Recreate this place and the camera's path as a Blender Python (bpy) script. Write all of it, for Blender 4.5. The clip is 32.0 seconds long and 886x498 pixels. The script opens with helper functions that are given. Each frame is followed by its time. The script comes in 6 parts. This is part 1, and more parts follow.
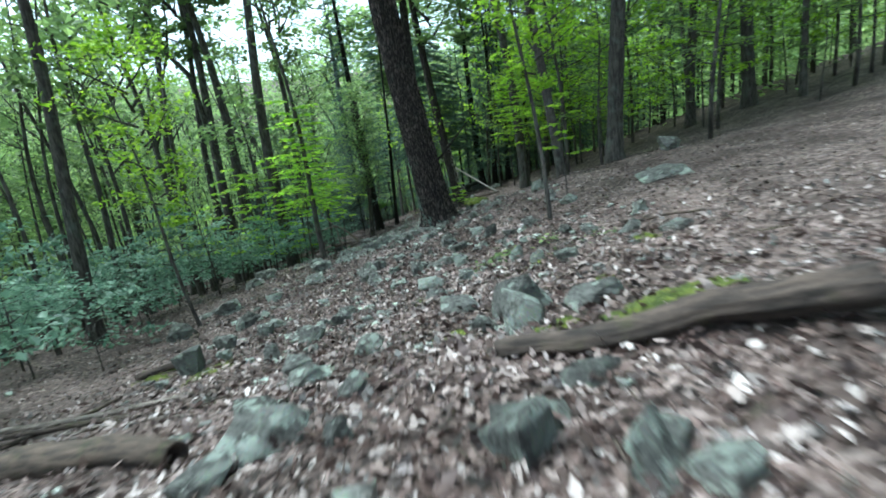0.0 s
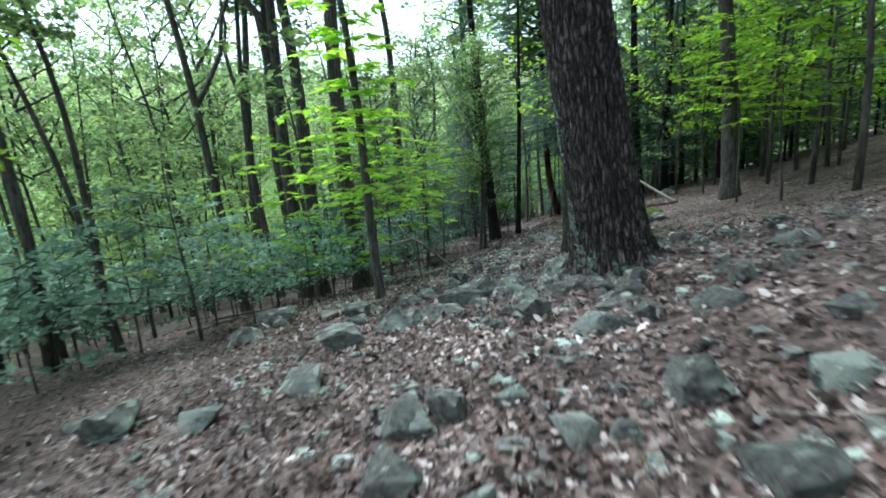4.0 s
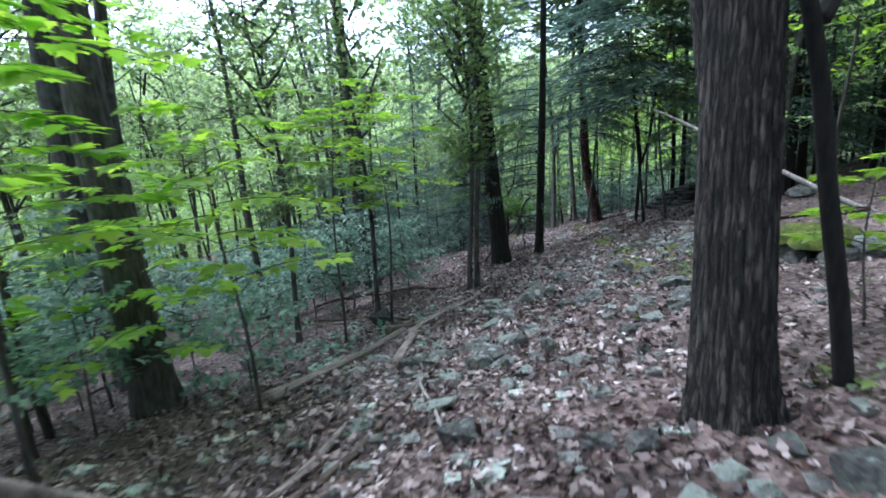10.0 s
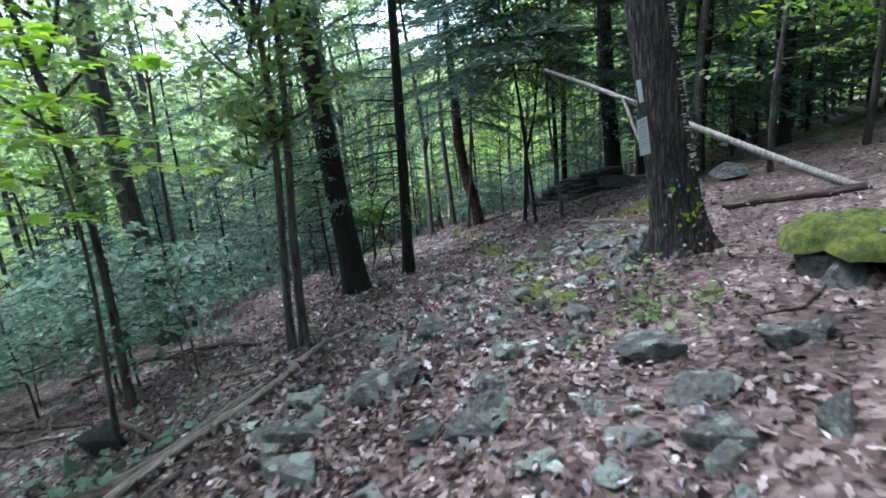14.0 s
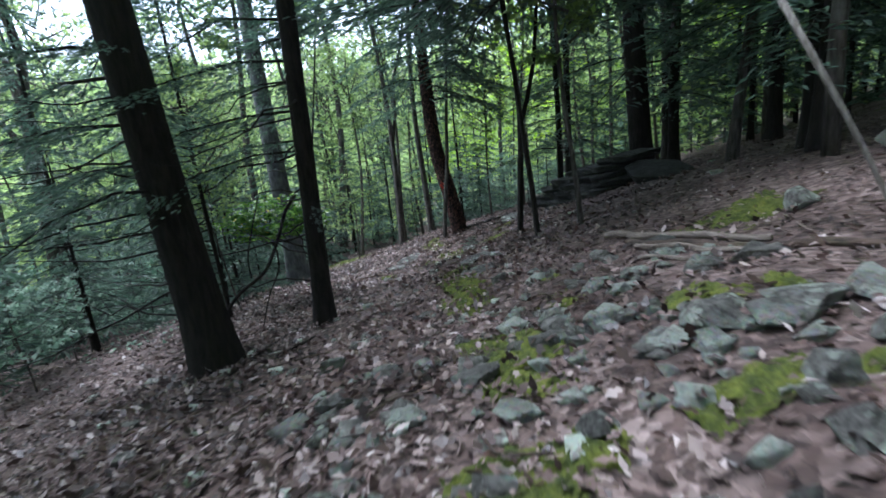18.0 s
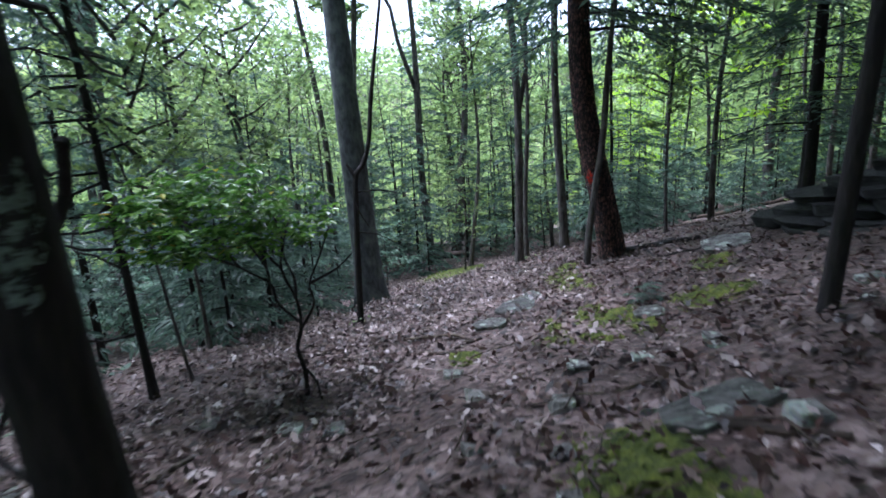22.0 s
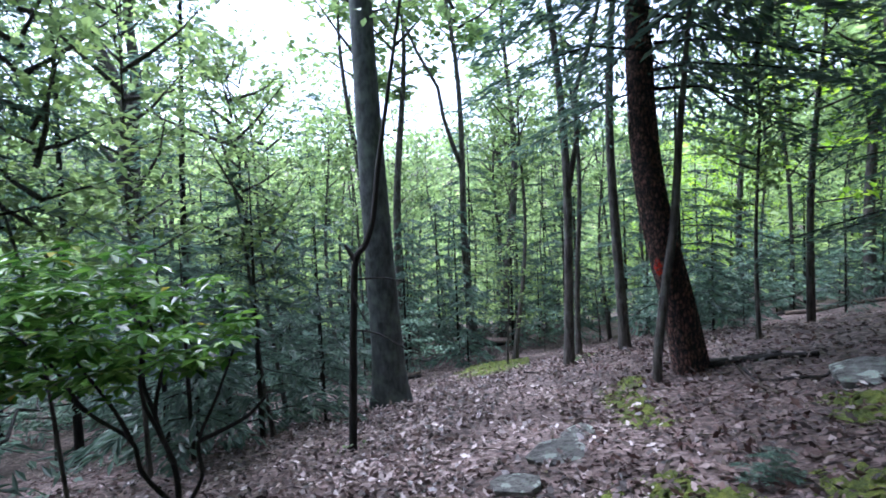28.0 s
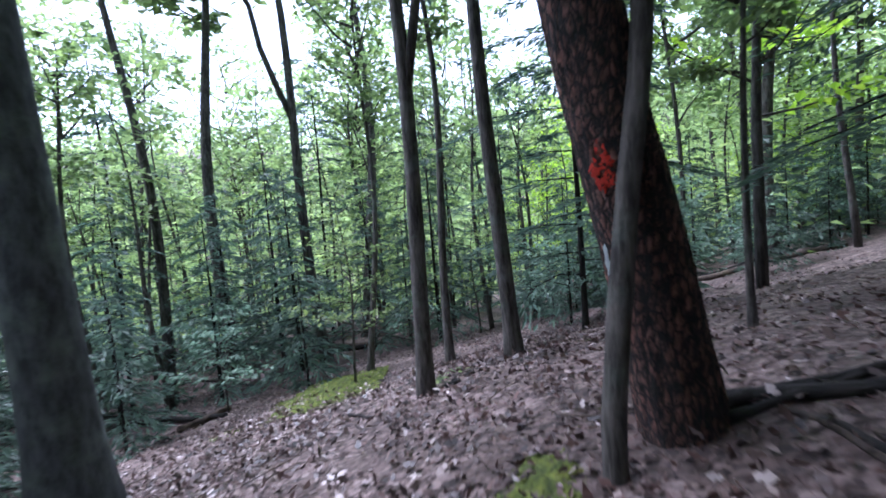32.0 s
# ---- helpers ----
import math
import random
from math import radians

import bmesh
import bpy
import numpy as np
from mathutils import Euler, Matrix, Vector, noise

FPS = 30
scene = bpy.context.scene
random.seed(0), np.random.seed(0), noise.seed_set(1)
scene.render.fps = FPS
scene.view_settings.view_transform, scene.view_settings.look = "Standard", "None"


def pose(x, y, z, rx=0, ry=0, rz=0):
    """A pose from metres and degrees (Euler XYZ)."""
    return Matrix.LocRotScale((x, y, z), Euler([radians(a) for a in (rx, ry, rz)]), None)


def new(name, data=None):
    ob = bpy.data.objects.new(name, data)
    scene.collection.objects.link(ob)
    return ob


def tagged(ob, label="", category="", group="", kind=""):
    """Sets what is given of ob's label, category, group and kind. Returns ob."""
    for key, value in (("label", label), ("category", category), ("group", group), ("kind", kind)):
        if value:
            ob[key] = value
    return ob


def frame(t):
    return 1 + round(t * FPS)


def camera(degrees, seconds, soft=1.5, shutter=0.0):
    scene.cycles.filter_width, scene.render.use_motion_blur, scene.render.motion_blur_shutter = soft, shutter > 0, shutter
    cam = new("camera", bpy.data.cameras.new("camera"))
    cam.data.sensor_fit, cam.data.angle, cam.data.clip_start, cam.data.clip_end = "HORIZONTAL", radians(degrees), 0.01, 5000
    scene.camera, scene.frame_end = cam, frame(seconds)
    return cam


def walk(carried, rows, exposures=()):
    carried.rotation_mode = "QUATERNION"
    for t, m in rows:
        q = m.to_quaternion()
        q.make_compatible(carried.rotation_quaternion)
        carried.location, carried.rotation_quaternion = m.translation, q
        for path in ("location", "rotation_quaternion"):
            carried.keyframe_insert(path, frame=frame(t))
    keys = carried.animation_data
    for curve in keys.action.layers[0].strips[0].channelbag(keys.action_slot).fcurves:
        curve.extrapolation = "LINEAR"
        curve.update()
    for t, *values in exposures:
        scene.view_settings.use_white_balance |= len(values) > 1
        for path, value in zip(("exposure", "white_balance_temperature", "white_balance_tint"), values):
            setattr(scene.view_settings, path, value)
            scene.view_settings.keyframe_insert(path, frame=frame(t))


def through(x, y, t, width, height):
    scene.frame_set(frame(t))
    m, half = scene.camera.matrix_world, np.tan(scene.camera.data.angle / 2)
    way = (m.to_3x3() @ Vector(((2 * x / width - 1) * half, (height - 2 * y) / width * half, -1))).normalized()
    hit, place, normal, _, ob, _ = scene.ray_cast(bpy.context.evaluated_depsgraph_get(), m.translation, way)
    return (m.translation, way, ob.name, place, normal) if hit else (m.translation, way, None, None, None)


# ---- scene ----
cam = camera(84.0, 32.0, 1.7, 0.7)
PATH = [
    (0.0, -1.910, -10.403, 4.167, 76.12, 6.74, -16.28),
    (0.5, -1.611, -9.351, 4.045, 76.28, 6.35, -14.94),
    (1.0, -1.402, -8.436, 3.868, 76.53, 6.12, -13.74),
    (1.5, -1.257, -7.418, 3.739, 76.58, 5.66, -11.77),
    (2.0, -1.142, -6.529, 3.677, 76.85, 5.51, -9.78),
    (2.5, -0.991, -5.670, 3.622, 77.18, 5.09, -6.19),
    (3.0, -0.834, -4.767, 3.457, 77.11, 5.10, -4.75),
    (3.5, -0.694, -3.722, 3.288, 77.34, 4.54, -2.08),
    (5.5, 0.000, 0.000, 3.000, 77.55, 4.01, -0.89),
    (6.0, 0.142, 0.852, 2.831, 77.34, 4.07, -1.10),
    (6.5, 0.297, 1.772, 2.847, 77.11, 4.28, -1.56),
    (7.0, 0.389, 2.534, 2.787, 77.52, 4.01, 0.04),
    (7.5, 0.477, 3.064, 2.722, 77.52, 4.11, 0.02),
    (8.0, 0.760, 3.646, 2.630, 77.48, 4.09, 0.84),
    (8.5, 0.958, 4.196, 2.523, 77.37, 4.06, -0.69),
    (9.0, 1.048, 4.896, 2.449, 77.56, 3.59, 1.87),
    (9.5, 1.042, 5.562, 2.216, 77.39, 3.83, -0.33),
    (10.0, 1.155, 6.249, 2.085, 77.25, 3.87, 1.71),
    (10.5, 1.331, 6.790, 2.068, 77.57, 3.95, 0.67),
    (11.0, 1.359, 7.310, 1.952, 77.27, 3.85, 0.69),
    (11.5, 1.443, 7.883, 1.819, 77.43, 3.88, 2.73),
    (12.0, 1.722, 8.480, 1.667, 77.28, 3.60, 3.31),
    (12.5, 1.832, 8.992, 1.518, 77.59, 3.60, 0.95),
    (13.0, 1.971, 9.509, 1.394, 77.14, 4.29, -4.23),
    (13.5, 2.147, 9.995, 1.389, 77.15, 4.88, -10.23),
    (14.0, 2.209, 10.395, 1.382, 76.99, 5.06, -12.12),
    (14.5, 2.426, 10.784, 1.194, 77.18, 5.21, -12.36),
    (16.5, 3.158, 12.924, 0.756, 77.04, 5.60, -13.79),
    (17.0, 3.394, 13.640, 0.753, 77.23, 5.46, -13.96),
    (17.5, 3.621, 14.277, 0.654, 77.45, 5.57, -13.06),
    (18.0, 3.910, 14.877, 0.644, 77.16, 5.51, -12.84),
    (18.5, 4.084, 15.467, 0.588, 77.41, 5.29, -11.15),
    (19.0, 4.232, 16.255, 0.518, 77.37, 5.14, -9.57),
    (19.5, 4.371, 16.963, 0.352, 77.51, 5.05, -8.62),
    (20.0, 4.493, 17.675, 0.330, 77.25, 4.69, -7.92),
    (20.5, 4.523, 18.365, 0.205, 77.54, 4.43, -5.91),
    (21.0, 4.665, 19.025, 0.078, 77.70, 4.10, -3.27),
    (21.5, 4.780, 19.664, -0.014, 78.08, 3.48, 0.87),
    (22.0, 4.870, 20.227, -0.058, 78.24, 3.39, 2.84),
    (22.5, 4.934, 20.716, -0.056, 78.65, 3.12, 3.00),
    (23.0, 4.996, 21.115, -0.062, 78.64, 3.20, 2.88),
    (23.5, 5.056, 21.482, -0.090, 78.86, 3.10, 4.34),
    (24.0, 5.056, 21.728, -0.144, 79.18, 2.86, 5.62),
    (24.5, 5.058, 21.816, -0.135, 79.20, 2.82, 5.93),
    (26.5, 5.118, 21.937, -0.108, 79.37, 2.16, 9.64),
    (27.0, 5.120, 21.943, -0.081, 79.31, 2.05, 10.07),
    (27.5, 5.120, 21.943, -0.081, 84.13, 1.99, 10.29),
    (28.0, 5.148, 21.942, -0.083, 87.61, 2.26, 9.11),
    (28.5, 5.201, 22.018, -0.132, 87.09, 2.51, 7.83),
    (29.0, 5.170, 22.389, -0.269, 86.86, 2.72, 5.44),
    (29.5, 5.229, 22.974, -0.345, 85.95, 3.99, -0.98),
    (30.0, 5.341, 23.683, -0.509, 86.07, 4.06, -0.69),
    (30.5, 5.513, 24.431, -0.629, 85.95, 4.21, -0.93),
    (31.0, 5.632, 25.192, -0.690, 85.72, 4.50, -2.84),
    (31.5, 5.828, 25.900, -0.860, 85.54, 4.95, -4.07),
    (32.0, 5.978, 26.666, -0.896, 85.82, 4.76, -4.44),
]
walk(cam, [(t, pose(*p)) for t, *p in PATH], [(0, 1.85, 5350, -8), (5, 2.2, 5450, 3), (10, 2.5, 5150, 14), (14, 2.65, 5250, 13), (17, 2.45, 5350, 13), (19, 2.2, 5350, 15), (21, 2.15, 5250, 19), (23, 2.48, 5150, 19), (28, 2.5, 5150, 20), (32, 2.4, 5150, 23)])

# ---------------------------------------------------------------- sky and sun
SUN_EL, SUN_AZ = 68.0, -60.0
world = bpy.data.worlds.new("world")
scene.world = world
world.use_nodes = True
wn, wl = world.node_tree.nodes, world.node_tree.links
sky = wn.new("ShaderNodeTexSky")
sky.sky_type, sky.sun_disc = "NISHITA", False
sky.sun_elevation, sky.sun_rotation = radians(SUN_EL), radians(SUN_AZ)
sky.air_density, sky.dust_density, sky.ozone_density = 1.0, 2.0, 1.5
wn["Background"].inputs["Strength"].default_value = 0.12
grey = wn.new("ShaderNodeHueSaturation")  # thin even cloud pales the sky
grey.inputs["Saturation"].default_value = 0.4
wl.new(sky.outputs["Color"], grey.inputs["Color"])
wl.new(grey.outputs["Color"], wn["Background"].inputs["Color"])
sun = new("sun", bpy.data.lights.new("sun", "SUN"))
sun.data.energy, sun.data.angle, sun.data.color = 2.2, radians(50), (1.0, 0.96, 0.9)
sun.rotation_euler = (radians(90 - SUN_EL), 0, radians(180 - SUN_AZ))

# ---------------------------------------------------------------- materials


def material(name):
    m = bpy.data.materials.new(name)
    m.use_nodes = True
    return m, m.node_tree.nodes, m.node_tree.links, m.node_tree.nodes["Principled BSDF"]


def ramp(nodes, stops):
    r = nodes.new("ShaderNodeValToRGB")
    e = r.color_ramp.elements
    while len(e) < len(stops):
        e.new(0.5)
    for el, (p, c) in zip(e, stops):
        el.position, el.color = p, (*c, 1)
    return r


def noise_tex(nodes, links, scale, detail=6.0, rough=0.6, stretch=None, coords="Object"):
    tc = nodes.new("ShaderNodeTexCoord")
    n = nodes.new("ShaderNodeTexNoise")
    n.inputs["Scale"].default_value, n.inputs["Detail"].default_value, n.inputs["Roughness"].default_value = scale, detail, rough
    if stretch:
        mp = nodes.new("ShaderNodeMapping")
        mp.inputs["Scale"].default_value = stretch
        links.new(tc.outputs[coords], mp.inputs["Vector"])
        links.new(mp.outputs["Vector"], n.inputs["Vector"])
    else:
        links.new(tc.outputs[coords], n.inputs["Vector"])
    return n


def mix(nodes, links, kind, fac, a, b):
    m = nodes.new("ShaderNodeMix")
    m.data_type, m.blend_type = "RGBA", kind
    for sock, v in ((0, fac), (6, a), (7, b)):
        if isinstance(v, (int, float)):
            m.inputs[sock].default_value = v
        elif isinstance(v, tuple):
            m.inputs[sock].default_value = (*v, 1)
        else:
            links.new(v, m.inputs[sock])
    return m.outputs[2]


def bump(nodes, links, height, strength, dist, target):
    b = nodes.new("ShaderNodeBump")
    b.inputs["Strength"].default_value, b.inputs["Distance"].default_value = strength, dist
    links.new(height, b.inputs["Height"])
    links.new(b.outputs["Normal"], target)


def bark_material(name, dark, light, lichen=(0.20, 0.25, 0.21), amount=0.25, stretch=(1, 1, 0.18), scale=16.0, depth=0.03, plate=0.0):
    """Bark of uneven ridges; plate: how strongly dark cracks split it into plates."""
    m, n, l, p = material(name)
    a = noise_tex(n, l, scale, 8, 0.65, stretch)
    b = noise_tex(n, l, 3.0, 4, 0.6)
    r = ramp(n, [(0.38, dark), (0.66, light)])
    l.new(a.outputs["Fac"], r.inputs["Fac"])
    patch = ramp(n, [(0.60 - amount * 0.4, (0, 0, 0)), (0.72, (1, 1, 1))])
    l.new(b.outputs["Fac"], patch.inputs["Fac"])
    fine = noise_tex(n, l, 60.0, 3, 0.7)
    lich = mix(n, l, "MULTIPLY", 0.5, lichen, fine.outputs["Color"])
    wob = n.new("ShaderNodeMath")
    wob.operation = "MULTIPLY"
    wob.inputs[1].default_value = min(1.0, amount * 2)
    l.new(patch.outputs["Color"], wob.inputs[0])
    col = mix(n, l, "MIX", wob.outputs[0], r.outputs["Color"], lich)
    high = a.outputs["Fac"]
    if plate:
        tc = n.new("ShaderNodeTexCoord")
        mp = n.new("ShaderNodeMapping")
        mp.inputs["Scale"].default_value = stretch
        l.new(tc.outputs["Object"], mp.inputs["Vector"])
        warp = mix(n, l, "LINEAR_LIGHT", 0.05, mp.outputs["Vector"], a.outputs["Color"])
        v = n.new("ShaderNodeTexVoronoi")
        v.feature = "DISTANCE_TO_EDGE"
        v.inputs["Scale"].default_value = scale
        l.new(warp, v.inputs["Vector"])
        crack = ramp(n, [(0.03, (1 - plate, 1 - plate, 1 - plate)), (0.22, (1, 1, 1))])
        l.new(v.outputs["Distance"], crack.inputs["Fac"])
        col = mix(n, l, "MULTIPLY", 1.0, col, crack.outputs["Color"])
        add = n.new("ShaderNodeMath")
        l.new(crack.outputs["Color"], add.inputs[0])
        l.new(a.outputs["Fac"], add.inputs[1])
        high = add.outputs[0]
    l.new(col, p.inputs["Base Color"])
    p.inputs["Roughness"].default_value = 0.92
    bump(n, l, high, 1.0, depth, p.inputs["Normal"])
    return m


def leaf_material(name, colours, through=0.45, gloss=0.45, clear=1.5, patchy=False):
    m, n, l, p = material(name)
    g = n.new("ShaderNodeNewGeometry")
    o = n.new("ShaderNodeObjectInfo")
    r = ramp(n, colours)
    l.new(g.outputs["Random Per Island"], r.inputs["Fac"])
    hsv = n.new("ShaderNodeHueSaturation")
    v = n.new("ShaderNodeMapRange")
    v.inputs["To Min"].default_value, v.inputs["To Max"].default_value = 0.75, 1.2
    l.new(o.outputs["Random"], v.inputs["Value"])
    l.new(v.outputs["Result"], hsv.inputs["Value"])
    shade = r.outputs["Color"]
    if patchy:  # damp dark and dry pale stretches
        big = noise_tex(n, l, 0.9, 4, 0.6)
        damp = ramp(n, [(0.38, (0.42, 0.38, 0.36)), (0.60, (1.05, 1.05, 1.05))])
        l.new(big.outputs["Fac"], damp.inputs["Fac"])
        shade = mix(n, l, "MULTIPLY", 1.0, shade, damp.outputs["Color"])
    l.new(shade, hsv.inputs["Color"])
    l.new(hsv.outputs["Color"], p.inputs["Base Color"])
    p.inputs["Roughness"].default_value = gloss
    t = n.new("ShaderNodeBsdfTranslucent")
    bright = n.new("ShaderNodeHueSaturation")
    bright.inputs["Value"].default_value = clear
    l.new(hsv.outputs["Color"], bright.inputs["Color"])
    l.new(bright.outputs["Color"], t.inputs["Color"])
    mx = n.new("ShaderNodeMixShader")
    mx.inputs[0].default_value = through
    l.new(p.outputs[0], mx.inputs[1])
    l.new(t.outputs[0], mx.inputs[2])
    l.new(mx.outputs[0], n["Material Output"].inputs["Surface"])
    return m


BARK_OAK = bark_material("oak_bark", (0.012, 0.009, 0.008), (0.215, 0.165, 0.148), amount=0.12, scale=17.0, stretch=(1, 1, 0.30), depth=0.05, plate=0.90)
BARK = bark_material("forest_bark", (0.018, 0.016, 0.014), (0.110, 0.096, 0.086), amount=0.22, scale=18.0)
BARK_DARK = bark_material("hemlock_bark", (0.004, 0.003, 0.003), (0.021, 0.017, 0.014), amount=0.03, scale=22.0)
BARK_GRAY = bark_material("smooth_gray_bark", (0.032, 0.036, 0.040), (0.092, 0.100, 0.106), amount=0.30, stretch=(1, 1, 0.35), scale=12.0, depth=0.010)
BARK_RED = bark_material("red_brown_bark", (0.006, 0.004, 0.004), (0.300, 0.130, 0.095), lichen=(0.30, 0.24, 0.21), amount=0.10, stretch=(1, 1, 0.45), scale=22.0, depth=0.07, plate=0.95)
BARK_TAN = bark_material("ridged_bark", (0.010, 0.008, 0.007), (0.150, 0.120, 0.105), amount=0.12, scale=24.0, stretch=(1, 1, 0.12), depth=0.04, plate=0.8)
DEAD = bark_material("dead_wood", (0.07, 0.055, 0.045), (0.26, 0.22, 0.19), amount=0.12, scale=24.0, depth=0.012)
DEAD_PALE = bark_material("bare_pale_wood", (0.13, 0.115, 0.10), (0.33, 0.31, 0.285), amount=0.1, scale=24.0, depth=0.008)
ROTTEN = bark_material("rotten_wood", (0.022, 0.016, 0.013), (0.12, 0.085, 0.065), lichen=(0.10, 0.14, 0.03), amount=0.2, scale=20.0, depth=0.03)
ROTTEN_MOSSY = bark_material("mossy_rotten_wood", (0.018, 0.013, 0.011), (0.095, 0.068, 0.055), lichen=(0.12, 0.13, 0.03), amount=0.16, scale=20.0, depth=0.03)
LEAF = leaf_material("canopy_leaf", [(0.0, (0.084, 0.128, 0.050)), (0.6, (0.144, 0.210, 0.076)), (1.0, (0.235, 0.315, 0.092))], through=0.55, clear=1.8)
# far leaves get a paler base colour in place of haze
LEAF_FAR = leaf_material("haze_paled_leaf", [(0.0, (0.125, 0.190, 0.070)), (0.6, (0.195, 0.275, 0.100)), (1.0, (0.28, 0.36, 0.120))], through=0.55, clear=1.7, gloss=0.6)
LEAF_BRIGHT = leaf_material("maple_leaf", [(0.0, (0.15, 0.27, 0.02)), (0.6, (0.235, 0.38, 0.026)), (1.0, (0.34, 0.47, 0.038))], through=0.6, clear=1.9)
LEAF_COOL = leaf_material("shrub_leaf", [(0.0, (0.075, 0.14, 0.095)), (0.6, (0.132, 0.22, 0.150)), (1.0, (0.24, 0.35, 0.250))], through=0.4, clear=1.7)
NEEDLE = leaf_material("hemlock_needle", [(0.0, (0.036, 0.066, 0.050)), (0.7, (0.072, 0.124, 0.090)), (1.0, (0.125, 0.190, 0.130))], through=0.35)
LAUREL = leaf_material("laurel_leaf", [(0.0, (0.035, 0.10, 0.018)), (0.5, (0.11, 0.25, 0.035)), (0.985, (0.21, 0.40, 0.06)), (1.0, (0.55, 0.42, 0.02))], through=0.3, gloss=0.25)
LITTER = leaf_material("dead_leaf", [(0.0, (0.018, 0.012, 0.011)), (0.35, (0.085, 0.055, 0.049)), (0.65, (0.225, 0.158, 0.144)), (0.88, (0.41, 0.33, 0.31)), (1.0, (0.62, 0.55, 0.54))], through=0.12, gloss=0.40, patchy=True)

# redder litter, its colour also darkened to imitate shade above the trail
LITTER_RUSSET_SHADE = leaf_material("russet_shaded_leaf", [(0.0, (0.018, 0.010, 0.009)), (0.35, (0.075, 0.038, 0.031)), (0.66, (0.165, 0.092, 0.078)), (0.86, (0.34, 0.25, 0.225)), (1.0, (0.54, 0.46, 0.44))], through=0.12, gloss=0.50, patchy=True)


def soil_material():
    m, n, l, p = material("leaf_litter_soil")
    tc = n.new("ShaderNodeTexCoord")
    warp = noise_tex(n, l, 5.0, 3, 0.6)
    vec = mix(n, l, "LINEAR_LIGHT", 0.06, tc.outputs["Object"], warp.outputs["Color"])
    v = n.new("ShaderNodeTexVoronoi")
    v.inputs["Scale"].default_value = 15.0
    l.new(vec, v.inputs["Vector"])
    v2 = n.new("ShaderNodeTexVoronoi")
    v2.inputs["Scale"].default_value = 23.0
    l.new(vec, v2.inputs["Vector"])
    r = ramp(n, [(0.1, (0.022, 0.013, 0.011)), (0.4, (0.085, 0.054, 0.046)), (0.7, (0.15, 0.103, 0.092)), (0.95, (0.30, 0.235, 0.22))])
    sep = n.new("ShaderNodeSeparateColor")
    l.new(v.outputs["Color"], sep.inputs["Color"])
    l.new(sep.outputs[0], r.inputs["Fac"])
    r2 = ramp(n, [(0.1, (0.022, 0.014, 0.012)), (0.5, (0.08, 0.053, 0.046)), (0.95, (0.24, 0.185, 0.17))])
    sep2 = n.new("ShaderNodeSeparateColor")
    l.new(v2.outputs["Color"], sep2.inputs["Color"])
    l.new(sep2.outputs[1], r2.inputs["Fac"])
    both = mix(n, l, "MIX", 0.5, r.outputs["Color"], r2.outputs["Color"])
    big = noise_tex(n, l, 0.9, 4, 0.6)
    rb = ramp(n, [(0.38, (0.42, 0.38, 0.36)), (0.60, (1.05, 1.05, 1.05))])
    l.new(big.outputs["Fac"], rb.inputs["Fac"])
    l.new(mix(n, l, "MULTIPLY", 1.0, both, rb.outputs["Color"]), p.inputs["Base Color"])
    p.inputs["Roughness"].default_value = 0.9
    bump(n, l, v.outputs["Distance"], 0.8, 0.03, p.inputs["Normal"])
    return m


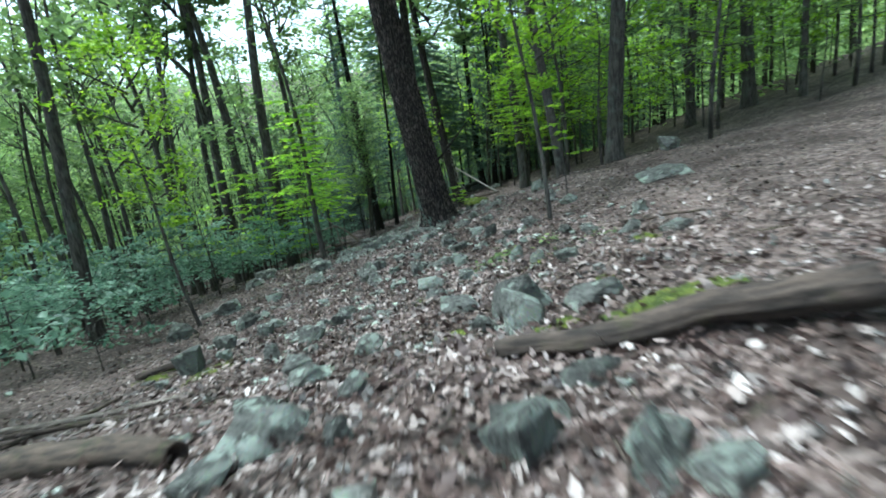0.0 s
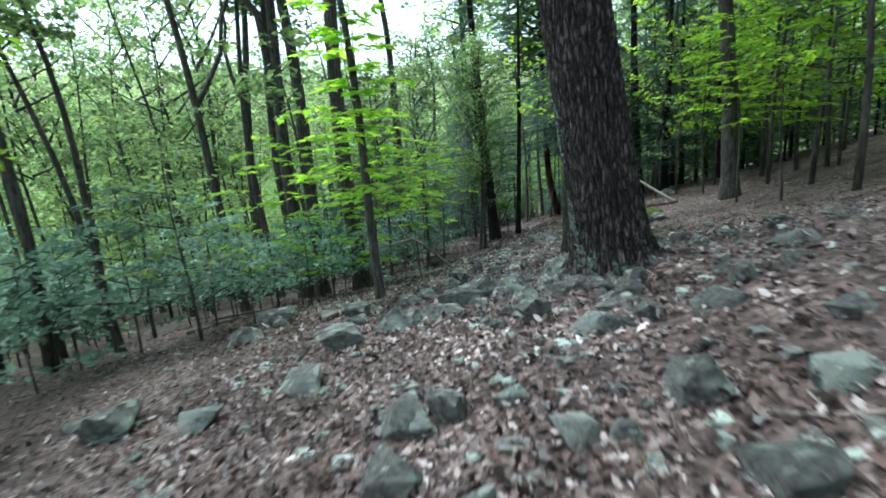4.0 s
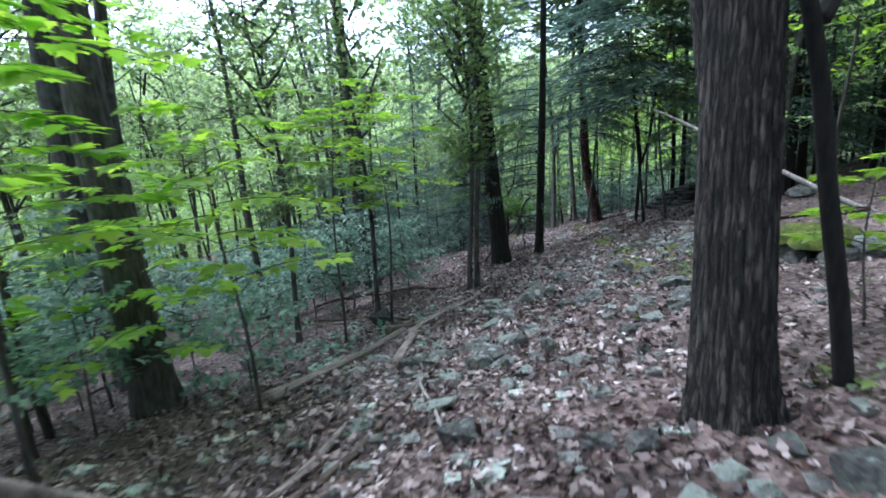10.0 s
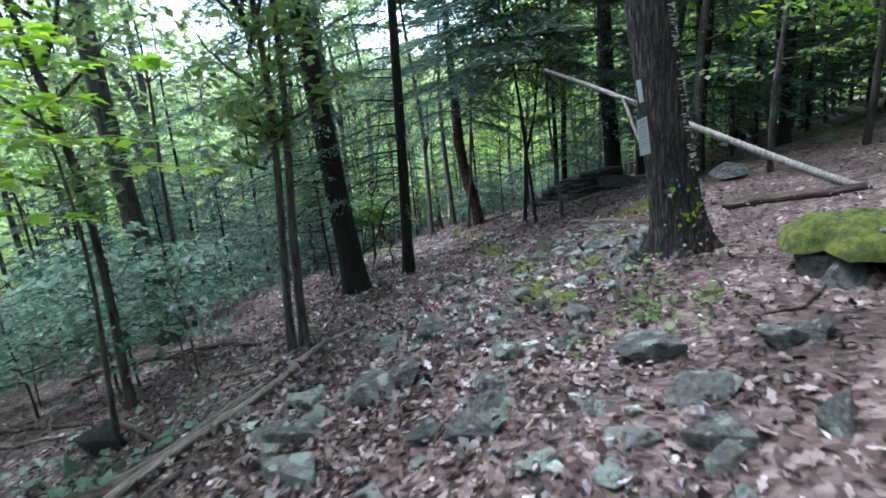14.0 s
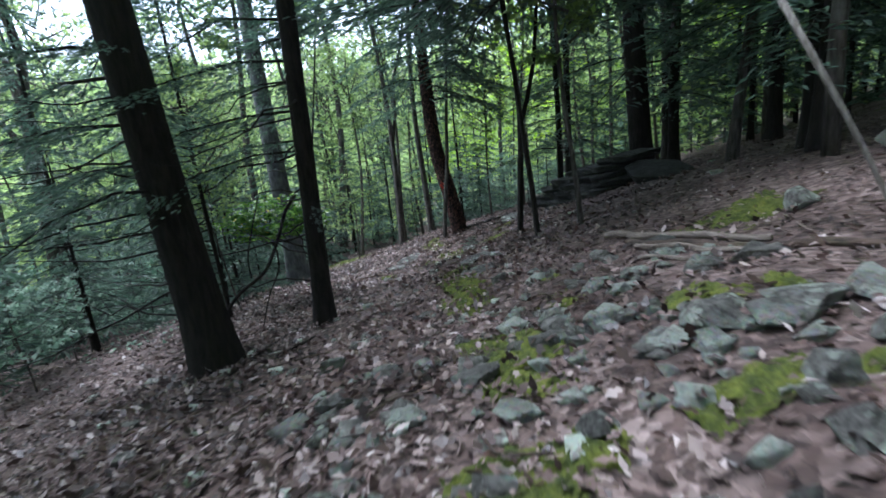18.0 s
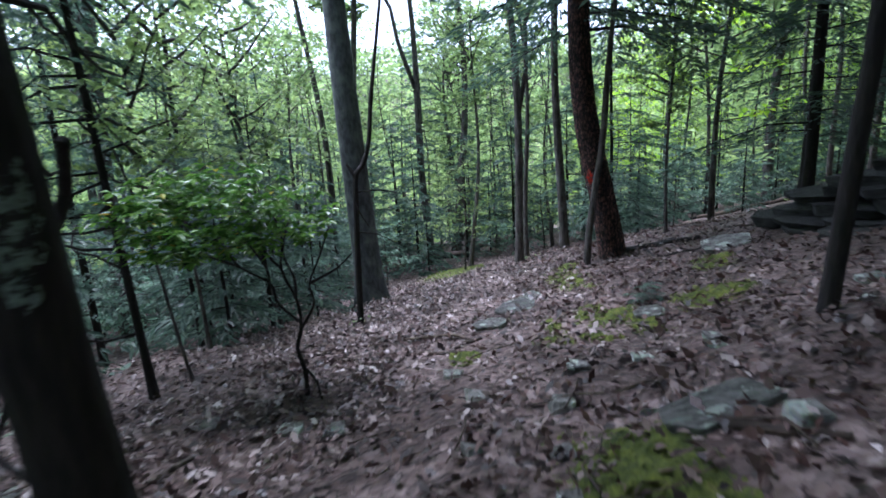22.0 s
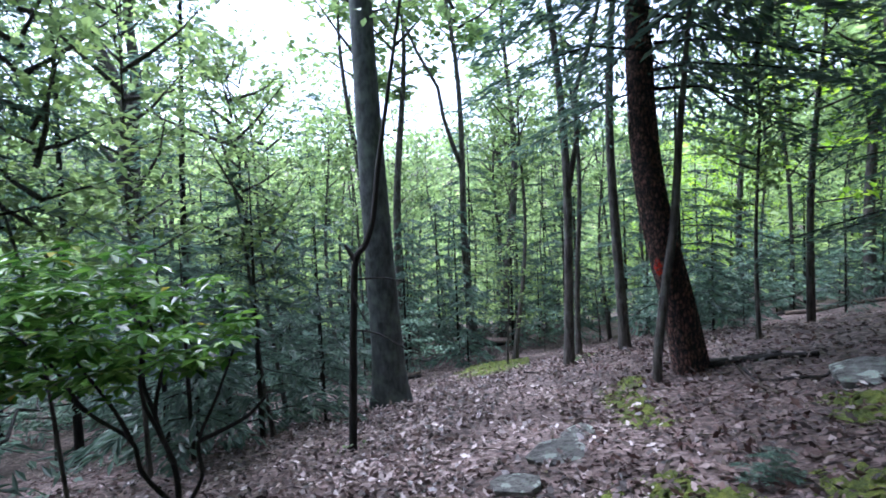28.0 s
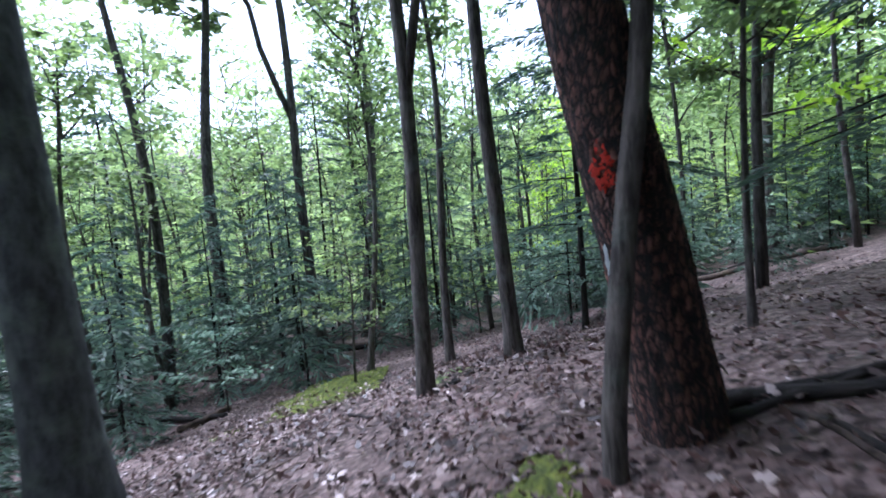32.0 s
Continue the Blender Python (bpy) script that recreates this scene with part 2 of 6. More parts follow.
def rock_material(name, base, lichen, cover, plates=0.6):
    m, n, l, p = material(name)
    o = n.new("ShaderNodeObjectInfo")
    a = noise_tex(n, l, 7.0, 8, 0.7)
    b = noise_tex(n, l, 2.2, 5, 0.6)
    c = noise_tex(n, l, 30.0, 4, 0.7)
    r = ramp(n, [(0.36, tuple(v * 0.32 for v in base)), (0.50, tuple(v * 0.95 for v in base)), (0.66, tuple(min(1.0, v * 1.7) for v in base))])
    l.new(a.outputs["Fac"], r.inputs["Fac"])
    k = ramp(n, [(cover, (0, 0, 0)), (cover + 0.12, (1, 1, 1))])
    l.new(b.outputs["Fac"], k.inputs["Fac"])
    lc = mix(n, l, "MULTIPLY", 0.85, lichen, c.outputs["Color"])
    col = mix(n, l, "MIX", k.outputs["Color"], r.outputs["Color"], lc)
    # round pale lichen plates with crisp edges
    warp = mix(n, l, "LINEAR_LIGHT", 0.22, n.new("ShaderNodeTexCoord").outputs["Object"], a.outputs["Color"])
    v = n.new("ShaderNodeTexVoronoi")
    v.inputs["Scale"].default_value = 3.2
    l.new(warp, v.inputs["Vector"])
    size = n.new("ShaderNodeSeparateColor")
    l.new(v.outputs["Color"], size.inputs["Color"])
    gap = n.new("ShaderNodeMath")
    gap.operation = "SUBTRACT"
    gap.use_clamp = True
    l.new(size.outputs[0], gap.inputs[0])
    gap.inputs[1].default_value = 1 - plates
    less = n.new("ShaderNodeMath")
    less.operation = "SUBTRACT"
    l.new(gap.outputs[0], less.inputs[0])
    l.new(v.outputs["Distance"], less.inputs[1])
    edge = ramp(n, [(0.0, (0, 0, 0)), (0.05, (1, 1, 1))])
    l.new(less.outputs[0], edge.inputs["Fac"])
    pale = mix(n, l, "MULTIPLY", 0.45, (0.58, 0.64, 0.56), c.outputs["Color"])
    col = mix(n, l, "MIX", edge.outputs["Color"], col, pale)
    hsv = n.new("ShaderNodeHueSaturation")
    mr = n.new("ShaderNodeMapRange")
    mr.inputs["To Min"].default_value, mr.inputs["To Max"].default_value = 0.55, 1.4
    l.new(o.outputs["Random"], mr.inputs["Value"])
    l.new(mr.outputs["Result"], hsv.inputs["Value"])
    l.new(col, hsv.inputs["Color"])
    l.new(hsv.outputs["Color"], p.inputs["Base Color"])
    p.inputs["Roughness"].default_value = 0.88
    fine = n.new("ShaderNodeMath")
    fine.operation = "ADD"
    l.new(a.outputs["Fac"], fine.inputs[0])
    l.new(c.outputs["Fac"], fine.inputs[1])
    bump(n, l, fine.outputs[0], 1.0, 0.09, p.inputs["Normal"])
    return m


def moss_material(name):
    m, n, l, p = material(name)
    a = noise_tex(n, l, 60.0, 6, 0.7)
    tuft = ramp(n, [(0.34, (0.030, 0.045, 0.010)), (0.5, (0.088, 0.112, 0.016)), (0.62, (0.150, 0.172, 0.026)), (0.72, (0.150, 0.120, 0.050))])
    l.new(noise_tex(n, l, 9.0, 5, 0.65).outputs["Fac"], tuft.inputs["Fac"])
    r = ramp(n, [(0.3, (0.40, 0.42, 0.36)), (0.7, (1.3, 1.3, 1.2))])
    l.new(a.outputs["Fac"], r.inputs["Fac"])
    l.new(mix(n, l, "MULTIPLY", 1.0, tuft.outputs["Color"], r.outputs["Color"]), p.inputs["Base Color"])
    p.inputs["Roughness"].default_value = 1.0
    bump(n, l, a.outputs["Fac"], 1.0, 0.02, p.inputs["Normal"])
    return m


def plain_material(name, colour, rough=0.7):
    m, n, l, p = material(name)
    a = noise_tex(n, l, 12.0, 5, 0.6)
    r = ramp(n, [(0.3, tuple(c * 0.75 for c in colour)), (0.7, colour)])
    l.new(a.outputs["Fac"], r.inputs["Fac"])
    l.new(r.outputs["Color"], p.inputs["Base Color"])
    p.inputs["Roughness"].default_value = rough
    return m


def patch_material(name, colour, cover):
    """A broken, speckled film: the bark shows through its gaps."""
    m, n, l, p = material(name)
    a = noise_tex(n, l, 22.0, 6, 0.7)
    b = noise_tex(n, l, 70.0, 3, 0.6)
    r = ramp(n, [(0.3, tuple(c * 0.45 for c in colour)), (0.7, colour)])
    l.new(b.outputs["Fac"], r.inputs["Fac"])
    l.new(r.outputs["Color"], p.inputs["Base Color"])
    k = ramp(n, [(cover, (0, 0, 0)), (cover + 0.04, (1, 1, 1))])
    l.new(a.outputs["Fac"], k.inputs["Fac"])
    l.new(k.outputs["Color"], p.inputs["Alpha"])
    p.inputs["Roughness"].default_value = 0.95
    return m


SOIL = soil_material()
LICHEN = patch_material("pale_lichen", (0.17, 0.215, 0.185), 0.48)
ROCK = rock_material("lichen_rock", (0.165, 0.162, 0.150), (0.46, 0.50, 0.43), 0.50, 0.75)
ROCK_PALE = rock_material("pale_lichen_rock", (0.185, 0.182, 0.166), (0.56, 0.60, 0.53), 0.45, 0.9)
ROCK_DARK = rock_material("dark_ledge_rock", (0.045, 0.047, 0.043), (0.12, 0.14, 0.115), 0.55, 0.3)
MOSS = moss_material("moss")
WHITE = plain_material("weathered_white_plastic", (0.21, 0.22, 0.215))
INK = plain_material("faded_print", (0.13, 0.17, 0.18))
PAINT = patch_material("red_blaze_paint", (0.50, 0.03, 0.012), 0.45)
BLAZE = plain_material("pale_blue_blaze_paint", (0.32, 0.35, 0.36))

# ---------------------------------------------------------------- mesh helpers


def mesh_of(name, verts, faces, mat, smooth=True):
    me = bpy.data.meshes.new(name)
    verts = np.asarray(verts, float)
    me.vertices.add(len(verts))
    me.vertices.foreach_set("co", verts.ravel())
    faces = [np.asarray(f) for f in faces] if not isinstance(faces, np.ndarray) else faces
    sizes = np.full(len(faces), faces.shape[1]) if isinstance(faces, np.ndarray) else np.array([len(f) for f in faces])
    flat = faces.ravel() if isinstance(faces, np.ndarray) else np.concatenate(faces)
    me.loops.add(len(flat))
    me.loops.foreach_set("vertex_index", flat.astype(np.int32))
    me.polygons.add(len(sizes))
    me.polygons.foreach_set("loop_start", np.r_[0, np.cumsum(sizes)[:-1]].astype(np.int32))
    me.polygons.foreach_set("use_smooth", np.full(len(sizes), smooth))
    me.materials.append(mat)
    me.update(calc_edges=True)
    return me


def part(name, me, parent, label=""):
    ob = new(name, me)
    ob.parent = parent
    if label:
        tagged(ob, label)
    if name.endswith("_frame"):
        tagged(ob, kind="stuff")
    return ob


def empty(name, x, y, z, label, category, group=""):
    ob = new(name)
    ob.location = (x, y, z)
    ob.empty_display_size = 0.2
    return tagged(ob, label, category, group)


def tube(points, radii, sides=10, ridge=0.0, seed=0, closed=True):
    """Verts and quads of a tapered tube along points; ridge: uneven bark."""
    pts, radii = np.asarray(points, float), np.asarray(radii, float)
    d = np.gradient(pts, axis=0)
    d /= np.linalg.norm(d, axis=1)[:, None]
    ref = np.array([1.0, 0, 0]) if abs(d[:, 2]).mean() > 0.6 else np.array([0, 0, 1.0])
    a = np.cross(d, ref)
    a /= np.linalg.norm(a, axis=1)[:, None]
    b = np.cross(d, a)
    th = np.linspace(0, 2 * np.pi, sides, endpoint=False)
    rr = radii[:, None] * np.ones(sides)
    if ridge:
        rng = np.random.default_rng(seed)
        s = np.linspace(0, 1, len(pts))[:, None] * len(pts) * 0.25
        w = sum(np.sin(k * th[None] + rng.uniform(0, 6.3) + rng.uniform(-1, 1) * s) / k ** 0.6 for k in (2, 3, 5, 9, 14))
        rr = rr * (1 + ridge * 0.25 * w + ridge * rng.normal(0, 0.35, rr.shape))
    v = pts[:, None] + rr[..., None] * (np.cos(th)[None, :, None] * a[:, None] + np.sin(th)[None, :, None] * b[:, None])
    n, i, j = len(pts), np.arange(len(pts) - 1)[:, None], np.arange(sides)[None]
    q = np.stack([i * sides + j, i * sides + (j + 1) % sides, (i + 1) * sides + (j + 1) % sides, (i + 1) * sides + j], -1).reshape(-1, 4)
    v, q = v.reshape(-1, 3), [*q]
    if closed:
        q.append(np.arange(sides)[::-1])
        q.append(np.arange(sides) + (n - 1) * sides)
    return v, q


def joined(pieces):
    vs, fs, off = [], [], 0
    for v, f in pieces:
        vs.append(v)
        fs += [g + off for g in f]
        off += len(v)
    return np.concatenate(vs), fs


def diamonds(centre, along, normal, length, width, fold=0.12):
    """Many small four-cornered leaves, as one array of verts and quads."""
    along = along / np.linalg.norm(along, axis=1)[:, None]
    side = np.cross(normal, along)
    side /= np.linalg.norm(side, axis=1)[:, None] + 1e-9
    up = np.cross(along, side)
    length, width = np.reshape(length, (-1, 1)), np.reshape(width, (-1, 1))
    v = np.stack([centre - along * length * 0.5, centre + side * width * 0.5 + along * length * 0.08 + up * width * fold,
                  centre + along * length * 0.5 - up * length * 0.1, centre - side * width * 0.5 + along * length * 0.08 + up * width * fold], 1)
    return v.reshape(-1, 3), np.arange(4 * len(centre)).reshape(-1, 4)


def unit(rng, n, flat=1.0):
    v = rng.normal(size=(n, 3))
    v[:, 2] *= flat
    return v / np.linalg.norm(v, axis=1)[:, None]


# outline of a five-lobed maple leaf, base at the origin
MAPLE = np.array([(0, 0), (0.22, -0.06), (0.46, 0.06), (0.30, 0.22), (0.52, 0.46), (0.24, 0.46), (0.14, 0.70), (0, 1.0),
                  (-0.14, 0.70), (-0.24, 0.46), (-0.52, 0.46), (-0.30, 0.22), (-0.46, 0.06), (-0.22, -0.06)])


OAK_LEAF = np.array([(0, 0), (0.20, 0.18), (0.12, 0.36), (0.30, 0.55), (0.16, 0.75), (0, 1.0), (-0.18, 0.72), (-0.28, 0.50), (-0.12, 0.34), (-0.22, 0.16)])
OAK_TRI = ((0, 1, 9), (1, 2, 9), (2, 8, 9), (2, 3, 8), (3, 7, 8), (3, 4, 7), (4, 6, 7), (4, 5, 6))


def lobed(centre, along, normal, size, droop=0.15, shape=None, tris=None):
    along = along / np.linalg.norm(along, axis=1)[:, None]
    side = np.cross(normal, along)
    side /= np.linalg.norm(side, axis=1)[:, None] + 1e-9
    up = np.cross(along, side)
    size = np.reshape(size, (-1, 1, 1))
    shape = MAPLE if shape is None else shape
    x, y = shape[None, :, :1], shape[None, :, 1:]
    v = centre[:, None] + size * (x * side[:, None] + y * along[:, None] - droop * (y ** 2 + 1.5 * x ** 2) * up[:, None])
    k = len(shape)
    tri = np.array(tris or [(0, 1, 13), (1, 2, 3), (1, 3, 5), (3, 4, 5), (1, 5, 13), (5, 6, 7), (5, 7, 9), (7, 8, 9), (5, 9, 13), (9, 10, 11), (9, 11, 13), (11, 12, 13)])
    f = (np.arange(len(centre))[:, None, None] * k + tri[None]).reshape(-1, 3)
    return v.reshape(-1, 3), f


# ---------------------------------------------------------------- ground
HILL = (1.63, 0.177, -0.193, 0.223, 0.287, -0.244, 0.345, -0.458)
BUMPS = (-0.053, 0.076, 0.186, -0.289, -0.394, 0.042, -0.283, 0.112, 0.487, 0.267, -0.157, -0.19, -0.1, 0.164, -0.308, -0.137, 0.057, 0.061, 0.292, -0.106, 0.331, 0.584, -0.211, 0.252, -0.106, 0.419, 0.152)


def hill(x, y):
    yc = np.clip(y, -22, 52)
    b, a = (yc - 12) / 20, 17.6 * np.tanh((x - 2) / 17.6) / 8
    z = HILL[0] + HILL[1] * x + HILL[2] * y + HILL[3] * a * a + HILL[4] * a * b + HILL[5] * b * b + HILL[6] * b ** 3 + HILL[7] * a * b * b
    for k, h in enumerate(BUMPS):
        cy = (-8, -3, 2, 7, 12, 17, 22, 27, 32)[k // 3]
        z = z + h * np.exp(-((x - cy * 0.2 - (-4.5, 0, 4.5)[k % 3]) ** 2 + (y - cy) ** 2) / 20)
    far = np.hypot(x, y - 15)
    rise = np.clip((far - 75) / 180, 0, 1)
    rise = rise * rise * (3 - 2 * rise)
    return z * (1 - rise) + rise * np.maximum(z, -14.0 + 0.215 * (far - 75))


def roughness(x, y):
    return (0.045 * np.sin(1.9 * x + 0.7 * y) * np.sin(1.3 * y - 0.8 * x) + 0.03 * np.sin(4.1 * x - 2.2 * y + 1) * np.sin(3.7 * y + 1.1 * x)
            + 0.012 * np.sin(9.3 * x + 4.4 * y) * np.sin(8.1 * y - 5 * x))


def ground_z(x, y):
    return hill(np.asarray(x, float), np.asarray(y, float)) + roughness(np.asarray(x, float), np.asarray(y, float))


def gz(x, y):
    return float(ground_z(x, y))


def trail_x(y):
    return -0.6 + 0.06 * y + 0.0062 * np.clip(y, 0, 24) ** 2 - 0.0004 * np.clip(y - 18, 0, 40) ** 2


def steps_out(fine0, fine1, cell, far):
    inner = np.arange(fine0, fine1 + cell / 2, cell)
    grow = [cell]
    while sum(grow) < far:
        grow.append(min(grow[-1] * 1.14, 25))
    g = np.cumsum(grow)
    return np.r_[(fine0 - g)[::-1], inner, fine1 + g]


gx, gy = steps_out(-7, 14, 0.19, 320), steps_out(-13, 40, 0.19, 360)
XX, YY = np.meshgrid(gx, gy)
idx = np.arange(XX.size).reshape(XX.shape)
quads = np.stack([idx[:-1, :-1], idx[:-1, 1:], idx[1:, 1:], idx[1:, :-1]], -1).reshape(-1, 4)
tagged(new("ground", mesh_of("ground", np.stack([XX, YY, ground_z(XX, YY)], -1).reshape(-1, 3), quads, SOIL)),
       "sloping forest floor of brown fallen leaves and soil", "ground", kind="structure")

from mathutils.bvhtree import BVHTree

# ---------------------------------------------------------------- rock shapes
ROCKS, ROCKS_DARK, ROCKS_PALE = [], [], []
for seed in range(12):
    r2 = np.random.default_rng(300 + seed)
    bm = bmesh.new()
    u = unit(r2, 12)
    for p in np.sign(u) * np.abs(u) ** 0.55 * r2.uniform(0.36, 0.54, (12, 1)):
        bm.verts.new(p)
    res = bmesh.ops.convex_hull(bm, input=bm.verts)
    bmesh.ops.delete(bm, geom=[g for g in res["geom_interior"] if isinstance(g, bmesh.types.BMVert)], context="VERTS")
    bmesh.ops.bevel(bm, geom=bm.edges[:], offset=0.014, segments=1, affect="EDGES")
    bmesh.ops.triangulate(bm, faces=bm.faces[:])
    bmesh.ops.subdivide_edges(bm, edges=[e for e in bm.edges if e.calc_length() > 0.12], cuts=1)
    for vert in bm.verts:
        vert.co *= 1 + 0.14 * (noise.fractal(vert.co * 2.6 + Vector((seed * 7.3, 0, 0)), 1.0, 2.0, 4) - 0.1)
    me = bpy.data.meshes.new("rock")
    bm.to_mesh(me)
    me.materials.append(ROCK)
    ROCKS.append(me)
    for coat, shelf in ((ROCK_DARK, ROCKS_DARK), (ROCK_PALE, ROCKS_PALE)):
        me = me.copy()
        me.materials[0] = coat
        shelf.append(me)


# ---------------------------------------------------------------- trees


def trunk_line(h, lx, ly, bend, rng, n=16):
    s = np.linspace(0, 1, n)
    ph = rng.uniform(0, 6.3, 2)
    x = lx * h * s * (1 - 0.35 * s) + bend * np.sin(ph[0] + s * 5.5) * s * h * 0.02
    y = ly * h * s * (1 - 0.35 * s) + bend * np.sin(ph[1] + s * 4.5) * s * h * 0.02
    return np.stack([x, y, s * h], -1)


def limb(start, az, rise, length, r, rng, n=7):
    s = np.linspace(0, 1, n)
    d = np.array([np.cos(az) * np.cos(rise), np.sin(az) * np.cos(rise), np.sin(rise)])
    p = start + s[:, None] * length * d
    p[:, 2] += length * 0.15 * s ** 2
    p[1:] += np.cumsum(rng.normal(0, length * 0.025, (n - 1, 3)), 0)
    return p, r * (1 - 0.85 * s)


def leaf_cloud(rng, centre, radius, count, size, flat=0.45):
    """Leaves round a branch end, mostly level, in loose layers."""
    c = centre + unit(rng, count) * (rng.uniform(0.15, 1, (count, 1)) ** 0.6) * radius * np.array([1, 1, flat])
    along = unit(rng, count, 0.35)
    along[:, 2] -= 0.25
    nor = unit(rng, count, 1.0) * 0.55 + np.array([0, 0, 1.0])
    return diamonds(c, along, nor, size * rng.uniform(0.7, 1.3, count), size * rng.uniform(0.5, 0.8, count))


def make_crown(seed, h, lo, spread, clumps, per, size, fork=False):
    """Limbs and leaves of a broadleaf crown on a trunk of height h; lo: where the first limbs leave it."""
    rng = np.random.default_rng(seed)
    wood, leaves = [], []
    for k in range(clumps):
        z = h * (lo + (0.97 - lo) * (k + rng.uniform(0, 1)) / clumps)
        reach = spread * (0.45 + 0.75 * np.sin(np.pi * min(1, max(0.05, (z / h - lo) / (1.02 - lo)))) ) * rng.uniform(0.6, 1.2)
        az = k * 2.4 + rng.uniform(-0.5, 0.5)
        p, r = limb(np.array([0, 0, z]), az, rng.uniform(0.25, 0.9), reach, 0.022 * reach + 0.012, rng)
        wood.append(tube(p[::2], r[::2], 4))
        for e, f in ((p[-1], 1.0), (p[-3], 0.8), (p[3], 0.6)):
            leaves.append(leaf_cloud(rng, e + rng.normal(0, 0.2, 3), 0.32 * reach * f + 0.35, int(per * f), size))
    v, f = joined(wood)
    lv = np.concatenate([a for a, _ in leaves])
    return v, f, lv, np.arange(len(lv)).reshape(-1, 4)


CROWNS = []
for seed, h, lo, spread, clumps, per, size in ((1, 19, 0.40, 3.2, 23, 32, 0.36), (2, 17, 0.36, 2.8, 22, 32, 0.33), (3, 21, 0.44, 3.6, 23, 34, 0.38), (4, 15, 0.30, 2.5, 22, 32, 0.30)):
    v, f, lv, lf = make_crown(seed, h, lo, spread, clumps, per, size)
    CROWNS.append((h, mesh_of("branch_frame", v, f, BARK), mesh_of("crown", lv, lf, LEAF, False)))


HIGH_CROWNS = []
for seed, h, lo, spread, clumps, per, size in ((9, 19, 0.62, 2.6, 15, 30, 0.34), (10, 17, 0.60, 2.4, 14, 30, 0.32), (31, 21, 0.64, 2.8, 15, 30, 0.36)):
    v, f, lv, lf = make_crown(seed, h, lo, spread, clumps, per, size)
    HIGH_CROWNS.append((h, mesh_of("branch_frame", v, f, BARK), mesh_of("crown", lv, lf, LEAF, False)))


FAR_CROWNS = []
for seed, h, lo, spread, clumps, per, size in ((5, 19, 0.42, 3.2, 20, 30, 0.34), (6, 17, 0.36, 2.8, 19, 30, 0.32), (7, 21, 0.46, 3.6, 20, 30, 0.36), (8, 15, 0.32, 2.5, 19, 30, 0.31)):
    v, f, lv, lf = make_crown(seed, h, lo, spread, clumps, per, size)
    FAR_CROWNS.append((h, mesh_of("branch_frame", v, f, BARK), mesh_of("crown", lv, lf, LEAF, False)))


def make_understory(seed, h, layers, per, size, spread):
    """A slender sapling's twigs and level sprays of leaves, from low down to its tip."""
    rng = np.random.default_rng(seed)
    wood, leaves = [], []
    line = trunk_line(h, 0.03, 0.02, 2.0, rng, 10)
    stem = tube(line, np.linspace(0.008 * h, 0.004, 10), 6)
    for k in range(layers):
        s = 0.22 + 0.78 * (k + rng.uniform(0, 1)) / layers
        st = line[int(s * 9)] * (1 - (s * 9) % 1) + line[min(9, int(s * 9) + 1)] * ((s * 9) % 1)
        reach = spread * (1.1 - 0.75 * s) * rng.uniform(0.6, 1.2)
        az = k * 2.4 + rng.uniform(-0.5, 0.5)
        p, r = limb(st, az, rng.uniform(-0.05, 0.45), reach, 0.012 * reach + 0.004, rng)
        wood.append(tube(p[::2], r[::2], 3))
        n = int(per * reach / spread)
        w = rng.uniform(0.25, 1.05, n)
        base = p[0] + (p[-1] - p[0]) * w[:, None]
        side = np.stack([-np.sin(az) * np.ones(n), np.cos(az) * np.ones(n), np.zeros(n)], -1) * rng.normal(0, 0.20 * reach, (n, 1))
        c = base + side + rng.normal(0, 0.05 * reach, (n, 3)) * np.array([1, 1, 0.8])
        al = unit(rng, n, 0.3) + np.array([np.cos(az), np.sin(az), -0.3])
        leaves.append(diamonds(c, al, unit(rng, n) * 0.4 + np.array([0, 0, 1.0]), size * rng.uniform(0.7, 1.3, n), size * rng.uniform(0.5, 0.75, n)))
    v, f = joined(wood)
    lv = np.concatenate([a for a, _ in leaves])
    return stem, v, f, lv, np.arange(len(lv)).reshape(-1, 4)


UNDER = []
for seed, h, layers, per, size, spread, mat in ((11, 5.5, 20, 50, 0.15, 1.7, LEAF_BRIGHT), (12, 7.5, 22, 54, 0.16, 2.1, LEAF), (13, 4.0, 16, 52, 0.14, 1.5, LEAF),
                                               (14, 2.2, 15, 50, 0.13, 1.2, LEAF_COOL), (15, 9.0, 24, 58, 0.18, 2.4, LEAF_BRIGHT), (16, 1.6, 13, 48, 0.12, 1.1, LEAF_COOL)):
    st, v, f, lv, lf = make_understory(seed, h, layers, per, size, spread)
    UNDER.append((mesh_of("stem", *st, BARK), mesh_of("twig_frame", v, f, BARK), mesh_of("foliage", lv, lf, mat, False)))


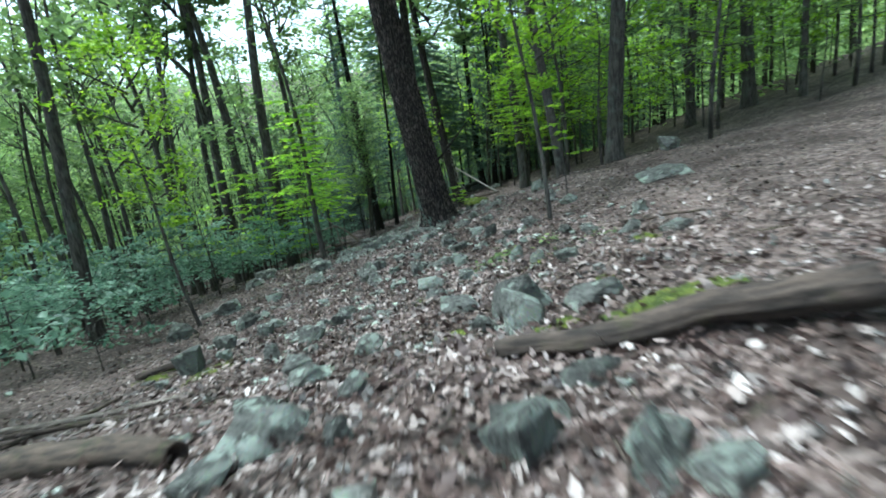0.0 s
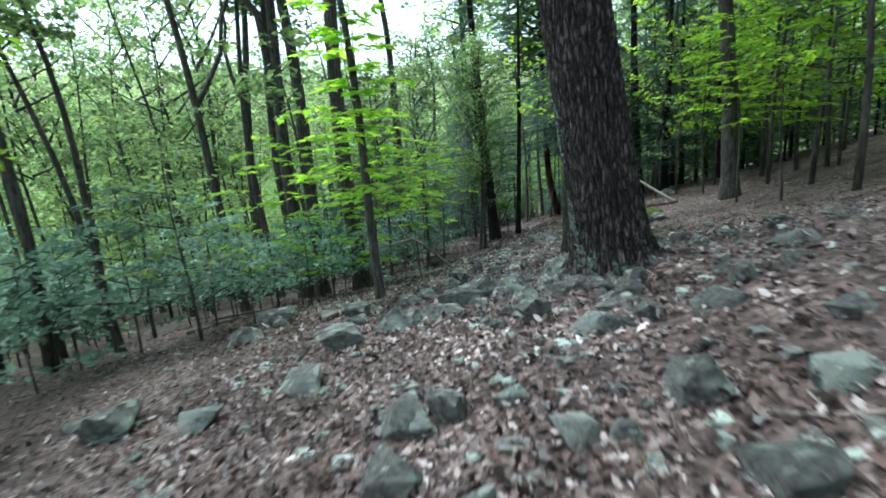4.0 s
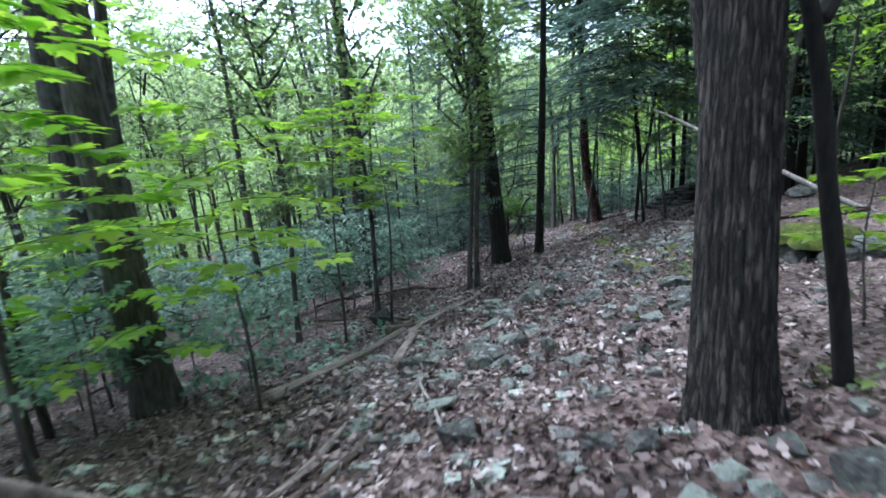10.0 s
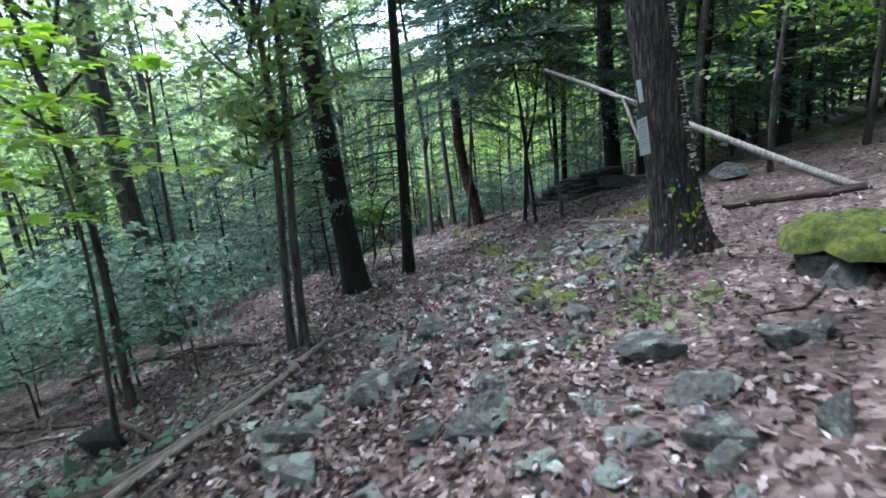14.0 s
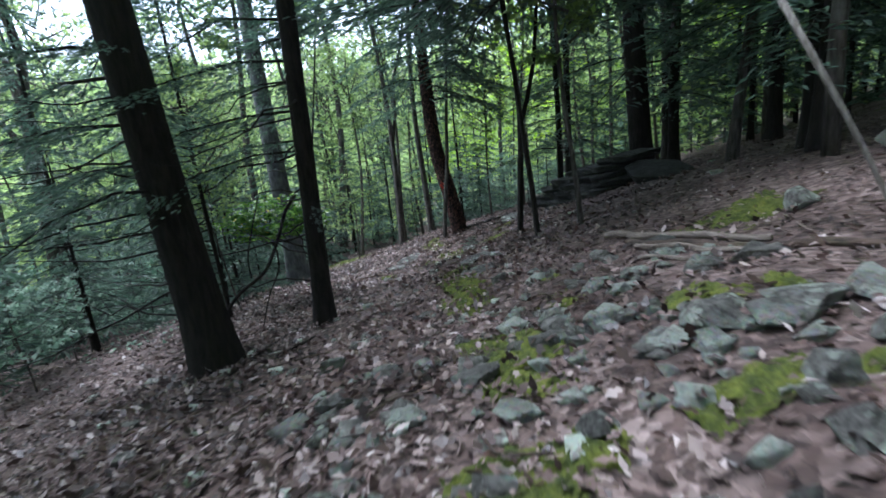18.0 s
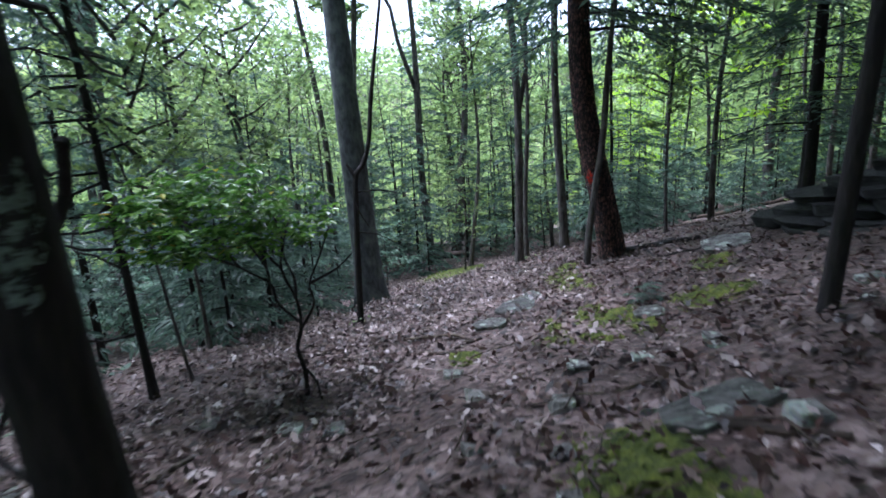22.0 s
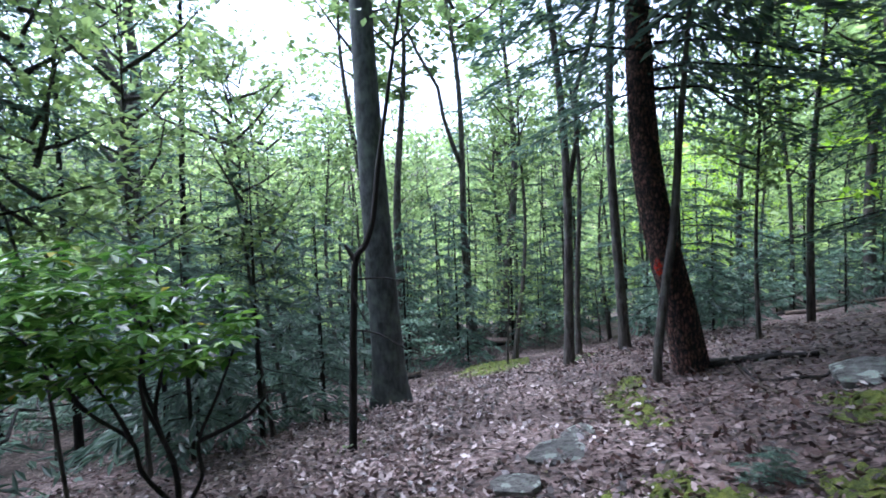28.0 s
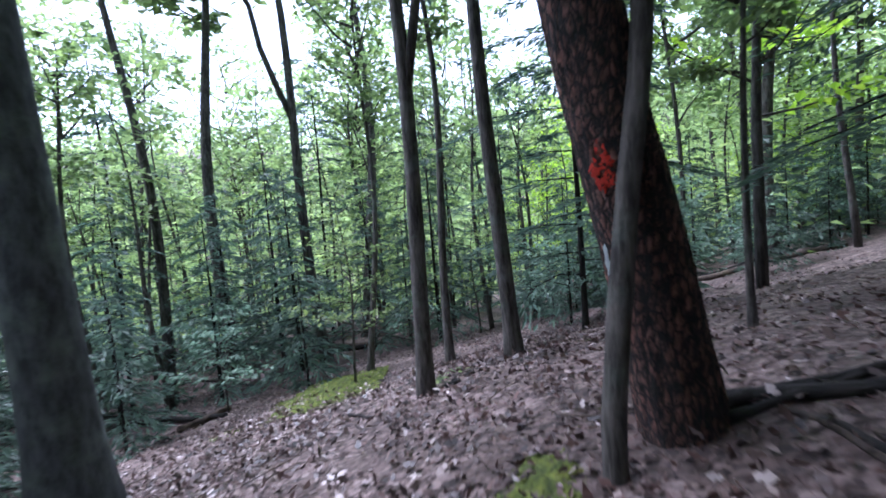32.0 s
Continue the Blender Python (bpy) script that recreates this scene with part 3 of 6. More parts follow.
def make_hemlock(seed, h, lo, boughs, spread, per, size=1.0, sector=None):
    rng = np.random.default_rng(seed)
    wood, leaves = [], []
    for k in range(boughs):
        z = h * (lo + (0.98 - lo) * (k + rng.uniform(0, 1)) / boughs)
        reach = spread * (1.08 - 0.9 * (z / h - lo) / (1 - lo)) * rng.uniform(0.65, 1.1) + 0.25
        az = k * 2.4 + rng.uniform(-0.5, 0.5)
        if sector:  # boughs on the open side only, lower down
            az = sector[0] + (az % 6.283) / 6.283 * (sector[1] - sector[0])
        s = np.linspace(0, 1, 8)
        p = np.stack([np.cos(az) * reach * s, np.sin(az) * reach * s, z + reach * (0.16 * s - 0.42 * s ** 2)], -1)
        p[1:] += np.cumsum(rng.normal(0, reach * 0.018, (7, 3)), 0)
        wood.append(tube(p[::2], ((0.007 * reach + 0.004) * (1 - 0.85 * s))[::2], 3))
        n = int(per * reach)
        w = rng.uniform(0.18, 1.0, n)
        i = np.minimum((w * 7).astype(int), 6)
        base = p[i] + (p[i + 1] - p[i]) * (w * 7 - i)[:, None]
        lat = np.array([-np.sin(az), np.cos(az), 0])
        sg = rng.choice([-1.0, 1.0], n)
        off = np.abs(rng.normal(0, 0.16, n)) * reach * (1.15 - 0.6 * w)
        c = base + lat * (sg * off)[:, None] + np.array([0, 0, -1.0]) * (off * 0.25)[:, None] + rng.normal(0, 0.02, (n, 3))
        al = lat * sg[:, None] * 0.8 + np.array([np.cos(az), np.sin(az), -0.25]) + rng.normal(0, 0.25, (n, 3))
        leaves.append(diamonds(c, al, rng.normal(0, 0.3, (n, 3)) + np.array([0, 0, 1.0]), size * rng.uniform(0.14, 0.30, n), size * rng.uniform(0.035, 0.07, n)))
    v, f = joined(wood)
    lv = np.concatenate([a for a, _ in leaves])
    return v, f, lv, np.arange(len(lv)).reshape(-1, 4)


HEMS = []
for seed, h, lo, boughs, spread, per in ((21, 15, 0.10, 62, 2.7, 52), (22, 11, 0.08, 52, 2.4, 60), (23, 5.0, 0.06, 30, 1.5, 54), (24, 3.0, 0.05, 22, 1.1, 56), (25, 16, 0.10, 60, 2.8, 50)):
    v, f, lv, lf = make_hemlock(seed, h, lo, boughs, spread, per)
    HEMS.append((h, mesh_of("bough_frame", v, f, BARK_DARK), mesh_of("needle_foliage", lv, lf, NEEDLE, False)))

FINE = []
for seed, lo, boughs, per, sector in ((26, 0.12, 48, 190, (1.5, 4.2)), (27, 0.17, 46, 190, (1.5, 3.9))):
    v, f, lv, lf = make_hemlock(seed, 15, lo, boughs, 2.5, per, 0.55, sector)
    FINE.append((15, mesh_of("bough_frame", v, f, BARK_DARK), mesh_of("needle_foliage", lv, lf, NEEDLE, False)))
# dense hemlock top, set above view to cast shade
v, f, lv, lf = make_hemlock(28, 12, 0.34, 60, 3.2, 80)
SHADE_BOUGHS = (12, mesh_of("bough_frame", v, f, BARK_DARK), mesh_of("needle_foliage", lv, lf, NEEDLE, False))
BRIGHT_CROWN = []
for ph, wood, leaf in CROWNS:
    leaf = leaf.copy()
    leaf.materials[0] = LEAF_BRIGHT
    BRIGHT_CROWN.append((ph, wood, leaf))
COUNT = [100]


def trunk_of(tree, h, d, lx, ly, mat, bend=1.0, sides=14, rings=22, ridge=0.06, roots=0, name="trunk", label=""):
    COUNT[0] += 1
    rng = np.random.default_rng(COUNT[0])
    s = np.r_[0, 0.008, 0.02, 0.045, np.linspace(0.08, 1, rings - 4)]
    line = trunk_line(h, lx, ly, bend, rng, 60)
    pts = np.stack([np.interp(s, np.linspace(0, 1, 60), line[:, k]) for k in range(3)], -1)
    pts[0, 2] -= 0.25
    rad = 0.9 * d / 2 * ((1 - s) ** 0.7 * 0.94 + 0.06) * (1 + 0.45 * np.exp(-s * h / (0.5 * d + 0.12)))
    return part(name, mesh_of(name, *tube(pts, rad, sides, ridge, COUNT[0]), mat), tree, label), pts


def set_crown(tree, proto, h, lx, ly, turn, parts=("branch_frame", "crown"), wide=1.0):
    ph, wood, leaf = proto
    k = h / ph
    for nm, me in zip(parts, (wood, leaf)):
        ob = part(nm, me, tree)
        m = Matrix.Identity(4)
        m[0][2], m[1][2] = lx * 0.72, ly * 0.72
        ob.matrix_local = m @ Matrix.Rotation(turn, 4, "Z") @ Matrix.Diagonal((k * wide, k * wide, k, 1))


def forest_tree(x, y, d, lx=0.0, ly=0.0, label="tall broadleaf forest tree with gray-brown bark", mat=None, h=None, group="forest trees", far=False):
    rng = np.random.default_rng(int(abs(x * 131 + y * 17) * 10))
    h = h or 12 + 14 * min(d, 0.55) + rng.uniform(-1, 2)
    t = empty("broadleaf_tree", x, y, gz(x, y), label, "tree", group)
    trunk, pts = trunk_of(t, h, d, lx, ly, mat or BARK, 1.8, 9 if far else 14, 18 if far else 22)
    if rng.random() < 0.45:
        k = rng.integers(7, 12)
        p, r = limb(pts[k], rng.uniform(0, 6.3), rng.uniform(0.9, 1.25), h * 0.5, d * 0.27, rng, 9)
        part("limb", mesh_of("limb", *tube(p, r, 8), mat or BARK), t)
    proto = FAR_CROWNS[rng.integers(4)] if far else HIGH_CROWNS[rng.integers(3)]
    above = x > trail_x(y) + 2 and not far
    set_crown(t, proto, h, lx, ly, rng.uniform(0, 6.3), wide=1.0 if far else 1.7 if above else 1.2)
    if above:  # an extra, wider crown added to shade the upper slope
        set_crown(t, HIGH_CROWNS[rng.integers(3)], h * 0.95, lx, ly, rng.uniform(0, 6.3), wide=2.4)
    return t


def sapling(x, y, d, lx=0.0, ly=0.0, label="slender young tree with a thin dark stem", h=None):
    rng = np.random.default_rng(int(abs(x * 57 + y * 91) * 10))
    h = h or 3.5 + 32 * min(d, 0.2)
    t = empty("young_tree", x, y, gz(x, y), label, "young tree", "young trees")
    trunk_of(t, h, d, lx, ly, BARK, 1.6, 9, 16, 0.03)
    set_crown(t, HIGH_CROWNS[1] if (y > 27 or y < 14) and d > 0.12 else (BRIGHT_CROWN if y < 14 else CROWNS)[3 if h > 7 else 1], h, lx, ly, rng.uniform(0, 6.3))
    return t


def hemlock(x, y, d, lx=0.0, ly=0.0, label="dark hemlock with drooping needle boughs", near=False):
    rng = np.random.default_rng(int(abs(x * 77 + y * 31) * 10))
    h = 9 + 14 * min(d, 0.6)
    t = empty("hemlock_tree", x, y, gz(x, y), label, "hemlock", "hemlocks")
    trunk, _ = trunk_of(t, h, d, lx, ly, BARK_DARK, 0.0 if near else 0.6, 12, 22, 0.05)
    if near:
        for k in range(13):  # dead lower branches
            z = 0.7 + 0.21 * k
            p, r = limb(np.array([lx * z, ly * z, z]), rng.uniform(1.9, 4.0), rng.uniform(-0.35, 0.12), rng.uniform(1.1, 2.9), 0.016, rng, 8)
            part("dead_branch", mesh_of("dead_branch", *tube(p, r, 5), BARK_DARK), t)
    if near and 0.2 < d < 0.4:
        bark_patch(trunk, lx, ly, -48, 1.52, 0.17, 0.34, LICHEN, "pale bare patch on the dark bark", "bare_patch", 4)
    set_crown(t, FINE[d < 0.4] if near else HEMS[4 if d > 0.2 else 0], h, lx, ly, 0 if near else rng.uniform(0, 6.3), ("bough_frame", "needle_foliage"), 1.0)
    return t


def furrowed(pts, radii, sides, deep, seed, count):
    """A trunk with long uneven bark ridges and dark furrows between them."""
    v, q = tube(pts, radii, sides)
    n = len(pts)
    r2 = np.random.default_rng(seed)
    th = np.linspace(0, 2 * np.pi, sides, endpoint=False)[None]
    z = np.asarray(pts)[:, 2:3]
    wander = sum(r2.uniform(0.3, 0.7) / k * np.sin(k * 1.7 * z + r2.uniform(0, 6.3) + 2 * np.sin(3 * th + k)) for k in (1, 2, 4, 7))
    a = np.abs(np.sin(count * 0.5 * th + wander * 2.2))
    b = np.abs(np.sin(count * 0.31 * th - wander * 1.7 + 1.3 * np.sin(5.1 * z)))
    cross = np.abs(np.sin(9 * z + 3 * np.sin(7 * th) + 2 * np.sin(count * 0.5 * th)))
    relief = np.clip(a * 1.7, 0, 1) * 0.6 + np.clip(b * 1.6, 0, 1) * 0.3 + np.clip(cross * 2, 0, 1) * 0.1 + r2.normal(0, 0.05, (n, sides))
    centre = np.repeat(np.asarray(pts), sides, 0)
    out = v - centre
    v = centre + out * (1 + deep * (relief.reshape(-1, 1) - 0.7))
    return v, q


def big_trunk(tree, h, d, lx, ly, mat, sides, rings, deep, seed, count, flare=0.45, reach=4.5):
    s = np.r_[-0.25 / h, np.linspace(0, reach / h, rings), np.linspace(reach / h, 1, 14)[1:]]
    pts = np.stack([lx * h * s * (1 - 0.35 * s), ly * h * s * (1 - 0.35 * s), s * h], -1)
    rad = 0.92 * d / 2 * (np.clip(1 - s, 0, 1) ** 0.7 * 0.94 + 0.06) * (1 + flare * np.exp(-np.clip(s, 0, 1) * h / 0.45))
    v, q = furrowed(pts, rad, sides, deep, seed, count)
    th = np.tile(np.linspace(0, 2 * np.pi, sides, endpoint=False), len(pts))
    zz = np.repeat(pts[:, 2], sides)
    root = 1 + 0.35 * np.clip(np.sin(5 * th + seed) , 0, 1) ** 2 * np.exp(-np.clip(zz, 0, 9) / 0.22)
    c = np.repeat(pts, sides, 0)
    v = c + (v - c) * np.stack([root, root, np.ones_like(root)], -1)
    return part("trunk", mesh_of("trunk", v, q, mat), tree)


def oak(x, y, d, lx, ly):
    t = empty("oak_tree", x, y, gz(x, y), "massive old oak with deeply ridged dark bark", "tree")
    trunk = big_trunk(t, 20, d, lx, ly, BARK_OAK, 230, 190, 0.19, 3, 38, 0.30)
    for k, (face, z, w, h) in enumerate(((176, 1.75, 0.30, 0.6), (-176, 0.7, 0.24, 0.5), (-160, 0.25, 0.26, 0.35), (-98, 0.10, 0.20, 0.26), (-62, 0.16, 0.16, 0.26), (-135, 0.20, 0.12, 0.30))):
        bark_patch(trunk, lx, ly, face, z, w, h, LICHEN, "pale lichen patch", seed=k)
    set_crown(t, CROWNS[2], 20, lx, ly, 1.0, wide=1.35)


def ridged_tree(x, y, d, lx, ly):
    t = empty("ridged_tree", x, y, gz(x, y), "straight tree with coarse ridged brown bark beside the trail", "tree")
    big_trunk(t, 17, d * 0.93, lx, ly, BARK_TAN, 130, 130, 0.14, 12, 30, 0.12, 4.0)
    set_crown(t, CROWNS[2], 19, lx, ly, 2.0)


def gray_tree(x, y, d, lx, ly):
    t = empty("beech_tree", x, y, gz(x, y), "tall beech with smooth pale gray bark", "tree")
    trunk_of(t, 19, d, lx, ly, BARK_GRAY, 0.4, 24, 40, 0.03)
    set_crown(t, HIGH_CROWNS[2], 20, lx, ly, 2.0, wide=1.3)


FUNGUS_V, FUNGUS_F = [(0, 0, 0.006)], []
for k in range(9):
    a = math.pi * k / 8
    FUNGUS_V += [(math.cos(a), math.sin(a) * 0.8, 0.0), (math.cos(a) * 0.7, math.sin(a) * 0.55, -0.35)]
for k in range(8):
    i = 1 + 2 * k
    FUNGUS_F += [(0, i, i + 2), (i, i + 1, i + 3, i + 2)]
FUNGUS = mesh_of("bracket_fungus", np.array(FUNGUS_V) * 0.019, FUNGUS_F, plain_material("pale_fungus", (0.66, 0.62, 0.57)))


def vine_tree(x, y, d, lx, ly):
    t = empty("creeper_tree", x, y, gz(x, y), "rough brown tree with rows of pale bracket fungus", "tree")
    trunk = big_trunk(t, 18, d, lx, ly, BARK_TAN, 130, 110, 0.09, 8, 34, 0.5, 3.6)
    set_crown(t, CROWNS[2], 19, lx, ly, 3.0)
    r2 = np.random.default_rng(4)
    for k in range(200):
        col = r2.integers(0, 5)
        z = r2.uniform(0.5, 3.6)
        a = radians((-52, -40, -28, -16, -68)[col]) + r2.normal(0, 0.05)
        r = 0.475 * d * (1 - 0.03 * z) * (1 + 0.5 * math.exp(-z / 0.45)) + 0.004
        ob = part("bracket_fungus", FUNGUS, trunk)
        ob.matrix_local = Matrix.Translation((lx * z * (1 - 0.35 * z / 18) + r * math.cos(a), ly * z + r * math.sin(a), z)) @ Matrix.Rotation(a - math.pi / 2, 4, "Z") @ Matrix.Diagonal((*(r2.uniform(1.0, 2.1) * np.ones(3)), 1))
    n = 90
    a, z = r2.uniform(-2.6, 0.3, n), np.abs(r2.normal(0, 0.55, n)) + 0.03
    r = 0.49 * d * (1 + 0.5 * np.exp(-z / 0.45)) + r2.uniform(0, 0.05, n)
    c = np.stack([lx * z + r * np.cos(a), ly * z + r * np.sin(a), z], -1)
    v, f = lobed(c, unit(r2, n) - np.array([0, 0, 0.6]), np.stack([np.cos(a), np.sin(a), 0.4 + 0 * a], -1), r2.uniform(0.03, 0.055, n))
    part("creeper", mesh_of("creeper", v, f, LITTER, False), t, "dry brown creeper leaves")
    n = 12
    a, z = r2.uniform(-2.2, -1.0, n), r2.uniform(0.3, 0.9, n)
    c = np.stack([lx * z + (0.55 * d + 0.02) * np.cos(a), ly * z + (0.55 * d + 0.02) * np.sin(a), z], -1)
    v, f = lobed(c, unit(r2, n) - np.array([0, 0, 0.6]), np.stack([np.cos(a), np.sin(a), 0.5 + 0 * a], -1), r2.uniform(0.05, 0.09, n))
    part("green_creeper", mesh_of("green_creeper", v, f, LEAF_BRIGHT, False), t, "fresh green creeper leaves")


def smooth_line(pts, per=6):
    """A smooth line through the given points."""
    p = np.asarray(pts, float)
    out = []
    for i in range(len(p) - 1):
        a, b, c, d = p[max(i - 1, 0)], p[i], p[i + 1], p[min(i + 2, len(p) - 1)]
        for s in np.linspace(0, 1, per, endpoint=False):
            out.append(0.5 * (2 * b + (c - a) * s + (2 * a - 5 * b + 4 * c - d) * s * s + (3 * b - a - 3 * c + d) * s ** 3))
    return np.array(out + [p[-1]])


def stem_mesh(name, r0, r1, pts, mat, sides=10, rise=0.0, sink=0.0, ridge=0.05, flare=0.0):
    p = np.asarray(pts, float)
    if rise:
        d = p[-1] - p[-2]
        p = np.vstack([p, p[-1] + d / np.linalg.norm(d) * rise * 0.5, p[-1] + d / np.linalg.norm(d) * rise])
    if sink:
        p = np.vstack([p[0] - np.array([0, 0, sink]), p])
    q = smooth_line(p)
    s = np.linspace(0, 1, len(q))
    rad = (r0 + (r1 - r0) * s if not rise else np.interp(s, [0, 0.7, 1], [r0, r1, r1 * 0.25])) * (1 + flare * np.exp(-s * 14))
    return mesh_of(name, *tube(q, rad, sides, ridge, len(q)), mat)


def bent_tree(name, label, mat, stems, leafy=0, leaf=None, category="young tree", sides=10, flare=0.3):
    """A tree whose trunk and limbs follow the given world lines: (name, r0, r1, rise, points)."""
    base = np.array(stems[0][4][0])
    t = empty(name, *base, label, category)
    r2 = np.random.default_rng(int(abs(base[0] * 100)))
    for k, (nm, r0, r1, rise, pts) in enumerate(stems):
        p = np.array(pts) - base
        part(nm, stem_mesh(nm, r0, r1, p, mat, sides if k == 0 else 7, rise, max(0.2, base[2] - gz(base[0], base[1]) + 0.25) if k == 0 else 0, flare=flare if k == 0 else 0), t)
    if leafy:
        top = np.array(stems[0][4][-1]) - base
        cl = [leaf_cloud(r2, top + np.array([0, 0, stems[0][3] * w]) + r2.normal(0, 0.5, 3) * np.array([1, 1, 0.4]), 0.9, leafy // 8, 0.16)[0] for w in np.linspace(0.3, 1.1, 8)]
        v = np.concatenate(cl)
        part("foliage", mesh_of("foliage", v, np.arange(len(v)).reshape(-1, 4), leaf or LEAF, False), t)
    return t


def bark_patch(trunk, lx, ly, face, z, w, h, mat, label, name="lichen_patch", seed=1):
    """A thin uneven patch lying on a trunk's bark; face: heading from the axis, degrees; lx, ly: lean."""
    me = trunk.data
    tree = BVHTree.FromPolygons([v.co for v in me.vertices], [p.vertices[:] for p in me.polygons])
    r2 = np.random.default_rng(seed)
    out = Vector((math.cos(radians(face)), math.sin(radians(face)), 0))
    side = Vector((-out.y, out.x, 0))
    ph = r2.uniform(0, 6.3, 3)
    v, f, n = [], [], 40
    for k in range(5):
        for j in range(n if k else 1):
            a = 2 * math.pi * j / n
            e = k / 4 * (1 + 0.22 * math.sin(3 * a + ph[0]) + 0.16 * math.sin(5 * a + ph[1]) + 0.12 * math.sin(9 * a + ph[2]) + 0.10 * math.sin(15 * a + ph[0]))
            zz = z + h / 2 * e * math.sin(a)
            p = Vector((lx * zz, ly * zz, zz)) + side * (w / 2 * e * math.cos(a))
            hit = tree.ray_cast(p + out * 1.2, -out)[0]
            v.append((hit if hit else p) + out * (0.009 - 0.007 * (k == 4)))
    for j in range(n):
        f.append((0, 1 + j, 1 + (j + 1) % n))
        for k in range(3):
            a, b = 1 + k * n + j, 1 + k * n + (j + 1) % n
            f.append((a, a + n, b + n, b))
    return part(name, mesh_of(name, v, f, mat), trunk, label)


oak(1.74, 3.45, 0.93, -0.160, 0.000)
sapling(-1.70, 6.24, 0.20, -0.052, 0.000)
for x, y, d in ((3.4, -12.4, 0.34), (6.6, -11.0, 0.42), (0.4, -14.5, 0.30), (-3.6, -13.6, 0.36)):  # unseen trees added behind the start of the walk
    forest_tree(x, y, d)
forest_tree(-4.73, 14.08, 0.55, -0.043, 0.001)
forest_tree(-5.97, 15.95, 0.42, -0.033, 0.001)
sapling(-4.72, 1.25, 0.09, -0.16, 0.001)
forest_tree(-7.56, 17.97, 0.36, -0.05, 0.0)
forest_tree(-7.16, 13.21, 0.34, -0.11, 0.0)
forest_tree(6.20, 4.10, 0.35, -0.172, 0.003)
forest_tree(9.09, 13.15, 0.55, -0.106, 0.002)
forest_tree(15.61, 5.81, 0.55, -0.069, 0.015)
forest_tree(14.74, 8.00, 0.44, 0.059, -0.013)
forest_tree(7.61, 3.32, 0.55, 0.058, -0.013)
sapling(2.54, -1.86, 0.10, -0.095, 0.021)
forest_tree(-7.37, 2.82, 0.36, 0.039, -0.008)
sapling(-7.41, 7.17, 0.20, -0.076, 0.017)
ridged_tree(2.77, 9.13, 0.52, 0.022, 0.085)
sapling(1.22, 17.32, 0.14, 0.049, 0.004)
sapling(1.40, 17.39, 0.15, 0.040, 0.003)
hemlock(2.26, 20.84, 0.56, -0.076, -0.021, near=True)
hemlock(3.52, 21.67, 0.29, 0.036, -0.101, near=True)
forest_tree(-2.96, 11.97, 0.55, -0.019, -0.001)
forest_tree(-5.31, 14.69, 0.55, -0.062, -0.003)
forest_tree(-1.90, 21.75, 0.49, -0.069, -0.005)
sapling(-2.44, 15.86, 0.13, 0.009, 0.001)
sapling(-1.00, 17.35, 0.14, -0.005, -0.000)
forest_tree(-9.31, 21.30, 0.55, 0.046, 0.003)
vine_tree(6.22, 15.60, 0.57, -0.161, 0.032)
hemlock(10.43, 20.58, 0.29, 0.021, 0.002)
sapling(7.41, 21.52, 0.09, -0.070, 0.010)
hemlock(11.40, 25.83, 0.60, -0.062, 0.009)
hemlock(15.48, 30.24, 0.60, -0.035, 0.005)
forest_tree(10.39, 21.93, 0.19, 0.080, -0.012)
hemlock(10.10, 20.20, 0.24, 0.038, -0.008)
gray_tree(2.30, 31.90, 0.75, -0.033, -0.004)
forest_tree(6.05, 32.62, 0.23, -0.012, -0.001)
sapling(6.63, 36.17, 0.20, -0.006, -0.001)
forest_tree(7.38, 33.59, 0.26, -0.019, -0.002)
sapling(11.00, 47.05, 0.20, -0.016, -0.002)
sapling(8.99, 30.79, 0.08, -0.018, -0.002)
hemlock(1.62, 24.60, 0.09, -0.037, -0.004, near=True)
sapling(1.72, 25.10, 0.04, -0.188, -0.021)
sapling(1.13, 26.53, 0.06, -0.023, -0.003)
sapling(0.97, 29.43, 0.09, -0.165, -0.019)
sapling(-0.11, 32.00, 0.12, -0.126, -0.014)
forest_tree(2.99, 43.05, 0.40, -0.072, -0.008)
forest_tree(3.95, 47.86, 0.55, 0.089, 0.010)
forest_tree(-0.26, 43.85, 0.51, -0.011, 0.001)
forest_tree(-1.29, 41.36, 0.37, 0.000, -0.000)
sapling(4.77, 39.05, 0.20, 0.107, -0.008)
sapling(-1.46, 38.55, 0.19, -0.048, 0.003)
forest_tree(24.47, 51.91, 0.55, 0.067, -0.005)

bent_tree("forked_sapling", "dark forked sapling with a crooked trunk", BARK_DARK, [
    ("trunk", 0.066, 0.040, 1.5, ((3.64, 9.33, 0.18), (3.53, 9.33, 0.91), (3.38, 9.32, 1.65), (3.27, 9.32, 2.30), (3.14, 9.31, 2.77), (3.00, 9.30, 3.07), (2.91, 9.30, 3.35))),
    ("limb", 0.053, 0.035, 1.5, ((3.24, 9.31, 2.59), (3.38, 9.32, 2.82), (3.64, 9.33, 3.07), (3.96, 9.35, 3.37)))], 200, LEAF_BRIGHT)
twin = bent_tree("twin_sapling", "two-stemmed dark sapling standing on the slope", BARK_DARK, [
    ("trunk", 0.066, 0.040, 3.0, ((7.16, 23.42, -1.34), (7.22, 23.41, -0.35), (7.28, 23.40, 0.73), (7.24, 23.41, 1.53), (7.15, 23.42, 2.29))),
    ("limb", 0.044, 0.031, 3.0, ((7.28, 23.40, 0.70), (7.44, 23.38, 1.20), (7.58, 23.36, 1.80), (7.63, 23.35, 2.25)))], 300)
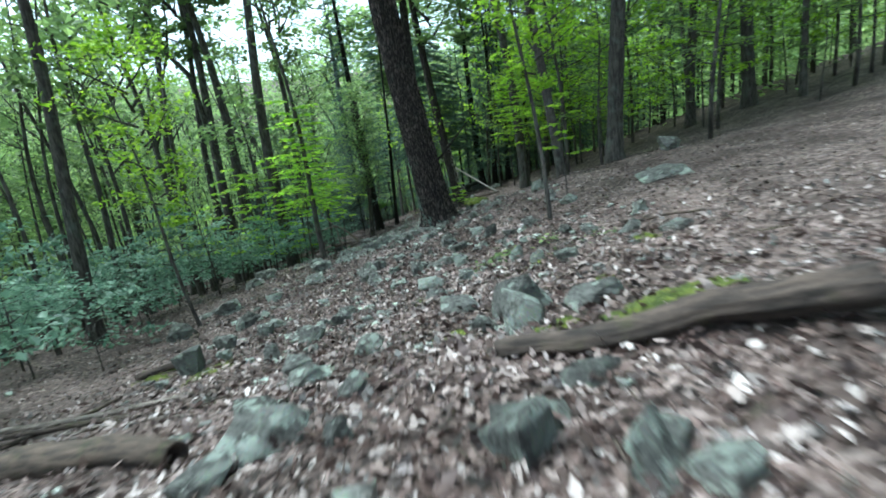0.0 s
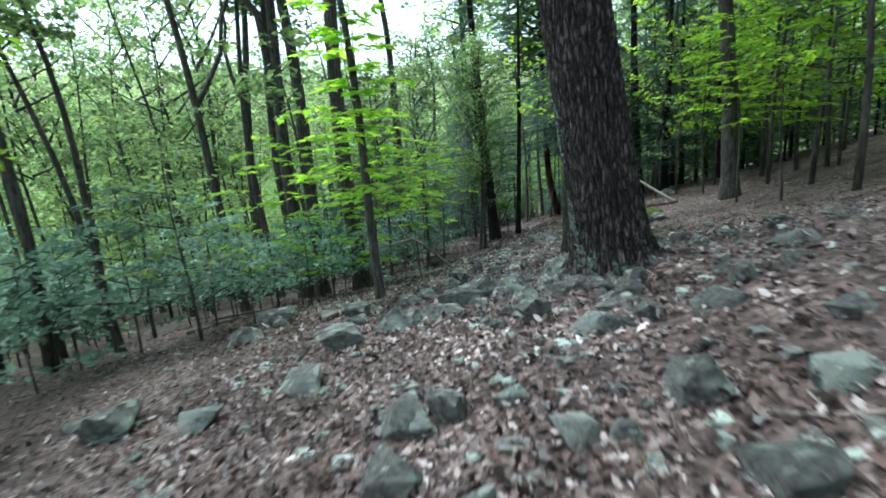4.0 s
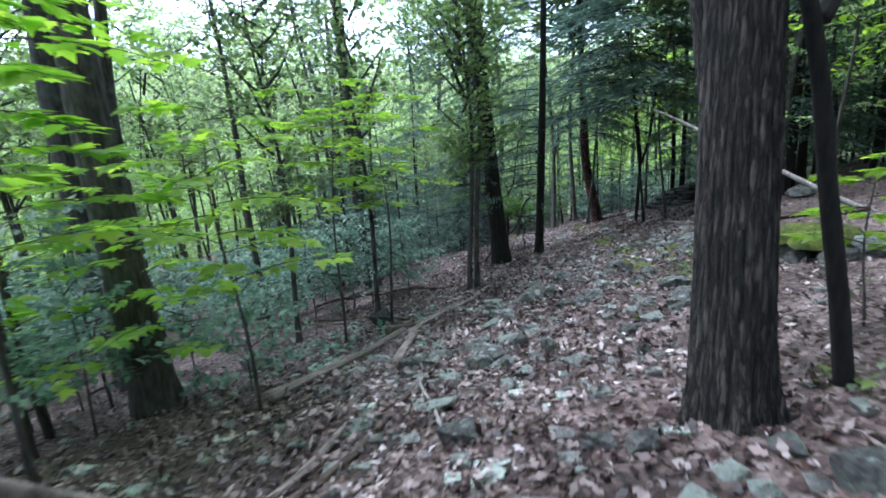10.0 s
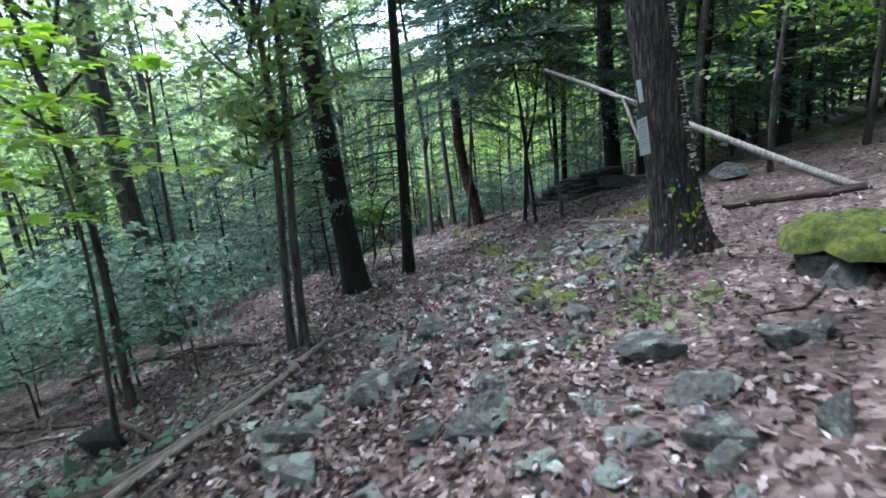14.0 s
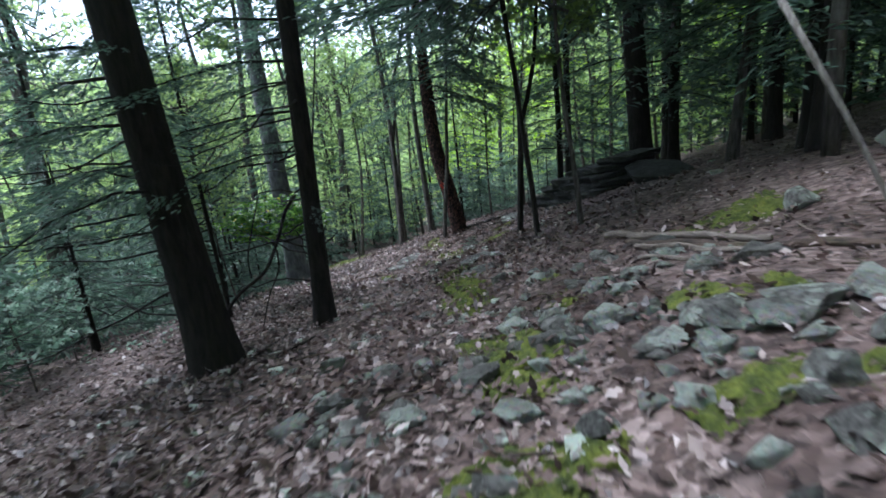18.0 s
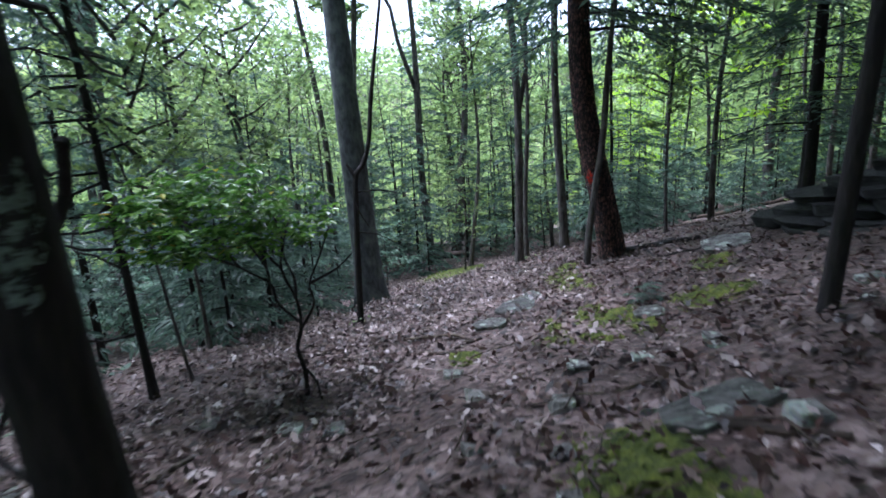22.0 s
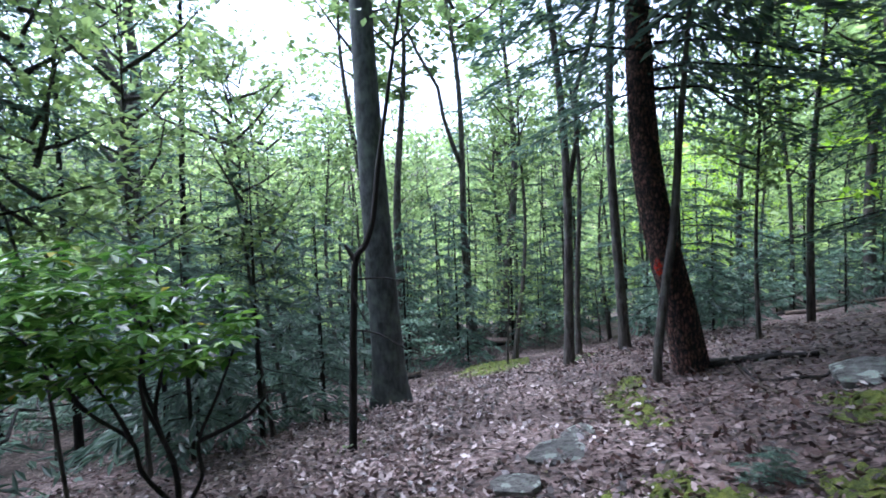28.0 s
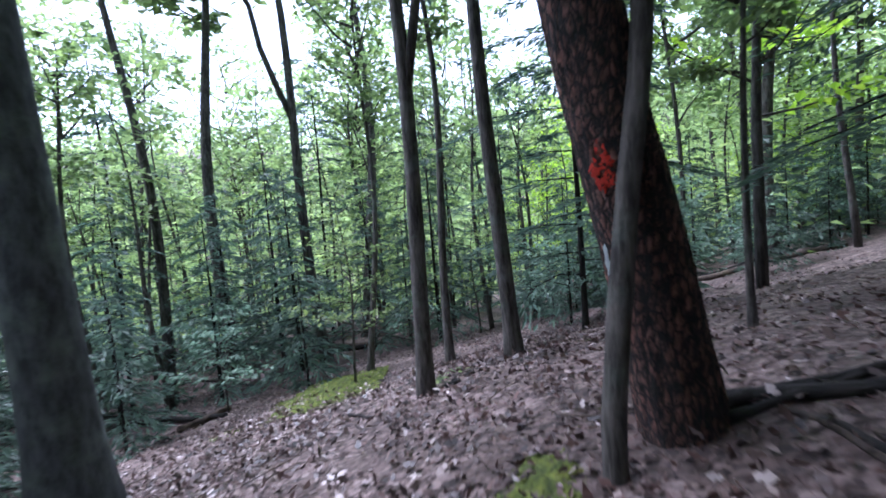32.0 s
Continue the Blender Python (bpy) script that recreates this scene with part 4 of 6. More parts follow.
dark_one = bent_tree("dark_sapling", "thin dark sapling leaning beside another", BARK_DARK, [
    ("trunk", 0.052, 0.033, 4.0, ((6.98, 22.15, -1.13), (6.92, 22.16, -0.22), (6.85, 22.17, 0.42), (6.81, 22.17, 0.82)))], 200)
# boughs added overhead, out of view, to darken the ground on the right
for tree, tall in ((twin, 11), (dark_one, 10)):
    set_crown(tree, SHADE_BOUGHS, tall + 1, 0.0, 0.0, 1.3, ("bough_frame", "needle_foliage"), 1.35)
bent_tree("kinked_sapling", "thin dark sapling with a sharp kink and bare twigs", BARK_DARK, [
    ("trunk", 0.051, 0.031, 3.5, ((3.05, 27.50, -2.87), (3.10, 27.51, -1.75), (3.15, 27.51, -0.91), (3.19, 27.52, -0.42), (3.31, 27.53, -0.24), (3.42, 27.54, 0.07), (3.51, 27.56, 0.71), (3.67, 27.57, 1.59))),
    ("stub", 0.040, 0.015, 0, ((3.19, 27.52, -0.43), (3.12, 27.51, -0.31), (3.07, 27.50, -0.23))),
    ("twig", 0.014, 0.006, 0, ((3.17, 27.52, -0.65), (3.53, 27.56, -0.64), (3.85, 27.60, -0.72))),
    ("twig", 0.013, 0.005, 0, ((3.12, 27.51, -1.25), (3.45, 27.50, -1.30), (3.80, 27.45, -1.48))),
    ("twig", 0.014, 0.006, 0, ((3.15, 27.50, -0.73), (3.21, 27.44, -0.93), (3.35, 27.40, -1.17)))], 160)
curved = bent_tree("curved_sapling", "curved gray-brown sapling growing beside a leaning tree", BARK, [
    ("trunk", 0.068, 0.048, 4.5, ((6.92, 28.97, -2.52), (6.92, 28.97, -1.99), (7.04, 28.98, -1.01), (7.16, 28.99, -0.24), (7.21, 29.00, 0.29), (7.26, 29.00, 1.01), (7.33, 29.01, 1.72)))], 260)
leaning = bent_tree("leaning_tree", "leaning tree with flaky red-brown bark and red blaze", BARK_RED, [
    ("trunk", 0.248, 0.170, 9.0, ((7.47, 29.30, -2.27), (7.25, 29.26, -1.13), (6.99, 29.22, -0.00), (6.86, 29.21, 1.02), (6.82, 29.20, 2.03), (6.79, 29.19, 2.95)))], 900, LEAF, "tree", 48, 0.45)
# crown doubled and spread wide overhead to shade the ground below
set_crown(leaning, HIGH_CROWNS[1], 16, -0.12, 0.0, 1.0, wide=2.2)
set_crown(leaning, HIGH_CROWNS[0], 16, -0.12, 0.0, 2.6, wide=2.0)
# hemlock boughs added above this sapling for their shade
set_crown(curved, SHADE_BOUGHS, 12, 0.02, 0.0, 0.4, ("bough_frame", "needle_foliage"), 0.9)
bent_tree("forked_tree", "forked broadleaf tree with crooked dark limbs", BARK, [
    ("trunk", 0.27, 0.15, 5.0, ((-6.06, 34.36, -4.75), (-5.89, 34.39, -0.46), (-5.69, 34.42, 2.73), (-5.87, 34.39, 4.01), (-6.35, 34.32, 5.12), (-6.54, 34.28, 5.76), (-6.71, 34.26, 6.70))),
    ("limb", 0.163, 0.12, 4.0, ((-5.68, 34.42, 2.80), (-5.45, 34.46, 4.46), (-5.55, 34.44, 5.87), (-5.54, 34.45, 6.65))),
    ("limb", 0.13, 0.05, 0, ((-5.88, 34.39, 0.85), (-6.26, 34.33, 2.20), (-6.89, 34.23, 2.94)))], 1200, LEAF, "tree", 14)


def dead_limb(label, mat, *lines):
    """A dead limb in one piece with its side branches, given by world lines."""
    base = np.array(lines[0][2][0])
    t = empty("dead_limb", *base, label, "branch")
    for k, (r0, r1, pts) in enumerate(lines):
        nm = "main_branch" if k == 0 else "side_branch"
        part(nm, stem_mesh(nm, r0, r1, np.array(pts) - base, mat, 10 if r0 > 0.05 else 7), t)
    return t


dead_limb("dead dark branch leaning from a hemlock to the ground", BARK_DARK,
          (0.026, 0.022, ((3.35, 22.05, 0.05), (3.16, 22.21, -0.2), (3.04, 22.1, -0.5), (2.81, 21.93, -0.93), (2.45, 21.81, -1.17), (2.19, 21.68, -1.44), (1.97, 21.61, -1.62), (1.75, 21.55, -1.93))),
          (0.014, 0.007, ((3.00, 21.95, -0.66), (2.98, 21.94, -0.95), (2.80, 21.95, -1.30), (2.64, 21.97, -1.75))),
          (0.012, 0.006, ((2.60, 21.98, -1.02), (2.62, 21.90, -0.70), (2.75, 21.85, -0.30), (2.9, 21.8, 0.1))),
          (0.012, 0.006, ((2.31, 22.00, -1.25), (2.05, 21.9, -1.15), (1.75, 21.8, -1.22))))
dead_limb("pale dead trunk leaning from the slope across a tree", DEAD_PALE,
          (0.060, 0.032, ((8.6, 14.95, 0.22), (8.23, 15.44, 0.42), (7.40, 17.16, 1.25), (6.75, 18.6, 1.95), (6.27, 19.65, 2.42))),
          (0.026, 0.012, ((6.95, 18.1, 1.75), (6.97, 17.6, 0.95), (7.20, 17.40, 0.33), (7.41, 17.27, -0.22))),
          (0.014, 0.007, ((6.85, 18.3, 1.80), (7.19, 17.5, 1.45), (7.44, 17.27, 0.75), (7.59, 17.23, -0.10))))
dead_limb("broken sapling bent over onto the rocks", DEAD,
          (0.036, 0.026, ((-0.02, 8.55, 0.04), (-0.35, 8.22, 0.42), (-0.75, 7.85, 0.90), (-1.05, 7.72, 1.14), (-1.13, 7.66, 1.18))),
          (0.026, 0.018, ((-0.95, 8.08, -0.02), (-1.0, 7.95, 0.5), (-1.10, 7.72, 1.10))),
          (0.026, 0.014, ((-1.10, 7.67, 1.17), (-1.35, 7.70, 1.13), (-1.65, 7.76, 1.06), (-2.1, 7.9, 1.0))),
          (0.020, 0.009, ((-1.10, 7.70, 1.12), (-1.40, 7.75, 1.5), (-1.75, 7.82, 2.0), (-2.15, 7.95, 2.6))))


def spray(rng2, start, az, reach, rise, count, size, droop=0.25):
    """One level branch with large lobed leaves set along both sides."""
    s = np.linspace(0, 1, 7)
    d = np.array([math.cos(az), math.sin(az), 0])
    p = start + s[:, None] * reach * d + np.array([0, 0, 1.0]) * (reach * (rise * s - droop * s ** 2))[:, None]
    w = np.sort(rng2.uniform(0.2, 1.0, count))
    i = np.minimum((w * 6).astype(int), 5)
    base = p[i] + (p[i + 1] - p[i]) * (w * 6 - i)[:, None]
    sg = np.where(np.arange(count) % 2 == 0, 1.0, -1.0)[:, None]
    lat = np.array([-math.sin(az), math.cos(az), 0])
    al = lat * sg + d * 0.7 + rng2.normal(0, 0.25, (count, 3)) + np.array([0, 0, -0.12])
    c = base + lat * sg * rng2.uniform(0.02, 0.30, (count, 1)) * reach * 0.6
    nor = rng2.normal(0, 0.2, (count, 3)) + np.array([0, 0, 1.0])
    return tube(p, np.linspace(0.006, 0.002, 7), 4), lobed(c, al, nor, size * rng2.uniform(0.65, 1.2, count))


def maple_sapling(x, y, h, branches, size, lx, ly, seed, lo=0.35, reach=1.1, stem=None, label="striped maple sapling with broad bright green leaves"):
    r2 = np.random.default_rng(seed)
    t = empty("maple_sapling", x, y, gz(x, y), label, "sapling", "maple saplings")
    line = trunk_line(h, lx, ly, 1.5, r2, 12)
    line[0, 2] -= 0.1
    if stem is None:
        part("stem", mesh_of("stem", *tube(line, np.linspace(0.006 * h + 0.004, 0.004, 12), 7), BARK), t)
    twigs, lv, lf, off = [], [], [], 0
    for k in range(branches):
        q = lo + (1 - lo) * (k + 0.5) / branches
        st = np.array([np.interp(q * 11, np.arange(12), line[:, m]) for m in range(3)])
        tw, (v, f) = spray(r2, st, k * 2.4 + r2.uniform(-0.4, 0.4), reach * r2.uniform(0.6, 1.15) * (1.2 - 0.5 * q), r2.uniform(0.1, 0.4), 24, size)
        twigs.append(tw)
        lv.append(v)
        lf.append(f + off)
        off += len(v)
    part("twig_frame", mesh_of("twig_frame", *joined(twigs), BARK), t)
    part("foliage", mesh_of("foliage", np.concatenate(lv), np.concatenate(lf), LEAF_BRIGHT, False), t)


maple_sapling(-1.72, 6.30, 5.2, 34, 0.18, -0.06, 0.0, 61, 0.38, 1.4, stem=1, label="broad bright green maple sprays on a slender young tree")
maple_sapling(-2.10, 9.30, 4.4, 30, 0.18, 0.05, 0.02, 62, 0.42, 1.6)
maple_sapling(-1.10, 10.9, 3.2, 18, 0.15, -0.05, 0.02, 75, 0.45, 1.2)
maple_sapling(-1.0, 14.2, 4.2, 18, 0.17, 0.03, 0.05, 81, 0.55, 1.5)
maple_sapling(-0.4, 15.6, 4.6, 16, 0.16, 0.05, 0.0, 82, 0.6, 1.4)
maple_sapling(-3.6, 10.8, 4.5, 22, 0.17, 0.02, 0.0, 64, 0.2, 1.5)
maple_sapling(-4.5, 8.7, 4.2, 20, 0.17, 0.02, 0.0, 71, 0.2, 1.4)
maple_sapling(-2.6, 11.6, 3.0, 14, 0.15, 0.02, 0.0, 72, 0.25, 1.1)
maple_sapling(8.6, 12.0, 5.5, 24, 0.18, -0.05, 0.0, 66, 0.45, 1.7)
maple_sapling(8.2, 9.5, 5.2, 24, 0.18, -0.05, 0.0, 67, 0.35, 1.6)
maple_sapling(9.5, 15.5, 6.0, 22, 0.18, -0.05, 0.0, 73, 0.45, 1.7)
maple_sapling(10.5, 7.5, 5.2, 22, 0.17, -0.05, 0.0, 74, 0.3, 1.6)
maple_sapling(4.6, 10.4, 1.5, 9, 0.13, -0.1, 0.0, 68, 0.4, 0.6)
maple_sapling(3.3, -1.2, 2.2, 8, 0.11, 0.0, 0.0, 70, 0.4, 0.6)


def laurel(x, y):
    r2 = np.random.default_rng(90)
    z = gz(x, y)
    t = empty("mountain_laurel", x, y, z, "mountain laurel bush with crooked stems and glossy dark leaves", "bush")
    stems = [((0, 0, -0.15), (0.02, 0.0, 0.2), (-0.03, 0.02, 0.42), (0.02, 0.03, 0.62), (0.0, 0.05, 0.85), (-0.10, 0.06, 1.12), (-0.08, 0.1, 1.4), (-0.2, 0.1, 1.75)),
             ((0.02, 0.03, 0.60), (0.14, 0.06, 0.80), (0.12, 0.08, 0.98), (0.22, 0.1, 1.2), (0.32, 0.12, 1.45)),
             ((0.01, 0.03, 0.66), (-0.14, 0.0, 0.84), (-0.18, -0.02, 1.02), (-0.40, -0.05, 1.18), (-0.55, -0.08, 1.42), (-0.85, -0.05, 1.6)),
             ((-0.18, -0.02, 1.02), (-0.16, -0.12, 1.2), (-0.30, -0.2, 1.5)),
             ((-0.40, -0.05, 1.18), (-0.75, 0.1, 1.26), (-1.05, 0.15, 1.4), (-1.35, 0.25, 1.55)),
             ((0.0, 0.05, 0.88), (0.06, -0.1, 1.08), (0.02, -0.16, 1.3), (0.12, -0.25, 1.55)),
             ((-0.10, 0.06, 1.12), (-0.28, 0.2, 1.25), (-0.42, 0.38, 1.5), (-0.6, 0.45, 1.7)),
             ((0.12, 0.08, 0.98), (0.34, 0.15, 1.08), (0.5, 0.1, 1.22)),
             ((0.02, 0.0, 0.25), (0.12, -0.05, 0.16), (0.17, -0.1, 0.02), (0.2, -0.12, -0.08))]
    for k, st in enumerate(stems):
        part("stem", stem_mesh("stem", 0.024 if k == 0 else 0.013, 0.006, st, BARK_DARK, 8), t)
    c, al = [], []
    for k in range(430):
        p = np.array([-0.58, 0.05, 1.60]) + unit(r2, 1)[0] * r2.uniform(0.2, 1.0) ** 0.5 * np.array([0.98, 0.75, 0.44])
        if p[2] < 1.2 + 0.15 * abs(p[0] + 0.58):
            p[2] = 1.25 + r2.uniform(0, 0.3)
        n = r2.integers(6, 10)
        a = r2.uniform(0, 6.3) + np.arange(n) * 6.28 / n
        d = np.stack([np.cos(a), np.sin(a), r2.uniform(-0.5, 0.25, n)], -1)
        c.append(p + d * 0.045)
        al.append(d)
    c, al = np.concatenate(c), np.concatenate(al)
    n = len(c)
    v, f = diamonds(c, al, unit(r2, n) * 0.3 + np.array([0, 0, 1.0]), r2.uniform(0.08, 0.125, n), r2.uniform(0.034, 0.05, n), 0.15)
    part("foliage", mesh_of("foliage", v, f, LAUREL, False), t)


laurel(3.36, 24.10)


def herb(x, y, n, spread, size, mat=None, label="small green herb with broad leaves on the forest floor"):
    r2 = np.random.default_rng(int(abs(x * 91 + y * 13) * 10))
    px, py = x + r2.normal(0, spread, n), y + r2.normal(0, spread, n)
    c = np.stack([px, py, ground_z(px, py) + r2.uniform(0.03, 0.11, n)], -1)
    v, f = lobed(c, unit(r2, n, 0.3), r2.normal(0, 0.25, (n, 3)) + np.array([0, 0, 1.0]), size * r2.uniform(0.6, 1.2, n))
    t = empty("herb", x, y, gz(x, y), label, "plant", "herbs")
    st = [tube([(q[0], q[1], ground_z(q[0], q[1])), (q[0] + 0.01, q[1], q[2])], (0.004, 0.003), 4) for q in c[: min(n, 24)]]
    sv, sf = joined(st)
    o = np.array([x, y, gz(x, y)])
    part("foliage", mesh_of("foliage", v - o, f, mat or LEAF, False), t)
    tagged(part("stalk_frame", mesh_of("stalk_frame", sv - o, sf, BARK), t), kind="stuff")


for hx, hy, hn, hs, hz in ((4.61, 14.05, 34, 0.22, 0.09), (4.75, 13.94, 30, 0.28, 0.08), (6.33, 33.11, 14, 0.15, 0.11), (2.05, -4.3, 26, 0.25, 0.06), (1.17, -4.36, 10, 0.12, 0.05),
                           (5.1, 14.6, 12, 0.15, 0.09), (5.5, 15.32, 16, 0.10, 0.09), (1.62, -3.35, 22, 0.16, 0.08), (3.0, 27.5, 12, 0.12, 0.08), (3.7, 9.3, 16, 0.12, 0.10), (5.2, 11.2, 14, 0.2, 0.09), (0.67, -2.93, 14, 0.12, 0.09), (0.98, -3.00, 18, 0.14, 0.09), (1.15, -2.86, 14, 0.12, 0.09), (5.67, 15.43, 10, 0.1, 0.08)):
    herb(hx, hy, hn, hs, hz)
for hx, hy, hn, hs, hz in ((-0.23, 14.53, 26, 0.22, 0.17), (0.3, 15.1, 16, 0.2, 0.15), (-1.06, 13.87, 40, 0.4, 0.13), (-1.8, 14.6, 40, 0.5, 0.12), (-0.9, 12.6, 30, 0.3, 0.12),
                           (-1.2, 16.0, 34, 0.5, 0.12), (0.2, 16.3, 20, 0.3, 0.11), (-2.6, 13.0, 40, 0.6, 0.12), (0.6, 12.6, 10, 0.2, 0.10), (0.2, 24.3, 30, 0.6, 0.10), (-0.6, 26.0, 30, 0.6, 0.10)):
    herb(hx, hy, hn, hs, hz, LEAF_COOL, "patch of broad blue-green leaves beside the trail")
t = empty("hemlock_seedling", 6.71, 25.38, gz(6.71, 25.38) - 0.02, "ankle-high hemlock seedling with soft dark needles", "seedling")
for nm, me in zip(("bough_frame", "needle_foliage"), HEMS[3][1:]):
    part(nm, me, t).matrix_local = Matrix.Diagonal((0.24, 0.20, 0.09, 1))


def slab_mesh(seed):
    """A flat angular slab of one metre each way, with chipped uneven edges."""
    r2 = np.random.default_rng(seed)
    bm = bmesh.new()
    n = r2.integers(6, 9)
    ring = []
    for k in range(n):
        a = 2 * math.pi * (k + r2.uniform(-0.25, 0.25)) / n
        q = 0.52 / max(abs(math.cos(a)), abs(math.sin(a))) ** 0.8 * r2.uniform(0.82, 1.05)
        ring.append((q * math.cos(a), q * math.sin(a)))
    low = [bm.verts.new((px * r2.uniform(0.82, 0.98), py * r2.uniform(0.82, 0.98), -0.5 + r2.uniform(0, 0.12))) for px, py in ring]
    top = [bm.verts.new((px, py, 0.5 + r2.uniform(-0.16, 0.06))) for px, py in ring]
    bm.faces.new(low[::-1])
    bm.faces.new(top)
    for k in range(n):
        bm.faces.new((low[k], low[(k + 1) % n], top[(k + 1) % n], top[k]))
    bmesh.ops.bevel(bm, geom=bm.edges[:], offset=0.03, segments=1, affect="EDGES")
    bmesh.ops.triangulate(bm, faces=bm.faces[:])
    me = bpy.data.meshes.new("slab")
    bm.to_mesh(me)
    me.materials.append(ROCK_DARK)
    return me


SLABS = [slab_mesh(500 + k) for k in range(8)]
SLABS_GRAY = [me.copy() for me in SLABS]
for me in SLABS_GRAY:
    me.materials[0] = ROCK


def outcrop(x, y, long, layers):
    """A ledge of stacked dark slabs whose broken face looks down the slope; it runs along y."""
    r2 = np.random.default_rng(31)
    t = empty("rock_ledge", x, y, gz(x, y), "dark layered rock ledge jutting from the slope", "rock ledge")
    for k in range(layers):
        at = -0.4 + r2.uniform(-0.2, 0.2)
        while at < long - 0.28 * max(0, k - 1):
            w, d, h = r2.uniform(0.35, 0.9), r2.uniform(0.8, 1.3), r2.uniform(0.10, 0.19)
            front = 0.08 * k + r2.normal(0, 0.09) + 0.12 * abs(at + w / 2 - long / 2) / long
            px, py = front + d / 2, at + w / 2
            z = gz(x + 0.1, y + py) - gz(x, y) + 0.02 + 0.155 * k + r2.normal(0, 0.02)
            ob = part("slab", SLABS[r2.integers(8)], t)
            ob.matrix_local = Matrix.Translation((px, py, z)) @ Euler((r2.normal(0, 0.05), r2.normal(-0.10, 0.05), r2.normal(0, 0.15))).to_matrix().to_4x4() @ Matrix.Diagonal((d, w * 1.05, h, 1))
            at += w * r2.uniform(0.85, 1.05)


outcrop(9.05, 24.6, 3.0, 6)
# a single broad slab further up, lying on the leaves
t = tagged(new("rock", SLABS[3].copy()), "broad flat gray slab lying on the leaves", "rock", "rocks on the slope")
t.data.materials[0] = ROCK_DARK
t.matrix_world = Matrix.Translation((10.0, 23.4, gz(10.0, 23.4) + 0.10)) @ Euler((0.1, -0.25, 0.1)).to_matrix().to_4x4() @ Matrix.Diagonal((0.9, 1.3, 0.20, 1))


# the wood beyond: random but fixed
rng = np.random.default_rng(5)
placed = [(o.location.x, o.location.y) for o in scene.objects if o.parent is None and o.type == "EMPTY"]


def free(x, y, gap):
    return all((x - a) ** 2 + (y - b) ** 2 > gap * gap for a, b in placed)


def scatter(count, gap, keep, tries=6000):
    done = 0
    for _ in range(tries):
        if done == count:
            return
        x, y = rng.uniform(-60, 55), rng.uniform(-25, 95)
        away = abs(x - trail_x(y)) if y < 42 else 99
        if keep(x, y, away) and free(x, y, gap):
            placed.append((x, y))
            done += 1
            yield x, y


def leafy(x, y, i, k):
    t = empty("leafy_sapling", x, y, gz(x, y) - 0.03, ("bright green understory sapling in leaf", "green understory sapling in leaf", "short green sapling in leaf",
              "low blue-green shrub in leaf", "tall bright green sapling in leaf", "knee-high blue-green shrub in leaf")[i], "sapling", "understory saplings")
    turn = Matrix.Rotation(x * 7 + y, 4, "Z") @ Matrix.Diagonal((k, k, k, 1))
    for nm, me in zip(("stem", "twig_frame", "foliage"), UNDER[i]):
        part(nm, me, t).matrix_local = turn


def young_hemlock(x, y, i, k):
    t = empty("young_hemlock", x, y, gz(x, y) - 0.03, "young hemlock with soft dark green sprays", "hemlock", "young hemlocks")
    turn = Matrix.Rotation(x * 7 + y, 4, "Z") @ Matrix.Diagonal((k, k, k, 1))
    part("stem", HEM_STEM[i], t).matrix_local = turn
    for nm, me in zip(("bough_frame", "needle_foliage"), HEMS[i][1:]):
        part(nm, me, t).matrix_local = turn


HEM_STEM = {i: mesh_of("stem", *tube([(0, 0, -0.1), (0.02, 0, h * 0.5), (0, 0.02, h)], (0.011 * h, 0.007 * h, 0.004), 6), BARK_DARK) for i, h in ((2, 5.0), (3, 3.0))}

POLES = []
for seed in range(6):
    r2 = np.random.default_rng(400 + seed)
    h = r2.uniform(9, 13)
    line = trunk_line(h, 0.03, 0.0, 2.2, r2, 12)
    rad = r2.uniform(0.045, 0.10)
    tw = [tube(line, np.linspace(rad, 0.012, 12), 7)]
    lv = []
    for k in range(12):
        q = line[r2.integers(6, 12)]
        p, r = limb(q, k * 2.4, r2.uniform(0.3, 0.9), r2.uniform(0.8, 1.8), 0.016, r2, 5)
        tw.append(tube(p, r, 4))
        lv.append(leaf_cloud(r2, p[-1], 0.75, 24, 0.30)[0])
    lv = np.concatenate(lv)
    POLES.append((mesh_of("trunk", *joined(tw), BARK), mesh_of("crown", lv, np.arange(len(lv)).reshape(-1, 4), LEAF, False)))
# soft young hemlocks just below the trail
for x, y, i, k in ((-2.6, 24.4, 2, 1.0), (1.0, 27.4, 3, 1.0), (0.0, 28.2, 2, 0.8), (0.9, 29.2, 2, 0.9), (-0.6, 30.6, 2, 1.0), (1.2, 31.0, 3, 1.0), (0.3, 33.0, 2, 1.0), (-1.4, 26.0, 2, 1.0), (-5.9, 37.4, 2, 1.0), (-3.7, 37.2, 2, 0.9), (-3.2, 39.3, 2, 1.1), (-1.5, 35.0, 3, 1.1), (-2.6, 33.6, 2, 0.8), (-3.8, 35.0, 2, 1.0), (0.2, 36.4, 3, 1.0), (-0.9, 38.2, 2, 0.9), (-5.0, 33.2, 2, 1.2), (-4.2, 39.6, 2, 1.3), (-6.4, 35.4, 2, 1.3), (-2.2, 41.0, 2, 1.3), (0.6, 40.2, 2, 1.1), (-7.5, 39.0, 2, 1.4), (2.4, 42.0, 2, 1.3), (4.6, 43.4, 2, 1.2), (6.8, 42.6, 2, 1.3), (-5.4, 42.5, 2, 1.4), (1.2, 44.5, 2, 1.5), (9.4, 43.5, 2, 1.4), (-9.0, 33.0, 2, 1.3), (-8.2, 29.5, 2, 1.2), (-6.0, 27.5, 2, 1.2)):
    young_hemlock(x, y, i, k)
    placed.append((x, y))
